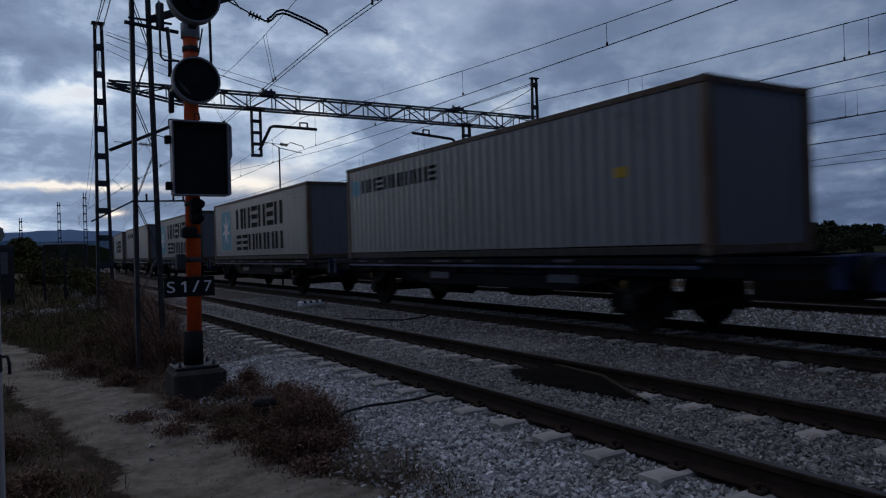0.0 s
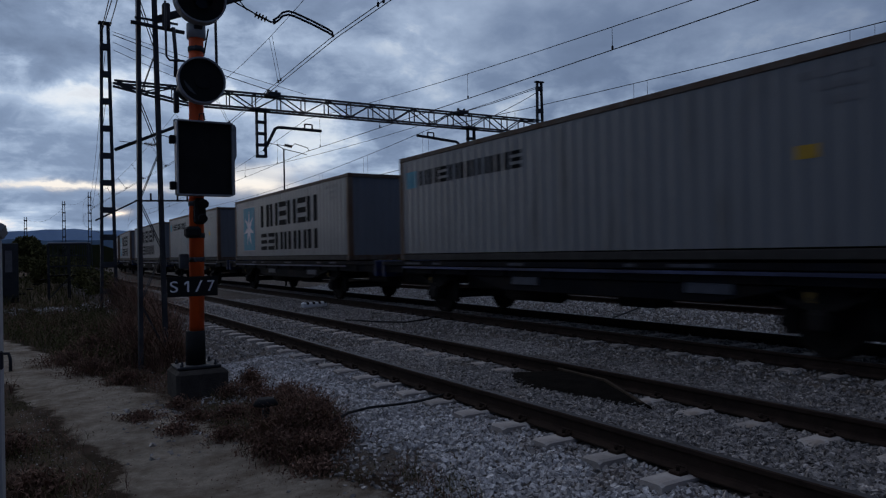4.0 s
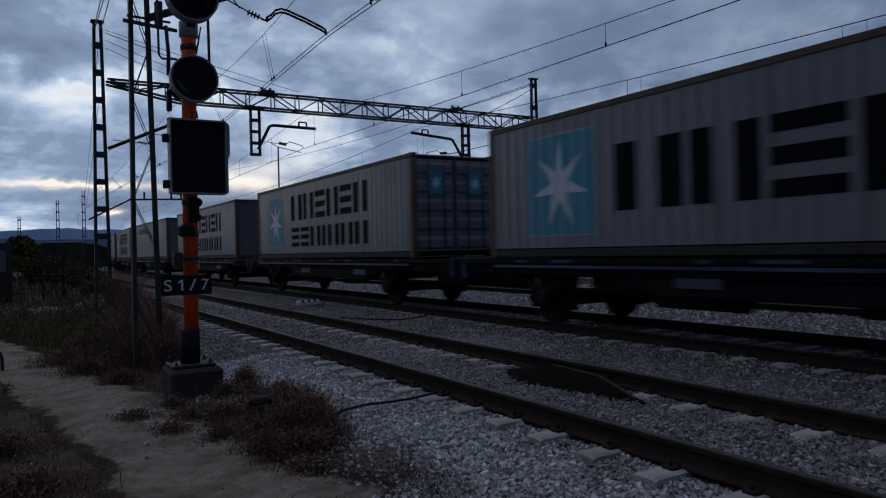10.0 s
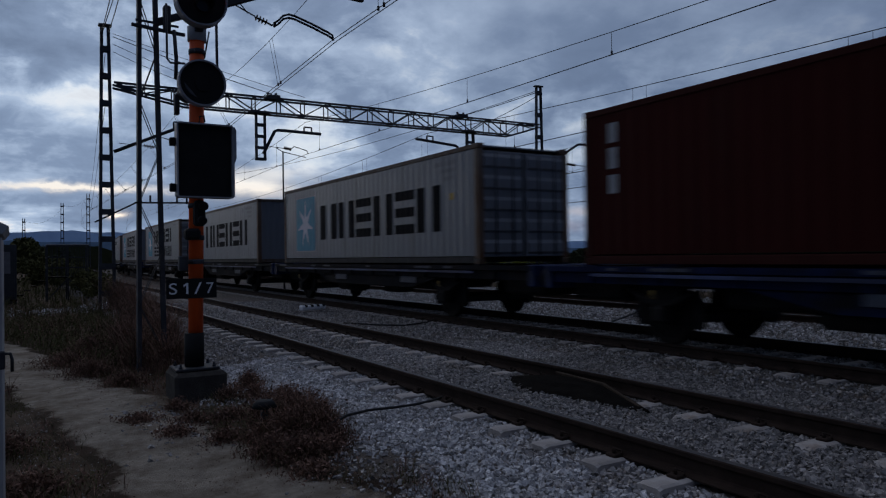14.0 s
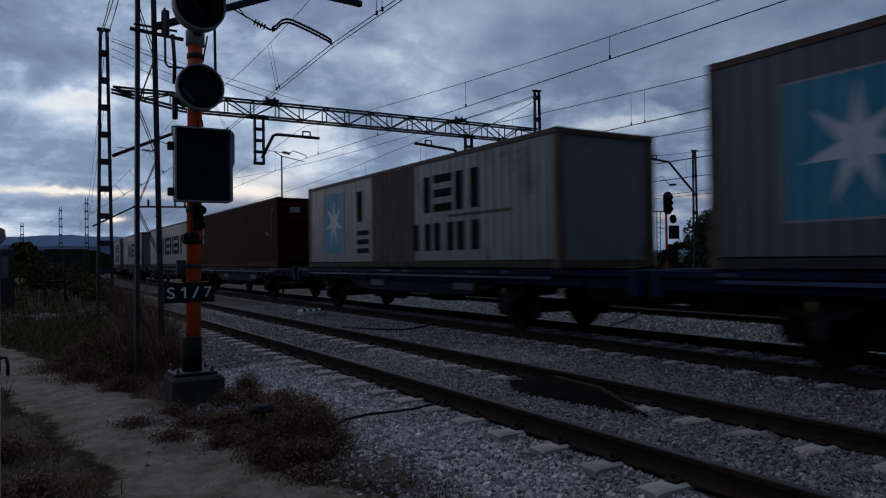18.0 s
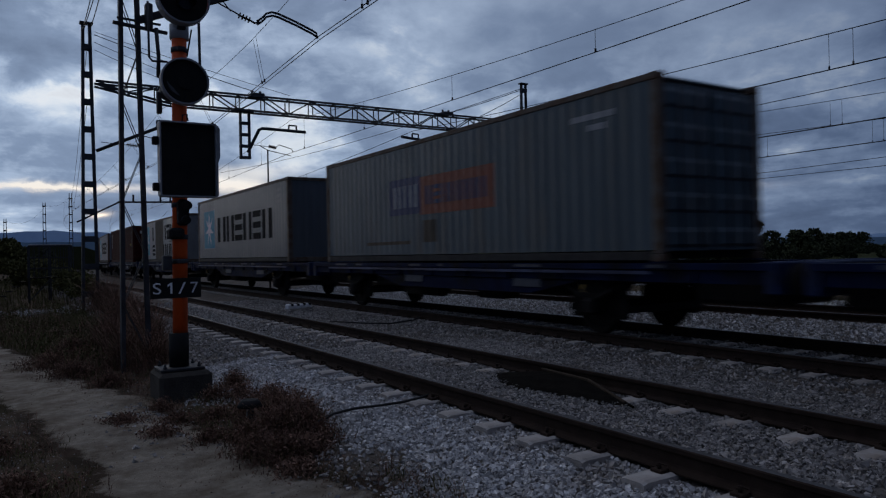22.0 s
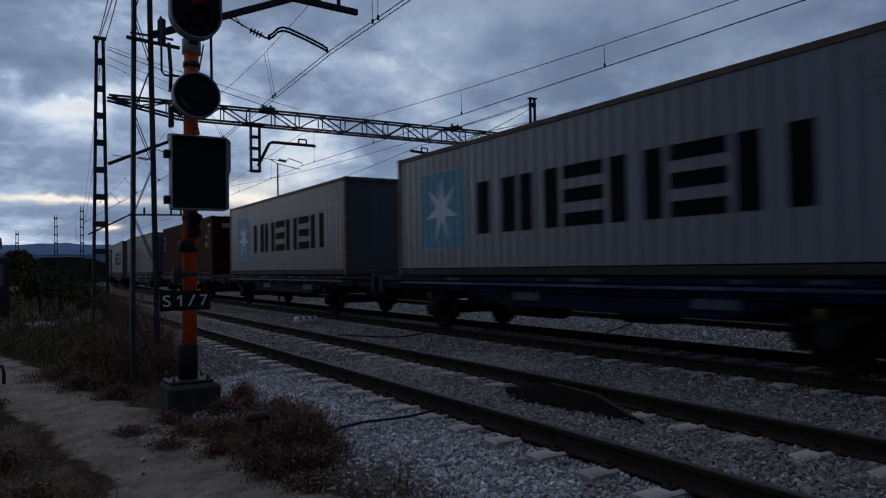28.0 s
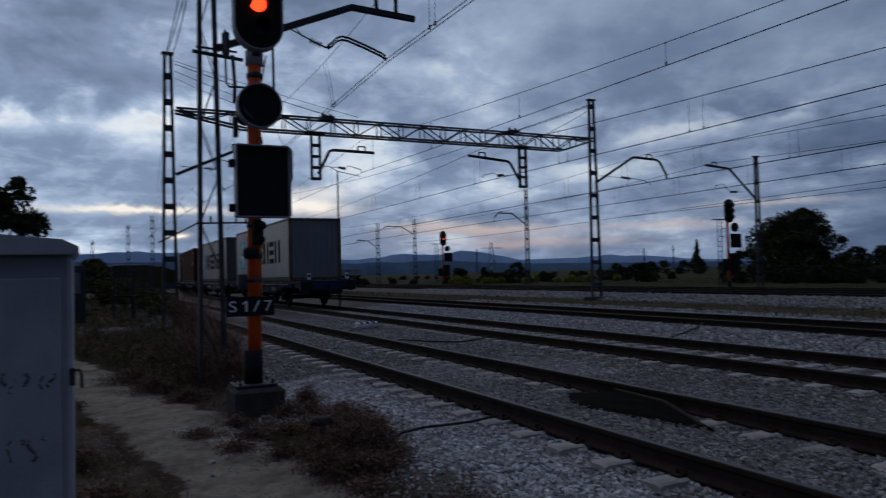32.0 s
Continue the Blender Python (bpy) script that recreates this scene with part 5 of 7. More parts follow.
def rib_cuts(y0, y1):
    ys = {y0, y1}
    k = math.floor(y0 / PERIOD)
    while k * PERIOD < y1:
        ys |= {(k + u) * PERIOD for u in (0.0, *RISE) if y0 < (k + u) * PERIOD < y1}
        k += 1
    return sorted(ys)


def rib_sheet(y0, y1, z0, z1, out, shape=None):
    """A strip of the corrugated side, facing -x, with its outer face at x = -out."""
    s = shape or Shape()
    ys = rib_cuts(y0, y1)
    vs = [(-out + rib(y), y, z) for y in ys for z in (z0, z1)]
    return s.add(vs, [(2 * i, 2 * i + 1, 2 * i + 3, 2 * i + 2)[::-1] for i in range(len(ys) - 1)])


GREY = mat("grey_container_paint", (0.138, 0.142, 0.148), (0.179, 0.183, 0.188), 0.45, scale=1.2, bump=0.03, stain=(0.085, 0.078, 0.068), stain_at=(0.55, 0.8), stain_scale=2.2, vary=0.08, streak=6, spec=0.42)
GREY_TALL = mat("cool_grey_container_paint", (0.130, 0.143, 0.153), (0.168, 0.181, 0.190), 0.45, scale=1.2, bump=0.03, stain=(0.115, 0.112, 0.105), stain_at=(0.55, 0.8), stain_scale=2.2, vary=0.08, streak=6, spec=0.5)
GREY_OLD = mat("worn_pale_container_paint", (0.170, 0.168, 0.162), (0.238, 0.235, 0.228), 0.42, scale=1.5, bump=0.05, stain=(0.11, 0.08, 0.057), stain_at=(0.55, 0.68), stain_scale=1.6, streak=2, spec=0.3)
GREY_HC = mat("dull_grey_container_paint", (0.068, 0.073, 0.079), (0.092, 0.097, 0.102), 0.45, scale=1.2, bump=0.03, stain=(0.092, 0.087, 0.078), stain_at=(0.55, 0.8), stain_scale=2.2, vary=0.08, streak=6, spec=0.5)
BLUEGREY = mat("blue_grey_container_paint", (0.056, 0.077, 0.090), (0.080, 0.104, 0.117), 0.5, scale=1.4, bump=0.03, stain=(0.10, 0.088, 0.072), stain_at=(0.5, 0.75), stain_scale=2.0, streak=5, spec=0.28)
BROWN = mat("brown_container_paint", (0.036, 0.0062, 0.0052), (0.047, 0.0084, 0.0068), 0.75, scale=1.3, bump=0.05, stain=(0.038, 0.010, 0.008), stain_scale=1.6, streak=3, spec=0.05)
RUST_EDGE = mat("rusty_grey_edge", (0.085, 0.062, 0.043), (0.145, 0.122, 0.102), 0.7, scale=5, bump=0.2, stain=(0.085, 0.042, 0.02), stain_at=(0.42, 0.6), stain_scale=4)
POST_RUST = mat("rust_streaked_post", (0.12, 0.072, 0.042), (0.16, 0.128, 0.10), 0.7, scale=4, bump=0.2, stain=(0.115, 0.05, 0.02), stain_at=(0.38, 0.58), stain_scale=2.5, streak=4)
# bottom rails, much darker than the side paint
BOTTOM = mat("dark_bottom_rail", (0.028, 0.026, 0.024), (0.055, 0.050, 0.045), 0.75, scale=4, bump=0.15, spec=0.15)
BROWN_EDGE = mat("brown_container_edge", (0.038, 0.009, 0.007), (0.054, 0.014, 0.010), 0.75, scale=5, bump=0.15, spec=0.08)
SKYBLUE = mat("light_blue_panel_paint", (0.030, 0.225, 0.305), (0.050, 0.28, 0.37), 0.55, scale=2, bump=0.05, stain=(0.075, 0.23, 0.29), stain_scale=3)
INK = mat("black_lettering_paint", (0.004, 0.004, 0.006), (0.008, 0.008, 0.011), 0.7, scale=4, bump=0.04, spec=0.04)
STARWHITE = mat("white_emblem_paint", (0.55, 0.56, 0.56), (0.66, 0.66, 0.66), 0.55, scale=5, bump=0.04)
NAVY = mat("navy_panel_paint", (0.018, 0.028, 0.085), (0.025, 0.036, 0.11), 0.55, scale=4, bump=0.04)
ORANGE_P = mat("orange_panel_paint", (0.20, 0.052, 0.026), (0.25, 0.068, 0.034), 0.6, scale=4, bump=0.04, stain=(0.15, 0.06, 0.042), stain_scale=3)
PATCH = mat("brown_rusted_patch", (0.062, 0.048, 0.032), (0.105, 0.082, 0.056), 0.8, scale=3, bump=0.25, stain=(0.035, 0.026, 0.019), stain_scale=2.0, streak=4)
FADED = mat("faded_white_marking", (0.26, 0.26, 0.26), (0.34, 0.34, 0.34), 0.65, scale=5, bump=0.03)
YELLOW = mat("yellow_mark_paint", (0.42, 0.24, 0.022), (0.48, 0.29, 0.03), 0.7, scale=6, bump=0.04)
WAGON_BLUE = mat("dark_blue_wagon_paint", (0.006, 0.010, 0.034), (0.011, 0.019, 0.058), 0.6, scale=2.0, bump=0.1, stain=(0.012, 0.011, 0.011), stain_at=(0.46, 0.66), stain_scale=1.8, spec=0.03)
WAGON_BLACK = mat("blackened_wagon_paint", (0.008, 0.0085, 0.011), (0.015, 0.016, 0.020), 0.7, scale=2.0, bump=0.1, stain=(0.022, 0.018, 0.015), stain_at=(0.48, 0.7), stain_scale=1.8, spec=0.03)
END_BLUE = mat("bright_blue_end_paint", (0.007, 0.014, 0.048), (0.012, 0.025, 0.080), 0.6, scale=3.0, bump=0.1, stain=(0.015, 0.014, 0.016), stain_at=(0.5, 0.7), stain_scale=2.5, spec=0.15)
WAGON_DARK = mat("grimy_wagon_steel", (0.012, 0.011, 0.0105), (0.023, 0.020, 0.018), 0.9, scale=3, bump=0.2, spec=0.1)
WHEEL = mat("worn_wheel_steel", (0.008, 0.007, 0.006), (0.016, 0.013, 0.011), 0.85, 0.0, scale=6, bump=0.1, spec=0.1)

CACHE = {}


def shared(key, make):
    if key not in CACHE:
        CACHE[key] = make()
    return CACHE[key]


def star_shape(cy, cz, r, out):
    """A seven-pointed star laid on the corrugated side."""
    bm = bmesh.new()
    pts = []
    for k in range(14):
        a = math.pi / 2 + math.pi * k / 7
        rr = r if k % 2 == 0 else r * 0.31
        pts.append(bm.verts.new((0, cy + rr * math.cos(a) * 0.92, cz + rr * math.sin(a))))
    c = bm.verts.new((0, cy, cz))
    for k in range(14):
        bm.faces.new((pts[k], pts[(k + 1) % 14], c))
    for y in rib_cuts(cy - r, cy + r)[1:-1]:
        bmesh.ops.bisect_plane(bm, geom=bm.verts[:] + bm.edges[:] + bm.faces[:], plane_co=(0, y, 0), plane_no=(0, 1, 0))
    for v in bm.verts:
        v.co.x = -out + rib(v.co.y)
    me = bpy.data.meshes.new("emblem_star")
    bm.to_mesh(me)
    bm.free()
    return me


def container(style, high, label, doors, at):
    """A corrugated steel box: its middle underside at the origin, long side along y; the near end is at -y."""
    H = high
    hl, hw = LEN / 2, WID / 2
    paint, edge = {"grey": (GREY, RUST_EDGE), "dull": (GREY_HC, RUST_EDGE), "old": (GREY_OLD, RUST_EDGE), "cool": (GREY_TALL, RUST_EDGE), "bluegrey": (BLUEGREY, RUST_EDGE), "brown": (BROWN, BROWN_EDGE)}[style["paint"]]
    pk = style["paint"]
    t = thing("shipping_container", label, "container", at, "containers on the train")
    for sx in (-1, 1):
        me = shared(("side", H, pk), lambda: rib_sheet(-hl + 0.12, hl - 0.12, 0.175, H - 0.10, hw - 0.012).mesh("side_panel"))
        part("side_panel", me, paint, t, at=pose(0, 0, 0) if sx < 0 else pose(0, 0, 0, 0, 0, 180))
        me = shared(("top_rail", H, pk), lambda: Shape().box((-hw + 0.03, 0, H - 0.06), (0.06, LEN - 0.3, 0.10), 0.008).mesh("top_rail"))
        part("top_rail", me, edge, t, at=pose(0, 0, 0) if sx < 0 else pose(0, 0, 0, 0, 0, 180))
        me = shared(("bottom_rail", H, pk), lambda: Shape().box((-hw + 0.03, 0, 0.085), (0.07, LEN - 0.3, 0.13), 0.008).mesh("bottom_rail"))
        part("bottom_rail", me, BROWN_EDGE if pk == "brown" else BOTTOM, t, at=pose(0, 0, 0) if sx < 0 else pose(0, 0, 0, 0, 0, 180))
        for sy in (-1, 1):
            me = shared(("post", H, pk), lambda: Shape().box((0, 0, H / 2), (0.15, 0.15, H - 0.24), 0.012).mesh("corner_post"))
            part("corner_post", me, POST_RUST if pk in ("grey", "old", "cool") else edge, t, at=pose(sx * (hw - 0.075), sy * (hl - 0.075), 0))
            for z in (0.06, H - 0.06):
                me = shared(("casting", pk), lambda: Shape().box((0, 0, 0), (0.17, 0.185, 0.12), 0.012).mesh("corner_casting"))
                part("corner_casting", me, edge, t, at=pose(sx * (hw - 0.083), sy * (hl - 0.09), z))
    part("roof", shared(("roof", H, pk), lambda: Shape().box((0, 0, H - 0.035), (WID - 0.12, LEN - 0.3, 0.04), 0.006).mesh("roof")), paint, t)
    part("floor", shared(("floor", pk), lambda: Shape().box((0, 0, 0.10), (WID - 0.2, LEN - 0.3, 0.12), 0.006).mesh("floor")), WAGON_DARK, t)
    for sy in (-1, 1):
        if sy < 0 and doors:
            for sx in (-1, 1):
                def leaf():
                    return Shape().box((0, 0, H / 2), (WID / 2 - 0.14, 0.05, H - 0.30), 0.01).mesh("door")
                d = part("door", shared(("leaf", H, pk), leaf), paint, t, at=pose(sx * (hw / 2 - 0.04), -hl + 0.06, 0))
                for k in range(5):
                    part("rib", shared(("rib", pk), lambda: Shape().prism([(-0.024, -0.155), (-0.062, -0.105), (-0.062, 0.075), (-0.024, 0.155)], -WID / 4 + 0.12, WID / 4 - 0.12, pose(0, 0, 0, 0, 0, 90)).mesh("rib")), paint, d, at=pose(0, 0, 0.36 + k * (H - 0.72) / 4))
                for k in (-0.2, 0.24):
                    part("lock_rod", shared(("rod", H, pk), lambda: Shape().tube([(0, -0.085, 0.18), (0, -0.085, H - 0.18)], 0.018, 8).box((0, -0.10, 1.0), (0.05, 0.03, 0.3), 0.006).mesh("lock_rod")), paint if pk == "brown" else GALV, d, at=pose(k, 0, 0))
                if style.get("door_mark") and sx > 0:
                    for z, w in ((0.46, 0.5), (0.80, 0.62), (0.98, 0.55)):
                        part("code_bar", shared(("doorline", w), lambda: Shape().box((0, -0.066, 0), (w, 0.012, 0.06), 0.002).mesh("code_bar")), DIM, d, "scuffed pale marking", at=pose(0.0, 0, H - z))
                if style.get("door_mark") and sx < 0:
                    part("code_bar", shared("doormark", lambda: Shape().box((0, -0.066, 0), (0.42, 0.012, 0.20), 0.003).mesh("code_bar")), FADED, d, "scuffed pale marking", at=pose(0.0, 0, H - 0.46))
                if style.get("logo") and doors == 2:
                    part("emblem_panel", shared("doorlogo", lambda: Shape().box((0, -0.066, 0), (0.42, 0.012, 0.55), 0.003).mesh("emblem_panel")), SKYBLUE, d, at=pose(0.02, 0, H - 0.72))
                    part("emblem_star", shared("doorstar", lambda: Shape().prism([((0.17 if k % 2 == 0 else 0.065) * math.cos(math.pi / 2 + math.pi * k / 7), (0.20 if k % 2 == 0 else 0.075) * math.sin(math.pi / 2 + math.pi * k / 7)) for k in range(14)], -0.078, -0.072).mesh("emblem_star")), STARWHITE, d, at=pose(0.02, 0, H - 0.72))
        else:
            def endwall():
                s = Shape()
                s2 = rib_sheet(-hw + 0.14, hw - 0.14, 0.14, H - 0.10, 0.0)
                # turned to close the end, facing -y
                s.add([(y, x * 3.0, z) for x, y, z in s2.v], [f[::-1] for f in s2.f])
                return s.mesh("end_wall")
            part("end_wall", shared(("end", H, pk), endwall), paint, t, at=pose(0, -hl + 0.035, 0) if sy < 0 else pose(0, hl - 0.035, 0, 0, 0, 180))
            for z, h in ((0.085, 0.14), (H - 0.06, 0.11)):
                part("end_rail", shared(("endrail", h, pk), lambda: Shape().box((0, 0, 0), (WID - 0.32, 0.08, h), 0.008).mesh("end_rail")), edge, t, at=pose(0, sy * (hl - 0.05), z))
    o = hw - 0.012 + 0.005
    # markings: y is counted from the far end
    for nm, d0, d1, z0, z1, m, lab in style.get("marks", ()):
        if z1 > H:
            continue
        me = shared((nm, d0, d1, z0, z1, m.name), lambda: rib_sheet(hl - d1, hl - d0, z0, z1, o + (0.004 if nm == "letter_bar" and "PO" in style else 0.0)).mesh(nm))
        part(nm, me, m, t, lab)
    if style.get("logo"):
        d0, d1, z0, z1 = style["logo"]
        part("emblem_panel", shared(("logo", d0, d1, z0, z1), lambda: rib_sheet(hl - d1, hl - d0, z0, z1, o + 0.003).mesh("emblem_panel")), SKYBLUE, t, "light blue emblem panel")
        part("emblem_border", shared(("border", d0, d1, z0, z1), lambda: rib_sheet(hl - d1 - 0.035, hl - d0 + 0.035, z0 - 0.035, z1 + 0.035, o).mesh("emblem_border")), FADED, t, "thin pale border of the emblem panel")
        part("emblem_star", shared(("star", d0, d1, z0, z1), lambda: star_shape(hl - (d0 + d1) / 2, (z0 + z1) / 2, min(z1 - z0, (d1 - d0) * 1.05) * 0.46, o + 0.006)), STARWHITE, t, "white seven-pointed star emblem")
    return t


def word(d0, d1, z0, z1, letters, material=INK, gap=0.13):
    """A word as plain bars: two uprights for a wide letter, three level bars for an open one, one upright for a slim one."""
    wide = {"w": 1.25, "u": 1.05, "l": 0.95, "i": 0.4}
    unit = (d1 - d0 - gap * (len(letters) - 1)) / sum(wide[c] for c in letters)
    out, d, h = [], d0, z1 - z0
    for c in letters:
        wl = wide[c] * unit
        if c in "wu":
            strips = [(0.0, 0.34, 0.0, 1.0), (0.66, 1.0, 0.0, 1.0)]
        elif c == "l":
            strips = [(0.0, 1.0, 0.0, 0.22), (0.0, 1.0, 0.39, 0.61), (0.0, 1.0, 0.78, 1.0)]
        else:
            strips = [(0.0, 0.8, 0.0, 1.0)]
        for a, b, p, q in strips:
            out.append(("letter_bar", round(d + wl * a, 3), round(d + wl * b, 3), round(z0 + h * p, 3), round(z0 + h * q, 3), material, ""))
        d += wl + gap
    return out


CODE_GREY = mat("faint_code_grey", (0.14, 0.14, 0.145), (0.18, 0.18, 0.185), 0.6, scale=5, bump=0.0)
CODE = [("code_bar", 10.6, 11.5, 2.20, 2.30, CODE_GREY, ""), ("code_bar", 10.8, 11.5, 2.04, 2.12, CODE_GREY, ""), ("code_bar", 11.0, 11.45, 1.86, 1.95, CODE_GREY, "")]
W6, W7 = "wulul" + "u", "lluiuuu"
TWO = {"paint": "grey", "logo": (1.30, 2.90, 0.41, 2.15), "marks": word(3.75, 9.85, 1.28, 2.12, W6) + word(3.75, 9.85, 0.40, 1.03, W7) + CODE}
ONE = {"paint": "grey", "logo": (1.25, 2.98, 0.41, 2.15), "marks": word(3.45, 10.85, 0.74, 1.80, W6) + CODE}
ONE_MARKED = dict(ONE, marks=ONE["marks"] + [("hazard_mark", 11.25, 11.41, 1.42, 1.57, YELLOW, "small yellow warning mark")])
ONE_HC = {"paint": "dull", "logo": (1.15, 2.95, 0.62, 2.30), "marks": word(3.45, 10.7, 0.86, 1.92, W6) + [(n, 11.2 + 0.05 * q, 11.62, 2.44 - 0.2 * q, 2.54 - 0.2 * q, m, l) for q, (n, _, _, _, _, m, l) in enumerate(CODE)]}
ONE_TALL = dict(ONE_HC, paint="cool")
LINE = {"paint": "grey", "marks": [("emblem_bar", 0.35, 0.85, 1.75, 2.15, SKYBLUE, "small light blue emblem block")] + word(1.0, 5.0, 1.78, 2.13, "uuluuiuiul", gap=0.07) + CODE + [
    ("hazard_mark", 10.55, 10.85, 1.25, 1.42, YELLOW, "small yellow warning mark")]}
OLD = {"paint": "old", "logo": (1.35, 2.85, 0.42, 2.22), "marks": [m for m in TWO["marks"]] + [("rust_patch", 4.75, 7.10, 0.14, 2.47, PATCH, "broad brown rusted patch hiding part of the lettering"),
                                                                          ("scratch", 8.6, 11.0, 1.13, 1.19, PATCH, "long brown scrape")]}
OLD["marks"] = [m for m in OLD["marks"] if m[0] != "letter_bar" or m[2] < 4.75 or m[1] > 7.0]
NED = {"paint": "bluegrey", "PO": 1, "marks": [("emblem_block", 3.93, 5.40, 1.12, 1.98, NAVY, "navy blue emblem block"), ("emblem_block", 5.40, 8.28, 1.08, 1.94, ORANGE_P, "orange emblem block")] + word(
    4.15, 5.25, 1.28, 1.80, "uiu", FADED) + word(5.65, 8.0, 1.30, 1.72, "uluiiuuu", NAVY, 0.06) + [("code_bar", 10.5, 11.5, 2.32, 2.42, FADED, ""), ("code_bar", 10.9, 11.3, 2.14, 2.24, FADED, ""),
    ("rust_patch", 5.5, 6.1, 0.45, 0.95, PATCH, "dull brown patch"), ("rust_patch", 2.6, 4.9, 0.42, 0.50, PATCH, "thin rusty streak")]}
DIM = mat("dim_scuffed_marking", (0.045, 0.035, 0.036), (0.075, 0.062, 0.062), 0.7, scale=9, bump=0.03)
TEX = {"paint": "brown", "door_mark": 1, "marks": [("letter_bar", 0.57, 0.76, 1.98, 2.30, FADED, ""), ("letter_bar", 0.57, 0.76, 1.56, 1.90, FADED, ""), ("letter_bar", 0.57, 0.76, 1.16, 1.46, FADED, ""),
                                    ("hazard_mark", 11.02, 11.24, 1.20, 1.32, YELLOW, "small yellow warning mark"), ("code_bar", 11.64, 11.84, 2.06, 2.20, DIM, ""), ("code_bar", 11.55, 11.66, 1.10, 2.10, DIM, "")]}
TEX_LAST = {"paint": "brown", "door_mark": 1, "marks": [("letter_bar", 0.58, 0.73, 2.05, 2.36, FADED, ""), ("letter_bar", 0.58, 0.73, 1.70, 1.96, FADED, ""), ("letter_bar", 0.58, 0.73, 1.36, 1.62, FADED, ""),
                                         ("hazard_mark", 11.02, 11.42, 1.34, 1.58, YELLOW, "small yellow warning mark"), ("hazard_mark", 11.10, 11.38, 1.76, 1.92, YELLOW, ""),
                                         ("code_bar", 11.50, 11.92, 2.30, 2.46, FADED, ""), ("code_bar", 11.55, 11.78, 1.30, 2.16, DIM, ""), ("hazard_mark", 11.80, 11.96, 1.98, 2.12, ORANGE_P, "small red mark")]}

# leading to trailing: style, height, rear doors seen, what it looks like
L_TWO = "grey container with blue star panel and two rows of lettering"
L_ONE = "grey container with blue star panel and one row of lettering"
L_LINE = "plain grey corrugated container with small lettering near its top"
CARGO = {-5: (TWO, 2.54, 0, L_TWO), -4: (ONE, 2.54, 0, L_ONE), -3: (LINE, 2.54, 0, L_LINE), -2: (TWO, 2.54, 0, L_TWO), -1: (TWO, 2.54, 0, L_TWO), 0: (LINE, 2.54, 0, L_LINE),
         1: (TWO, 2.54, 0, L_TWO), 2: (LINE, 2.54, 0, L_LINE), 3: (TWO, 2.54, 0, L_TWO), 4: (TWO, 2.54, 2, "grey container with star panel, lettering and starred rear doors"),
         5: (ONE, 2.54, 0, L_ONE), 6: (ONE_MARKED, 2.54, 1, "grey container with star panel, lettering and ribbed rear doors"),
         7: (TEX, 2.57, 1, "dark brown corrugated container with small white vertical lettering"), 8: (OLD, 2.54, 0, "scratched pale container with star panel and broad brown patch"),
         9: (ONE_HC, 2.846, 0, L_ONE), 10: (NED, 2.82, 1, "blue-grey container with a navy and orange emblem block"),
         11: (TEX_LAST, 2.80, 1, "dark brown corrugated container with yellow marks and white lettering"), 12: (ONE_HC, 2.846, 0, L_ONE), 13: (ONE_TALL, 2.846, 0, "grey container with blue star panel on the last wagon")}
AXLES = (-1.5, -10.75)      # from the container's far end
MID = -LEN / 2


AXLE_YELLOW = mat("faded_axle_yellow", (0.17, 0.10, 0.016), (0.22, 0.14, 0.024), 0.8, scale=9, bump=0.1, stain=(0.04, 0.03, 0.012), stain_at=(0.45, 0.6), stain_scale=9)
SCUFF = mat("scuffed_sill", (0.03, 0.035, 0.055), (0.075, 0.085, 0.115), 0.6, scale=9, bump=0.1, stain=(0.02, 0.02, 0.028), stain_at=(0.45, 0.6), stain_scale=7)


def wheel_mesh(sx):
    """A flanged wheel with a dished disc, turned about x."""
    prof = [(0.955, 0.0), (0.955, 0.15), (0.90, 0.17), (0.875, 0.36), (0.925, 0.38), (0.925, 0.452), (0.835, 0.46), (0.825, 0.488), (0.80, 0.488), (0.79, 0.46), (0.795, 0.38), (0.845, 0.36), (0.86, 0.17), (0.78, 0.15), (0.78, 0.0)]
    n, k = 32, len(prof)
    vs = [(sx * x, r * math.cos(2 * math.pi * i / n), r * math.sin(2 * math.pi * i / n)) for i in range(n) for x, r in prof]
    fs = [(i * k + j, i * k + j + 1, ((i + 1) % n) * k + j + 1, ((i + 1) % n) * k + j) for i in range(n) for j in range(k - 1)]
    return Shape().add(vs, fs).mesh("wheel")


def spring_mesh(sx):
    n = 11
    ys = [-0.62 + 1.24 * i / (n - 1) for i in range(n)]
    top = [(y, 0.21 + 0.16 * (y / 0.62) ** 2) for y in ys]
    low = [(y, 0.21 + 0.16 * (y / 0.62) ** 2 - 0.02 - 0.09 * (1 - abs(y) / 0.62)) for y in reversed(ys)]
    return Shape().prism(top + low, -0.045, 0.045, pose(sx * 1.07, 0, 0, 0, 0, 90)).mesh("leaf_spring")


def guard_mesh(sx):
    return Shape().prism([(-0.42, 0.48), (-0.16, -0.02), (-0.13, -0.18), (-0.10, -0.18), (-0.10, 0.2), (0.10, 0.2), (0.10, -0.18), (0.13, -0.18), (0.16, -0.02), (0.42, 0.48)],
                         -0.01, 0.01, pose(sx * 1.0, 0, 0, 0, 0, 90)).mesh("axle_guard")


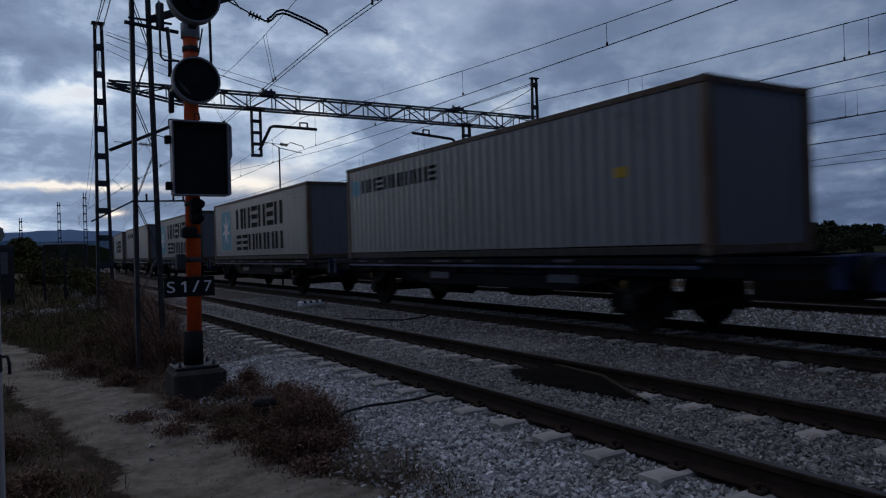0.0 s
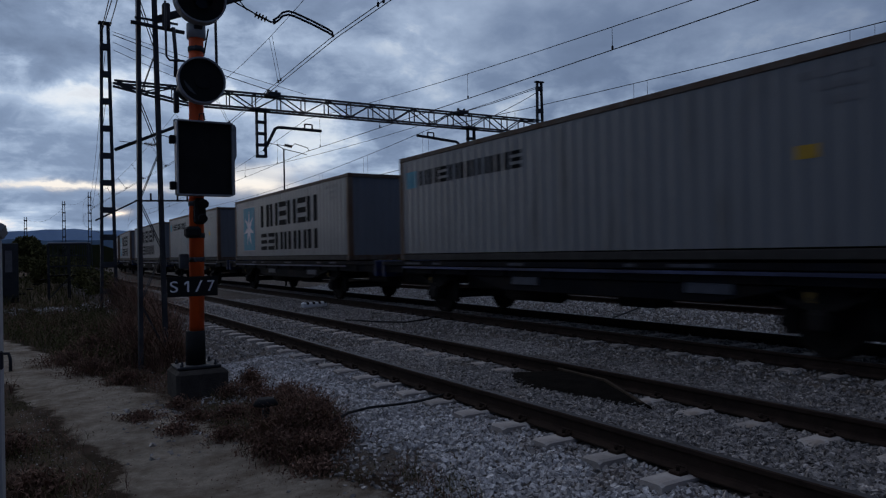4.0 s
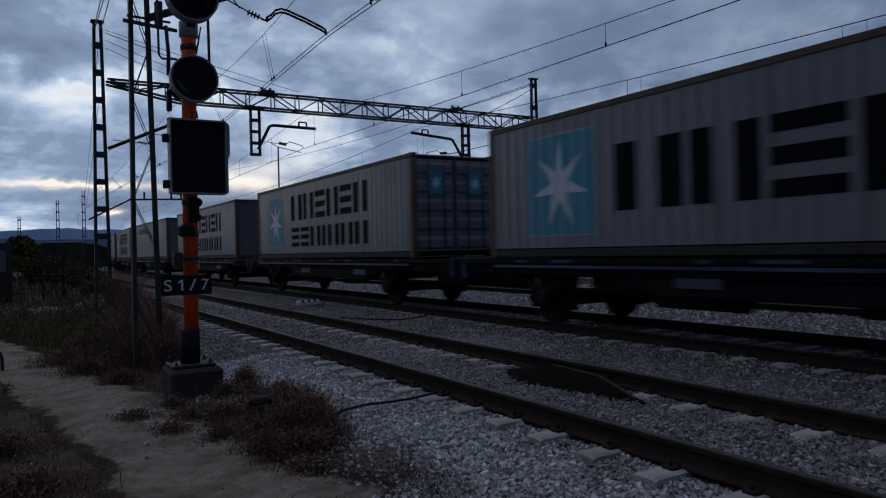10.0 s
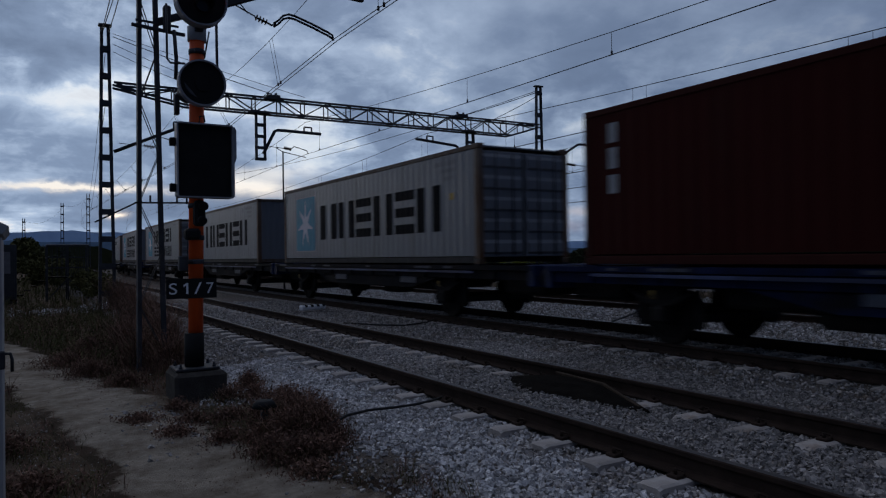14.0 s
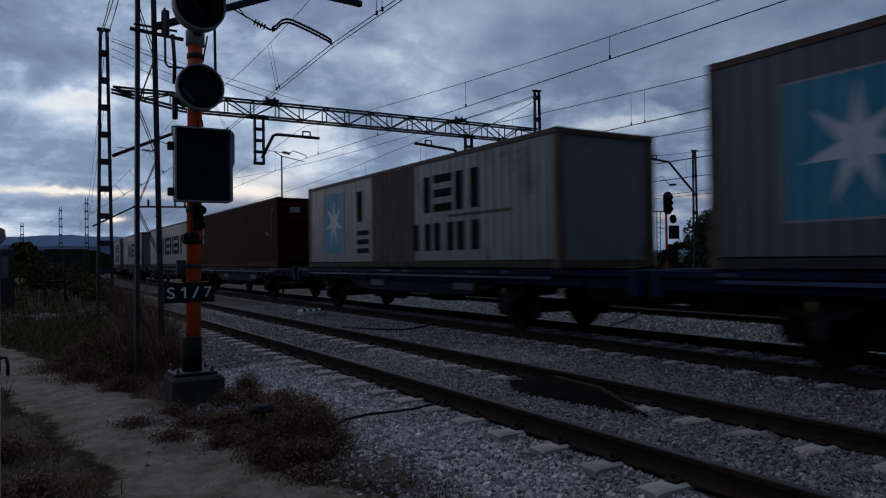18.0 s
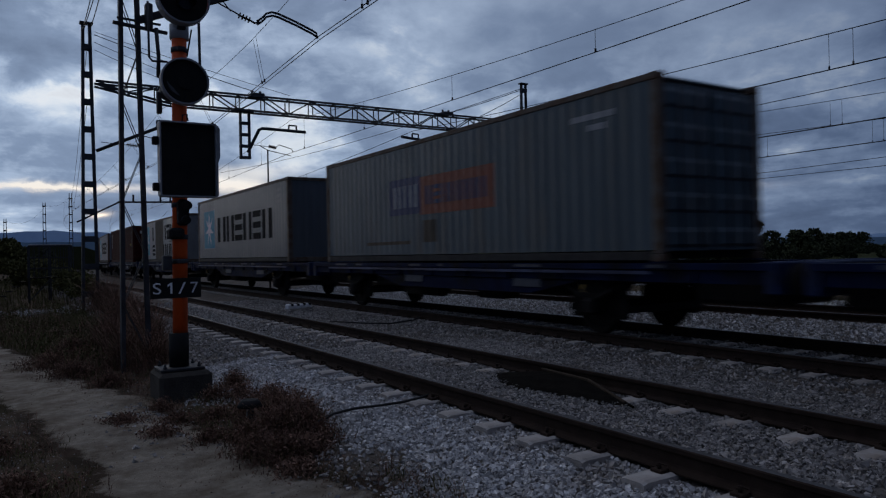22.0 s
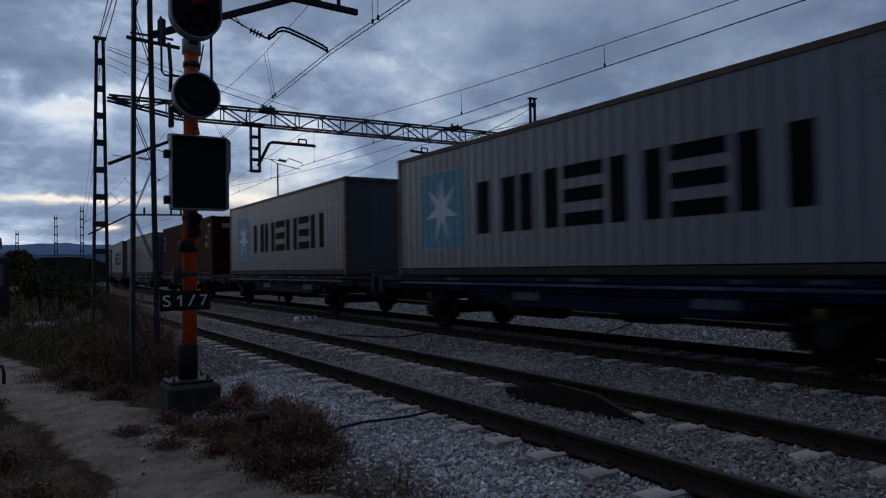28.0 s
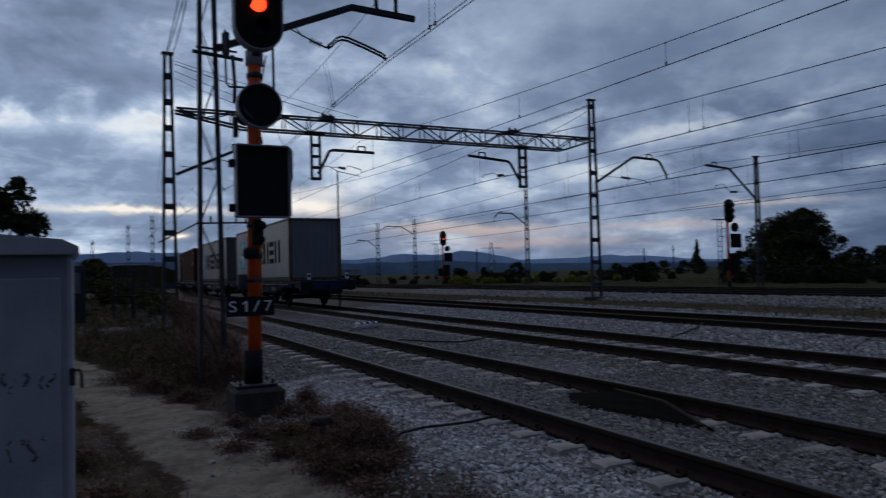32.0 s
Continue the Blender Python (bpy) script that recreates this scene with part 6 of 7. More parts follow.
def wagon(k, at):
    """A flat container wagon: rail top at z = 0, the container's middle at the origin along y."""
    new_paint = k >= 7
    body_paint = WAGON_BLUE if new_paint else WAGON_BLACK
    t = thing("flat_wagon", ("dark blue" if new_paint else "soot-blackened") + " two-axle flat container wagon, grimy underneath", "railway wagon", at, "wagons of the train")
    y1, y0 = 7.15, -7.95
    deck = FLOOR - 0.36 - 0.02
    for sx in (-1, 1):
        def sill():
            z = deck
            return Shape().prism([(0.0, z), (-0.08, z), (-0.08, z - 0.09), (-0.02, z - 0.11), (-0.02, z - 0.28), (0.02, z - 0.28), (0.02, z - 0.10), (0.08, z - 0.09), (0.08, z)], y0, y1).mesh("side_sill")
        turn = pose(-1.18, 0, 0) if sx < 0 else pose(1.18, 0, 0) @ Matrix.Diagonal((-1, 1, 1, 1))
        part("side_sill", shared(("sill", new_paint), sill), body_paint, t, at=turn)
        part("truss_plate", shared(("truss", new_paint), lambda: Shape().prism([(y0 + 3.6, deck - 0.30), (y0 + 4.9, deck - 0.55), (y1 - 5.2, deck - 0.55), (y1 - 4.0, deck - 0.30)], -0.015, 0.015, pose(0.035, 0, 0, 0, 0, 90)).mesh("truss_plate")), body_paint, t, at=turn)
        part("grab_rail", shared("grab", lambda: Shape().bar((0, -6.0, deck - 0.14), (0, 6.0, deck - 0.14), 0.02, 0.05).mesh("grab_rail")), mat("pale_worn_edge", (0.035, 0.05, 0.12), (0.075, 0.095, 0.19), 0.55, scale=3, bump=0.1, stain=(0.02, 0.025, 0.06), stain_at=(0.4, 0.55), stain_scale=0.7), t, at=pose(sx * 1.265, 0, 0))
        for n in range(10):
            part("stiffener", shared(("stiff", new_paint), lambda: Shape().box((0, 0, deck - 0.19), (0.075, 0.035, 0.17), 0.006).mesh("stiffener")), body_paint, t, at=pose(sx * 1.215, -6.75 + n * 1.42, 0))
        for n in range(6):
            w = (0.22, 0.5, 0.34, 0.75)[(n + k) % 4]
            part("worn_patch", shared(("worn", w), lambda: Shape().box((0, 0, 0), (0.006, w, 0.05), 0.002).mesh("worn_patch")), SCUFF, t, "scuffed pale patch on the sill", at=pose(sx * 1.262, -6.1 + n * 2.25 + 0.37 * ((n * 7 + k * 3) % 5), deck - 0.045))
        for y in (-3.0, 1.2):
            part("data_plate", shared("plate", lambda: Shape().box((0, 0, 0), (0.012, 0.8, 0.15), 0.003).mesh("data_plate")), NAVY if y > 0 else mat("pale_blue_plate", (0.04, 0.046, 0.062), (0.075, 0.083, 0.105), 0.6, scale=6, bump=0.0), t, at=pose(sx * 1.185, y, deck - 0.36))
    part("centre_beam", shared("beam", lambda: Shape().box((0, (y0 + y1) / 2, deck - 0.2), (0.5, y1 - y0 - 0.1, 0.34), 0.02).mesh("centre_beam")), WAGON_DARK, t)
    part("underframe", shared("under", lambda: Shape().box((0, 0.0, deck - 0.39), (1.8, 7.4, 0.40), 0.06).mesh("underframe")), WAGON_DARK, t)
    part("air_tank", shared("tank", lambda: Shape().tube([(-0.6, 0.8, deck - 0.6), (-0.6, 2.4, deck - 0.6)], 0.2, 16).mesh("air_tank")), WAGON_DARK, t)
    part("brake_box", shared("brakebox", lambda: Shape().box((-0.5, -1.2, deck - 0.60), (0.5, 0.9, 0.3), 0.04).mesh("brake_box")), WAGON_DARK, t)
    for y in np.linspace(y0 + 0.4, y1 - 0.4, 7):
        part("cross_member", shared("cross", lambda: Shape().box((0, 0, deck - 0.08), (2.3, 0.16, 0.16), 0.01).mesh("cross_member")), WAGON_DARK, t, at=pose(0, y, 0))
    for sx in (-1, 1):
        for y in (-LEN / 2 + 0.12, LEN / 2 - 0.12):
            part("twistlock", shared(("twist", new_paint), lambda: Shape().box((0, 0, deck + 0.01), (0.24, 0.26, 0.03), 0.006).mesh("twistlock")), body_paint, t, at=pose(sx * 1.1, y, 0))
    for y, sg in ((y0, -1), (y1, 1)):
        part("end_beam", shared(("endbeam", new_paint), lambda: Shape().box((0, 0, deck - 0.19), (2.5, 0.18, 0.42), 0.02).mesh("end_beam")), END_BLUE, t, at=pose(0, y, 0))
        for sx in (-1, 1):
            part("buffer", shared(("buffer", sg), lambda: Shape().tube([(0, 0, 0), (0, sg * 0.22, 0)], 0.10, 14).tube([(0, sg * 0.20, 0), (0, sg * 0.25, 0)], 0.22, 20).mesh("buffer")), WAGON_DARK, t, at=pose(sx * 0.95, y, deck - 0.22))
        part("coupling", shared(("hook", sg), lambda: Shape().box((0, sg * 0.12, deck - 0.25), (0.08, 0.3, 0.16), 0.02).tube([(0, sg * 0.2, deck - 0.3), (0.03, sg * 0.3, deck - 0.55), (-0.03, sg * 0.2, deck - 0.6)], 0.03, 8).mesh("coupling")), WAGON_DARK, t, at=pose(0, y, 0))
        part("hose", shared(("hose", sg), lambda: Shape().tube([(0.35, sg * 0.05, deck - 0.4), (0.36, sg * 0.2, deck - 0.62), (0.34, sg * 0.3, deck - 0.66)], 0.025, 8).mesh("hose")), RUBBER, t, at=pose(0, y, 0))
    for y in (y0 + 0.9, y1 - 0.75):
        part("draft_gear", shared("draft", lambda: Shape().box((0, 0, deck - 0.38), (1.5, 1.3, 0.42), 0.06).mesh("draft_gear")), WAGON_DARK, t, at=pose(0, y, 0))
    for y in AXLES:
        ax = part("axle", shared("axle", lambda: Shape().tube([(-1.1, 0, 0), (1.1, 0, 0)], 0.075, 12).mesh("axle")), WHEEL, t, at=pose(0, y - MID, 0.46))
        for sy in (-1, 1):
            part("brake_beam", shared("brakebeam", lambda: Shape().bar((-0.95, 0, 0), (0.95, 0, 0), 0.09, 0.12, 0.01).mesh("brake_beam")), WAGON_DARK, t, at=pose(0, y - MID + sy * 0.62, 0.42))
        for sx in (-1, 1):
            part("wheel", shared(("wheel", sx), lambda: wheel_mesh(sx)), WHEEL, ax)
            part("axle_box", shared(("axlebox", sx), lambda: Shape().box((sx * 1.09, 0, 0.0), (0.22, 0.28, 0.28), 0.05).mesh("axle_box")), WAGON_DARK, ax)
            part("yellow_mark", shared("ymark", lambda: Shape().box((0, 0, 0), (0.012, 0.085, 0.13), 0.002).mesh("yellow_mark")), AXLE_YELLOW, t, "faded yellow axle mark", at=pose(sx * 1.21, y - MID + 0.05, deck - 0.42))
            for sy in (-1, 1):
                part("brake_shoe", shared(("shoe", sy), lambda: Shape().prism([(-0.05, -0.20), (0.07, -0.20), (0.10, 0.0), (0.07, 0.24), (-0.03, 0.34), (-0.07, 0.34)], -0.05, 0.05, pose(0, sy * 0.54, 0, 0, 0, 90 * sy)).box((0, sy * 0.56, 0.42), (0.05, 0.06, 0.4), 0.008).mesh("brake_shoe")), WAGON_DARK, t, at=pose(sx * 0.87, y - MID, 0.46))
            part("leaf_spring", shared(("spring", sx), lambda: spring_mesh(sx)), WAGON_DARK, t, at=pose(0, y - MID, 0.46))
            part("axle_guard", shared(("guard", sx), lambda: guard_mesh(sx)), WAGON_DARK, t, at=pose(0, y - MID, 0.46))
    if k == 13:
        for sx in (-1, 1):
            tl = part("tail_board", Shape().box((sx * 0.85, y0 - 0.06, deck + 0.20), (0.16, 0.02, 0.27), 0.005), WHITE, t, "white and dark tail marker board")
            part("tail_mark", Shape().box((sx * 0.85, y0 - 0.075, deck + 0.22), (0.12, 0.012, 0.10), 0.003), BLACK, tl)
            part("stalk", Shape().bar((sx * 0.85, y0 - 0.04, deck - 0.1), (sx * 0.85, y0 - 0.04, deck + 0.3), 0.03, 0.03), STEEL_DARK, tl)
    return t


def far_end(k, t):
    """How far along the line the leading end of container k is at t."""
    drift = np.interp(t, (0.0, 3.0, 6.0, 9.0, 13.0, 20.0, 26.0, 32.0), (0.66, 0.33, 0.08, 0.04, 0.0, 0.04, 0.10, 0.0))
    return 17.55 + SPEED * (t - 13.0) - PITCH * (k - 6) + float(drift) + (0.04 if k == 9 else -0.03 if k == 11 else 0.0)


TIMES = [0.0, 1.5, 3.0, 4.5, 6.0] + [float(x) for x in range(8, 33, 2)]
MOVERS = []
TX, TZ = TRACKS[1]
for k, (style, high, doors, label) in CARGO.items():
    rows_w = [(t, on_line(far_end(k, t) + MID, TX, TZ)) for t in TIMES]
    rows_c = [(t, on_line(far_end(k, t) + MID, TX, FLOOR)) for t in TIMES]
    MOVERS.append((wagon(k, rows_w[0][1]), rows_w))
    MOVERS.append((container(style, high, label, doors, rows_c[0][1]), rows_c))


# ---------------------------------------------------------------- distance: hills, hedges, trees, poles
def ridge(name, dist, crest, rough, seed, material, label):
    """A range of hills as a long uneven wedge: crest lists azimuth and height."""
    n = 220
    az0, az1 = crest[0][0], crest[-1][0]
    vs, fs = [], []
    for i in range(n + 1):
        az = az0 + (az1 - az0) * i / n
        u = np.array([az])
        h = float(np.interp(az, [c[0] for c in crest], [c[1] for c in crest]))
        h *= 1 + rough * (float(value_noise(u * 0.22, u * 0 + 3, seed)[0]) + 0.5 * float(value_noise(u * 0.6, u * 0 + 1, seed + 1)[0]) + 0.2 * float(value_noise(u * 1.9, u * 0, seed + 2)[0]))
        a = radians(az)
        for d, z in ((dist, -20.0), (dist * 1.02, max(h, 1.0)), (dist * 1.2, -20.0)):
            vs.append((d * math.sin(a), d * math.cos(a), z))
    for i in range(n):
        for j in range(2):
            fs.append((i * 3 + j, i * 3 + j + 1, i * 3 + j + 4, i * 3 + j + 3))
    return tagged(part(name, Shape().add(vs, fs, smooth=True), material), label, "hills", kind="structure")


# no haze in the air: the farther range is simply coloured paler
ridge("hills", 3300, [(-80, 80), (-10, 92), (-2, 104), (2, 128), (5, 108), (9, 116), (14, 96), (20, 72), (24, 95), (28, 118), (30, 104), (33, 60), (37, 50), (40, 66), (43, 52), (46, 34), (60, 40), (120, 60)], 0.16, 21, HILL_FAR, "distant mountain range, pale blue haze put into its colour")
ridge("hills", 2300, [(-80, 50), (-6, 58), (0, 66), (4, 60), (9, 66), (13, 54), (17, 36), (27, 40), (33, 24), (40, 20), (50, 16), (120, 30)], 0.14, 31, HILL_NEAR, "dark low hills below the mountains, haze blue in their colour")


def leaf_cloud(n, centres, radii, size, seed, squash=0.8):
    """Small leaf blades gathered in uneven clumps."""
    rng = np.random.default_rng(seed)
    c = rng.integers(0, len(centres), n)
    d = rng.normal(size=(n, 3))
    d /= np.linalg.norm(d, axis=1)[:, None]
    r = radii[c] * rng.uniform(0.35, 1.0, n) ** 0.5
    p = centres[c] + d * r[:, None] * np.array([1, 1, squash])
    a = rng.normal(size=(n, 3))
    a /= np.linalg.norm(a, axis=1)[:, None]
    b = np.cross(a, rng.normal(size=(n, 3)))
    b /= np.linalg.norm(b, axis=1)[:, None]
    s = size * rng.uniform(0.6, 1.4, (n, 1))
    V = np.stack([p - a * s, p + b * s * 0.45, p + a * s, p - b * s * 0.45], 1).reshape(-1, 3)
    F = np.arange(n * 4).reshape(n, 4)
    return V, F


def tree(x, y, z, h, w, seed, n, leaf, label, name="tree", clumps=40, trunk=0.28, low=0.18, material=LEAF):
    rng = np.random.default_rng(seed)
    t = thing(name, label, "tree", pose(x, y, z), "trees")
    s = Shape().tube([(0, 0, -0.2), (0.05, 0.02, h * 0.2), (-0.05, 0.05, h * 0.4), (0.03, 0, h * 0.62)], trunk, 9, r2=trunk * 0.35)
    part("trunk", s, BARK, t)
    for k in range(7):
        a = rng.uniform(0, 6.28)
        e = (math.cos(a) * w * 0.33, math.sin(a) * w * 0.33, h * rng.uniform(0.45, 0.85))
        part("limb", Shape().tube([(0, 0, h * (0.15 + 0.05 * k)), (e[0] * 0.5, e[1] * 0.5, e[2] * 0.75), e], trunk * 0.35, 6, r2=0.03), BARK, t)
    C = []
    for k in range(clumps):
        a, u = rng.uniform(0, 6.28), rng.uniform(0, 1)
        hz = low * h + (1 - low) * h * u * 0.92
        prof = math.sin(math.pi * min(1, 0.34 + 0.58 * u)) ** 0.7
        rad = w * 0.5 * prof * rng.uniform(0.25, 1.0)
        C.append((math.cos(a) * rad, math.sin(a) * rad, hz))
    R = list(rng.uniform(0.08, 0.17, len(C)) * w)
    # ragged sprays beyond the mass of the crown
    for k in range(clumps):
        cx, cy, cz = C[int(rng.integers(0, clumps))]
        g = rng.uniform(1.04, 1.2)
        C.append((cx * g, cy * g, min(cz * rng.uniform(0.95, 1.14), h)))
        R.append(w * rng.uniform(0.025, 0.07))
    C, R = np.array(C), np.array(R)
    V, F = leaf_cloud(n, C, R, leaf, seed + 1)
    part("crown", big_mesh("crown", V, F, material), None, t, "uneven crown of small dark leaves")
    return t


tree(47.8, 36.0, 0.4, 5.3, 7.2, 3, 44000, 0.115, "broad dark bushy tree beyond the tracks", clumps=64, low=0.0)
tree(57.2, 47.0, 0.4, 4.6, 4.0, 8, 3600, 0.13, "thin dark tree beside the far signal", clumps=26)


def conifer(x, y, z, h, w, seed):
    rng = np.random.default_rng(seed)
    t = thing("conifer", "slender dark conifer on the horizon", "tree", pose(x, y, z), "trees")
    part("trunk", Shape().tube([(0, 0, -0.2), (0, 0, h * 0.95)], 0.16, 7, r2=0.03), BARK, t)
    C = np.array([(rng.normal() * w * 0.22 * (1 - u) ** 1.4, rng.normal() * w * 0.22 * (1 - u) ** 1.4, h * (0.12 + 0.86 * u)) for u in np.linspace(0, 1, 30)])
    V, F = leaf_cloud(3600, C, w * 0.34 * np.linspace(1, 0.06, 30) ** 1.3, 0.2, seed)
    part("crown", big_mesh("crown", V, F, LEAF), None, t, "tapering dark crown")
    return t


conifer(102.5, 98.0, 0.4, 6.4, 3.4, 5)


def hedge(name, pts, h, w, n, leaf, seed, material, label):
    """A ragged line of bushes."""
    rng = np.random.default_rng(seed)
    P = np.array(pts, float)
    seg = np.r_[0, np.cumsum(np.linalg.norm(np.diff(P, axis=0), axis=1))]
    m = max(8, int(seg[-1] / (w * 0.45)))
    u = rng.uniform(0, seg[-1], m)
    hh = h * rng.uniform(0.45, 1.0, m)
    C = np.stack([np.interp(u, seg, P[:, 0]) + rng.normal(size=m) * w * 0.3, np.interp(u, seg, P[:, 1]) + rng.normal(size=m) * w * 0.3, hh * 0.5 + 0.3], 1)
    C2 = C.copy()
    C2[:, 2] = hh * 0.85
    V, F = leaf_cloud(n, np.r_[C, C2], np.r_[hh * 0.5, hh * 0.28] * 1.0, leaf, seed + 1, 0.9)
    V[:, 2] = np.maximum(V[:, 2], 0.0)
    return tagged(new(name, big_mesh(name, V, F, material)), label, "bushes", kind="stuff")


hedge("hedge", [(60, 41), (80, 48), (130, 70)], 3.7, 5, 14000, 0.26, 41, LEAF_FAR, "ragged dark hedge along the far field")
hedge("scrub", [(41, 36), (47, 34.5), (58, 36), (72, 41), (100, 54), (130, 66)], 1.9, 2.6, 24000, 0.15, 43, LEAF_FAR, "low dark scrub under the trees beyond the tracks")
hedge("scrub", [(41.5, 35), (42.5, 31), (43.5, 28.5)], 1.7, 1.8, 9000, 0.12, 61, LEAF_FAR, "low dark scrub round the foot of the big tree")
hedge("scrub", [(47, 26), (48, 23), (50, 19), (53, 14)], 2.0, 2.2, 14000, 0.13, 62, LEAF_FAR, "low dark scrub in front of the hedge")
hedge("hedge", [(84, 104), (100, 101), (124, 98)], 3.0, 3, 9000, 0.24, 44, LEAF_FAR, "low dark bushes round the conifer")
hedge("hedge", [(20, 150), (55, 146), (95, 135), (140, 140)], 1.4, 5, 9000, 0.26, 45, LEAF_FAR, "low dark bushes along the field")
hedge("scrub", [(24, 74), (34, 76), (46, 70), (60, 60)], 1.5, 2.6, 14000, 0.15, 46, LEAF_FAR, "low dark scrub along the edge of the field")
hedge("scrub", [(31, 62), (35, 64), (38.5, 66)], 1.35, 2.2, 8000, 0.13, 47, LEAF_GOLD, "yellow-green flowering scrub beyond the tracks")
hedge("scrub", [(40, 63), (44, 61), (50, 58)], 1.15, 2.0, 8000, 0.13, 48, LEAF_GOLD, "yellow-green flowering scrub beyond the tracks")
for bx, by, br, sd in ((42.3, 66, 2.4, 51), (38.3, 66, 1.9, 52), (35.3, 66, 1.9, 53), (47.5, 52, 1.9, 55)):
    tree(bx, by, 0.3, br, br * 1.2, sd, 5000, 0.10, "round dark bush beyond the tracks", name="bush", clumps=36, trunk=0.08, low=0.05, material=LEAF_FAR)
hedge("hedge", [(-40, 70), (-20, 74), (-6, 78), (2, 84)], 4.7, 4, 20000, 0.22, 57, OLIVE, "rough green scrub slope beside the line")
hedge("hedge", [(-1.0, 44), (1.6, 45), (2.6, 50), (3.6, 62)], 1.9, 1.6, 11000, 0.11, 58, OLIVE, "dark scrub between the line and the slope")
hedge("scrub", [(2.5, 27.5), (2.8, 33), (2.9, 40), (2.7, 48)], 1.25, 0.9, 9000, 0.07, 56, OLIVE, "dry dark scrub along the edge of the ballast")
hedge("hedge", [(-60, 120), (-20, 118), (8, 122)], 3.4, 5, 9000, 0.35, 59, LEAF_FAR, "dark tree line on the horizon")
tree(-3.0, 32.0, 0.0, 5.6, 4.4, 61, 14000, 0.12, "dark tree rising behind the cabinet", clumps=30)

bank = Shape()
bank.prism([(-160, -1), (-150, 4.3), (12, 4.0), (26, -1)], 0, 8, pose(0, 128, 0, 0, 0, 4))
tagged(part("embankment", bank, mat("bank_grass", (0.032, 0.036, 0.015), (0.060, 0.060, 0.026), 0.95, scale=0.4, bump=0.3, bscale=2.0, spec=0.1)), "low grassy embankment crossing beyond the line", "embankment", kind="structure")


def far_post(x, y, z0, h, w, arm=0.0, zarm=6.3, label="distant slim lattice catenary post"):
    t = thing("catenary_post", label, "catenary mast", pose(x, y, z0), "far catenary posts")
    for sx in (-1, 1):
        part("leg", Shape().bar((sx * w / 2, 0, -0.2), (sx * w * 0.3, 0, h), 0.07, 0.12), GALV, t)
    k = 0.5
    while k < h - 0.2:
        part("batten", Shape().box((0, 0, k), (w, 0.1, 0.14)), GALV, t)
        k += 0.9
    if arm:
        sg = 1 if arm > 0 else -1
        part("arm_tube", Shape().tube([(0, 0, zarm - 1.0), (arm * 0.45, 0, zarm), (arm * 0.9, 0, zarm + 0.03), (arm, 0, zarm - 0.35)], 0.06, 7).bar((arm * 0.8 - 0.15, 0, zarm + 0.18), (arm * 0.8 + 0.15, 0, zarm + 0.18), 0.05, 0.05), STEEL_DARK, t)
    return t


far_post(34.4, 52.0, 0.4, 8.4, 0.36, -3.2, 6.3)
far_post(33.2, 84.0, 0.4, 7.8, 0.45, -3.0, 5.6)
far_post(38.3, 84.0, 0.4, 8.4, 0.45, -4.4, 7.4)
far_post(7.3, 90.0, 0.1, 9.2, 0.4)
far_post(4.7, 90.0, 0.1, 8.1, 0.36)
far_post(1.0, 90.0, 0.1, 6.3, 0.34)


def pylon(x, y, h, w, label="distant electricity pylon on the plain"):
    t = thing("pylon", label, "pylon", pose(x, y, 0))
    for sx in (-1, 1):
        part("leg", Shape().bar((sx * w / 2, 0, 0), (sx * w * 0.12, 0, h), 0.25, 0.25), GALV, t)
    for k in range(5):
        z0, z1 = h * k / 5, h * (k + 1) / 5
        a, b = w / 2 - w * 0.38 * k / 5, w / 2 - w * 0.38 * (k + 1) / 5
        part("brace", Shape().bar((-a, 0, z0), (b, 0, z1), 0.14, 0.14).bar((a, 0, z0), (-b, 0, z1), 0.14, 0.14), GALV, t)
    part("cross_arm", Shape().bar((-w * 1.2, 0, h * 0.82), (w * 1.2, 0, h * 0.82), 0.25, 0.35), GALV, t)
    return t


pole = thing("slim_pole", "slim dark steel pole standing between the tracks", "pole", pose(12.2, 36.5, 0.1))
part("stem", Shape().tube([(0, 0, 0), (0, 0, 7.25)], 0.055, 8, r2=0.04), STEEL_DARK, pole)
part("cross_piece", Shape().tube([(-0.38, 0, 7.42), (0.0, 0, 7.22), (1.25, 0, 7.0)], 0.022, 6), STEEL_DARK, pole)

pylon(251, 424, 22, 6.5)
pylon(384, 420, 17, 2.0, "distant pole with a short cross arm")
pylon(414, 420, 19, 1.6, "distant pole with a short cross arm")
pylon(237, 420, 17, 1.2, "distant pole with a short cross arm")


# ---------------------------------------------------------------- grass and weeds
STRAW = mat("pale_straw", (0.26, 0.20, 0.13), (0.36, 0.29, 0.20), 0.9, scale=4, bump=0.0, island=0.4)


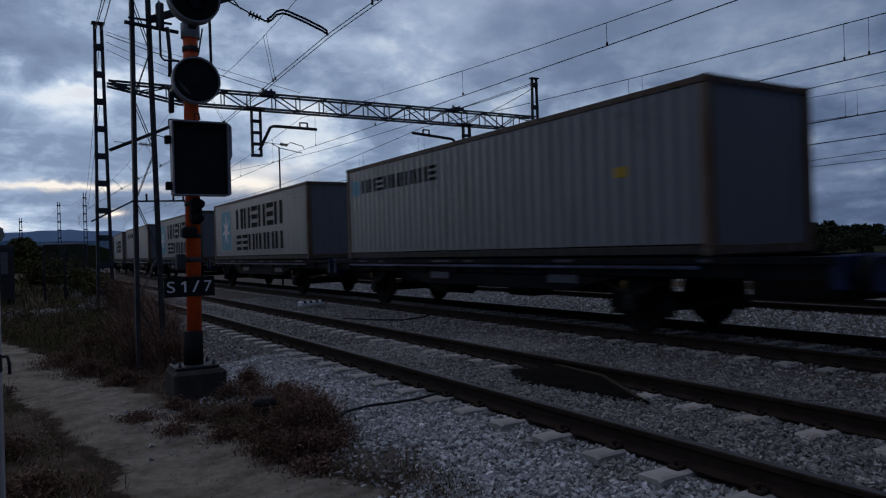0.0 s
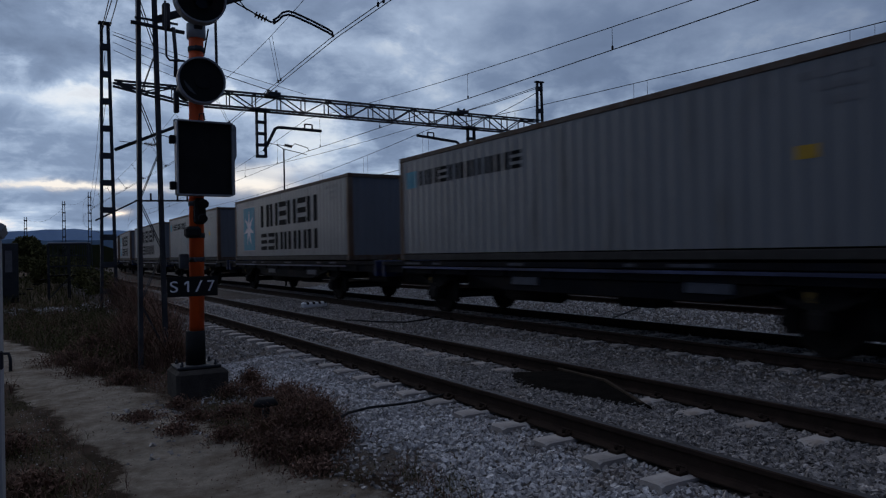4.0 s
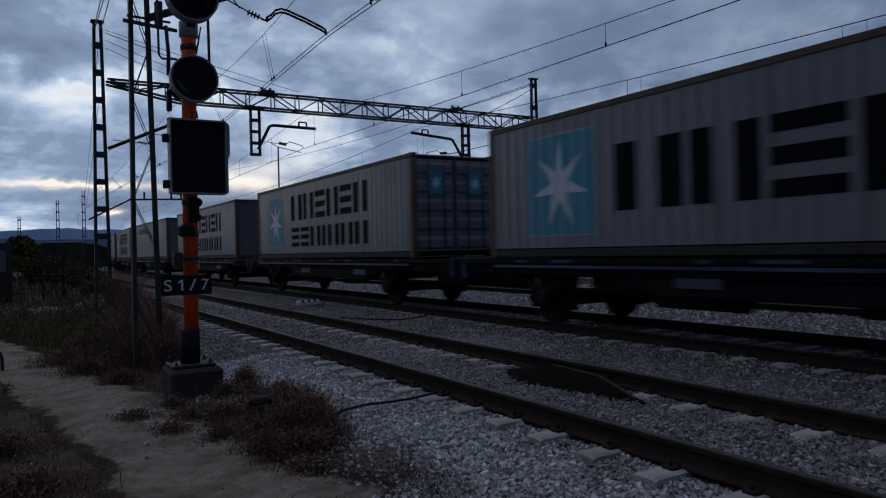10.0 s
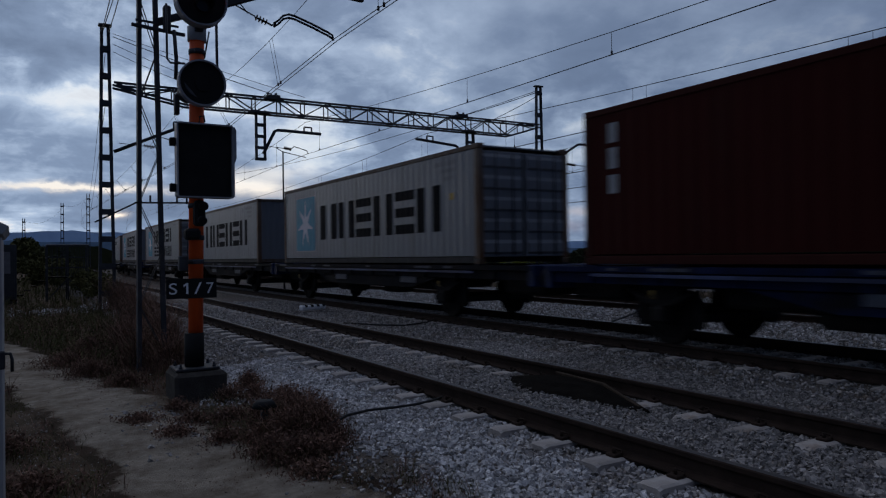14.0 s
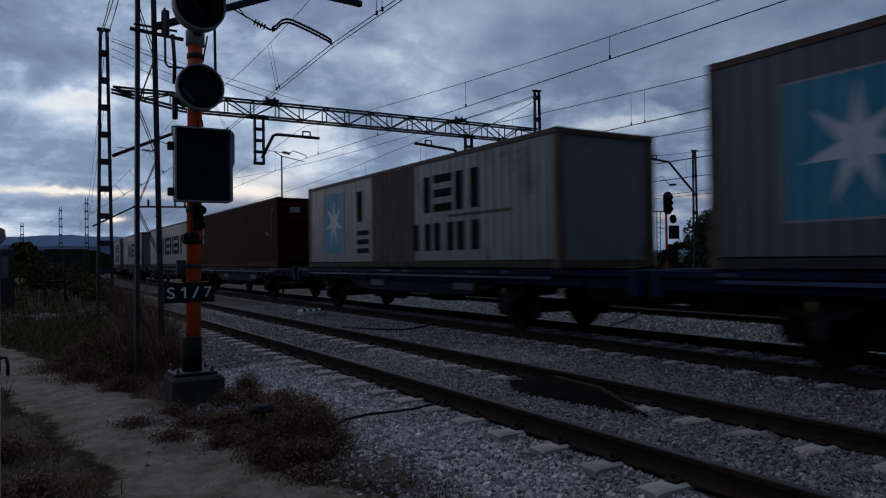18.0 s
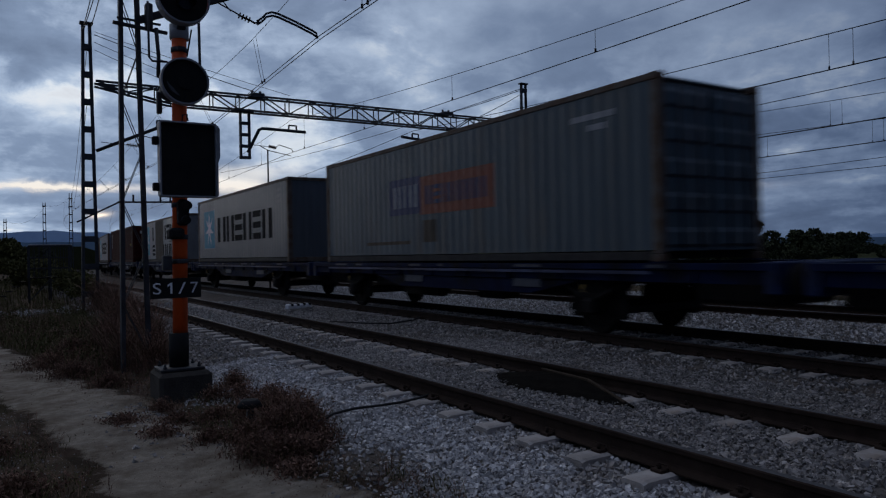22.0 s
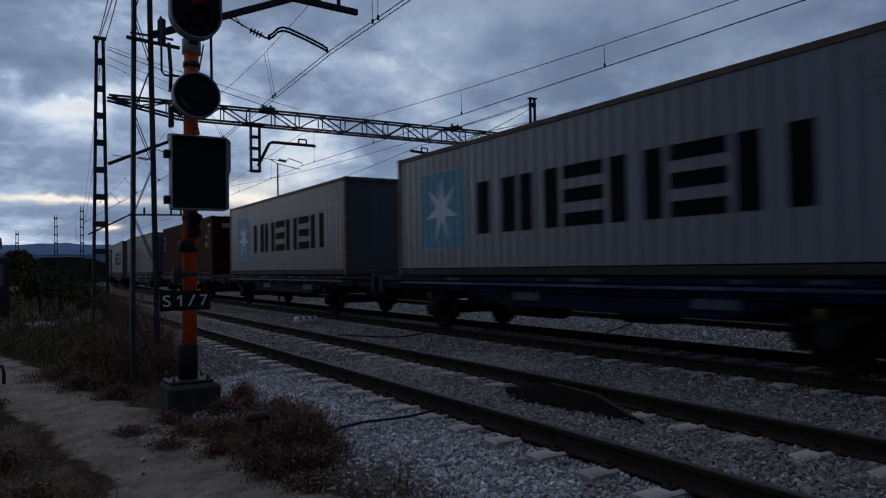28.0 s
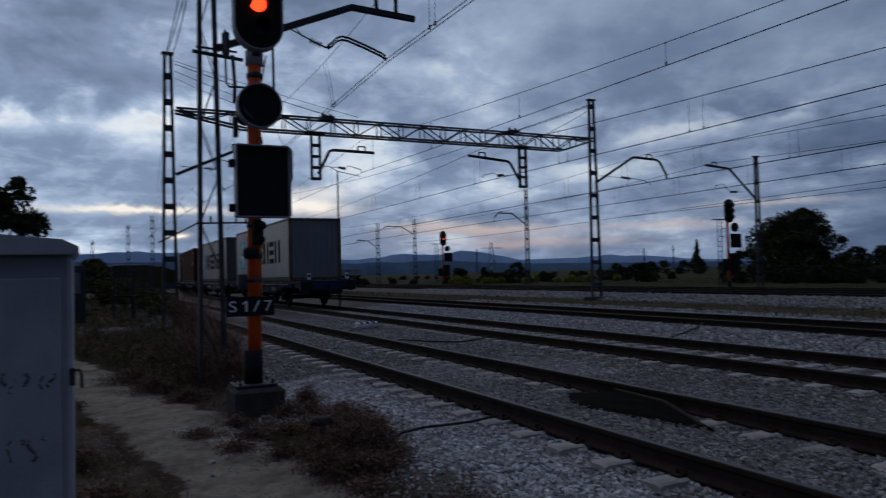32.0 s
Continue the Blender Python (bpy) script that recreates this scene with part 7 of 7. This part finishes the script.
def blades(name, x, y, h, lean, width, material, label, seed, kind="stuff", fork=1):
    """Bent blades and stalks, one tapering strip each."""
    rng = np.random.default_rng(seed)
    n = len(x)
    a = rng.uniform(0, 6.283, n)
    dx, dy = np.cos(a), np.sin(a)
    z = ground_z(x, y) - 0.01
    ln = lean * rng.uniform(0.3, 1.3, n) * h
    w = width * rng.uniform(0.6, 1.4, n)
    px, py = -dy * w, dx * w
    P = []
    for f, wf in ((0.0, 1.0), (0.45, 0.8), (0.8, 0.5)):
        cx, cy, cz = x + dx * ln * f ** 2, y + dy * ln * f ** 2, z + h * f
        P += [np.stack([cx - px * wf, cy - py * wf, cz], 1), np.stack([cx + px * wf, cy + py * wf, cz], 1)]
    P.append(np.stack([x + dx * ln, y + dy * ln, z + h], 1))
    V = np.stack(P, 1).reshape(-1, 3)
    f0 = np.array([(0, 1, 3), (0, 3, 2), (2, 3, 5), (2, 5, 4), (4, 5, 6)])
    F = (f0[None] + (np.arange(n) * 7)[:, None, None]).reshape(-1, 3)
    return tagged(new(name, big_mesh(name, V, F, material)), label, "grass", kind=kind)


def off_path(x, y, margin=0.05):
    l = np.interp(y, [p[1] for p in PATH_L], [p[0] for p in PATH_L])
    r = np.interp(y, [p[1] for p in PATH_R], [p[0] for p in PATH_R])
    e = value_noise(x * 3, y * 3, 15) * 0.12
    return (x < l - margin + e) | (x > r + margin + e)


def make_grass():
    rng = np.random.default_rng(9)

    def spread(n, x0, x1, y0, y1, dens_seed, thr, margin=0.05):
        x, y = rng.uniform(x0, x1, n), rng.uniform(y0, y1, n)
        d = value_noise(x * 0.9, y * 0.9, dens_seed) + 0.5 * value_noise(x * 2.6, y * 2.6, dens_seed + 1)
        k = (d > thr) & off_path(x, y, margin) & (x < 2.6 - 0.4 * value_noise(y * 0.7, y * 0 + 4, 16)) & ~((x < 0.05) & (y < 4.4) & (y > 3.2))
        k &= ~((np.abs(x - 1.96) < 0.36) & (np.abs(y - 9.32) < 0.4))
        return x[k], y[k]

    def litter(name, x, y, rise, size, per, material, label, seed):
        """Small leaves lying and hanging low among the weeds."""
        z = ground_z(x, y)
        V, F = leaf_cloud(len(x) * per, np.stack([x, y, z + rise], 1), np.full(len(x), 0.06) + rise * 0.5, size, seed, 0.6)
        V[:, 2] = np.maximum(V[:, 2], ground_z(V[:, 0], V[:, 1]) + 0.002)
        return tagged(new(name, big_mesh(name, V, F, material)), label, "weeds", kind="stuff")
    x, y = spread(15000, -2.5, 2.7, 3.4, 13, 17, 0.05)
    blades("grass", x, y, rng.uniform(0.03, 0.13, len(x)), 1.3, 0.003, GRASS, "short dark green grass beside the path", 1)
    k = rng.random(len(x)) < 0.35
    litter("weed_leaves", x[k], y[k], rng.uniform(0.01, 0.08, k.sum()), 0.012, 4, GRASS, "low green weed leaves beside the path", 71)
    x, y = spread(12000, -2.5, 2.7, 3.4, 13, 19, 0.0)
    blades("dry_grass", x, y, rng.uniform(0.03, 0.18, len(x)), 1.2, 0.0025, DRY, "dry brown grass and weed stalks", 2)
    k = rng.random(len(x)) < 0.4
    litter("dry_litter", x[k], y[k], rng.uniform(0.005, 0.06, k.sum()), 0.011, 4, DRY, "dead leaves and stalks lying beside the path", 72)
    y = rng.uniform(3.4, 12, 4200)
    x = np.interp(y, [p[1] for p in PATH_R], [p[0] for p in PATH_R]) - np.abs(rng.normal(0, 0.45, len(y))) + 0.3
    litter("dry_litter", x, y, np.full(len(x), 0.003), 0.009, 2, DRY, "scattered dry leaf litter on the path", 73)
    x, y = spread(22000, -7, 2.7, 12.5, 30, 21, -0.3)
    blades("grass", x, y, rng.uniform(0.08, 0.34, len(x)), 0.8, 0.006, GRASS, "rough green grass behind the signal", 3)
    litter("weed_leaves", x[::3], y[::3], rng.uniform(0.05, 0.3, len(x[::3])), 0.028, 3, GRASS, "leafy green weeds behind the signal", 74)
    x, y = spread(9000, -7, 2.7, 11, 30, 23, 0.1)
    blades("dry_grass", x, y, rng.uniform(0.1, 0.45, len(x)), 0.7, 0.005, DRY, "dry brown weeds behind the signal", 4)
    litter("dry_litter", x[::3], y[::3], rng.uniform(0.05, 0.35, len(x[::3])), 0.025, 3, DRY, "dry seed heads of the weeds", 75)
    x, y = spread(16000, -14, 2.7, 30, 75, 25, -0.4, 0.0)
    blades("grass", x, y, rng.uniform(0.15, 0.5, len(x)), 0.6, 0.012, GRASS, "tall rough grass towards the embankment", 5)
    # clumps of dry, branching weeds round the signal's foot
    C = [(2.02, 6.62, 0.26, 0.30), (2.15, 6.35, 0.30, 0.40), (2.36, 6.75, 0.30, 0.42), (2.44, 6.35, 0.26, 0.36), (2.56, 6.75, 0.26, 0.36), (2.25, 7.3, 0.28, 0.36), (2.55, 7.4, 0.28, 0.34), (2.62, 7.9, 0.24, 0.26),
         (2.45, 8.5, 0.20, 0.20), (2.55, 9.1, 0.22, 0.28), (1.72, 6.9, 0.22, 0.14), (1.62, 7.9, 0.2, 0.12), (1.98, 7.75, 0.22, 0.16), (1.35, 10.9, 0.36, 0.24), (1.0, 12.2, 0.45, 0.30), (2.05, 11.6, 0.36, 0.75), (1.75, 12.5, 0.4, 0.80),
         (2.3, 12.9, 0.36, 0.65), (0.8, 13.6, 0.6, 0.30), (0.25, 5.2, 0.30, 0.16), (0.10, 6.2, 0.36, 0.22), (0.40, 4.7, 0.26, 0.14), (-0.1, 7.6, 0.36, 0.22), (2.05, 5.8, 0.30, 0.26), (2.20, 5.75, 0.26, 0.20), (1.92, 6.1, 0.26, 0.24), (2.0, 5.4, 0.22, 0.12), (2.45, 6.1, 0.22, 0.2),
         (2.38, 5.9, 0.18, 0.14), (1.2, 14.6, 0.6, 0.4), (2.0, 16.0, 0.6, 0.6), (1.15, 8.2, 0.26, 0.10), (1.35, 7.4, 0.24, 0.10), (1.62, 8.7, 0.14, 0.16), (2.2, 8.72, 0.16, 0.2),
         (2.25, 13.4, 0.40, 1.05), (1.8, 14.6, 0.36, 0.9), (2.55, 15.0, 0.36, 1.15), (2.4, 17.4, 0.45, 1.15), (2.75, 19.4, 0.5, 1.2), (2.95, 22.5, 0.6, 1.3), (3.0, 25.5, 0.7, 1.3)]
    X, Y, H = [], [], []
    for cx, cy, r, h in C:
        n = int(420 * r / 0.3)
        a, q = rng.uniform(0, 6.283, n), np.abs(rng.normal(0, 0.55, n))
        X.append(cx + np.cos(a) * q * r)
        Y.append(cy + np.sin(a) * q * r)
        H.append(h * np.clip(1.1 - q * 0.5, 0.3, 1) * rng.uniform(0.3, 1.0, n))
    X, Y, H = map(np.concatenate, (X, Y, H))
    blades("dry_weeds", X, Y, H, 0.9, 0.0036, DRY, "clumps of reddish-brown dry weeds round the signal's foot", 6)
    g = rng.random(len(X)) < 0.3
    blades("grass", X[g] + rng.normal(0, 0.06, g.sum()), Y[g] + rng.normal(0, 0.06, g.sum()), H[g] * 0.8, 0.9, 0.0034, GRASS, "green weeds mixed among the dry clumps", 9)
    # pale dead stalks lying about
    n = 260
    tx, ty = rng.uniform(0.2, 2.6, n), rng.uniform(3.8, 11, n)
    blades("dead_stalks", tx, ty, rng.uniform(0.02, 0.09, n), 2.6, 0.003, STRAW, "pale dead stalks lying beside the path", 12)
    # leaves, twigs and seed heads all along the stalks
    f = rng.uniform(0.25, 1.0, (len(X), 3))
    P = np.stack([np.repeat(X, 3), np.repeat(Y, 3), np.repeat(ground_z(X, Y), 3) + (H[:, None] * f).ravel()], 1)
    V, F = leaf_cloud(len(P), P, np.full(len(P), 0.07), 0.016, 77)
    V[:, 2] = np.maximum(V[:, 2], ground_z(V[:, 0], V[:, 1]))
    tagged(new("weed_tops", big_mesh("weed_tops", V, F, DRY)), "small dry leaves and seed heads on the weeds", "weeds", kind="stuff")
    x, y = rng.uniform(17.6, 20.6, 9000), rng.uniform(4, 60, 9000)
    blades("grass", x, y, rng.uniform(0.04, 0.18, len(x)), 0.9, 0.008, GRASS, "strip of grass between the track groups", 7)
    x, y = rng.uniform(31.5, 70, 9000), rng.uniform(15, 110, 9000)
    blades("grass", x, y, rng.uniform(0.06, 0.2, len(x)), 0.8, 0.015, GRASS, "rough grass at the edge of the far field", 8)


make_grass()


# ---------------------------------------------------------------- movement
def motions():
    for ob, rows in MOVERS:
        walk(ob, rows)


motions()
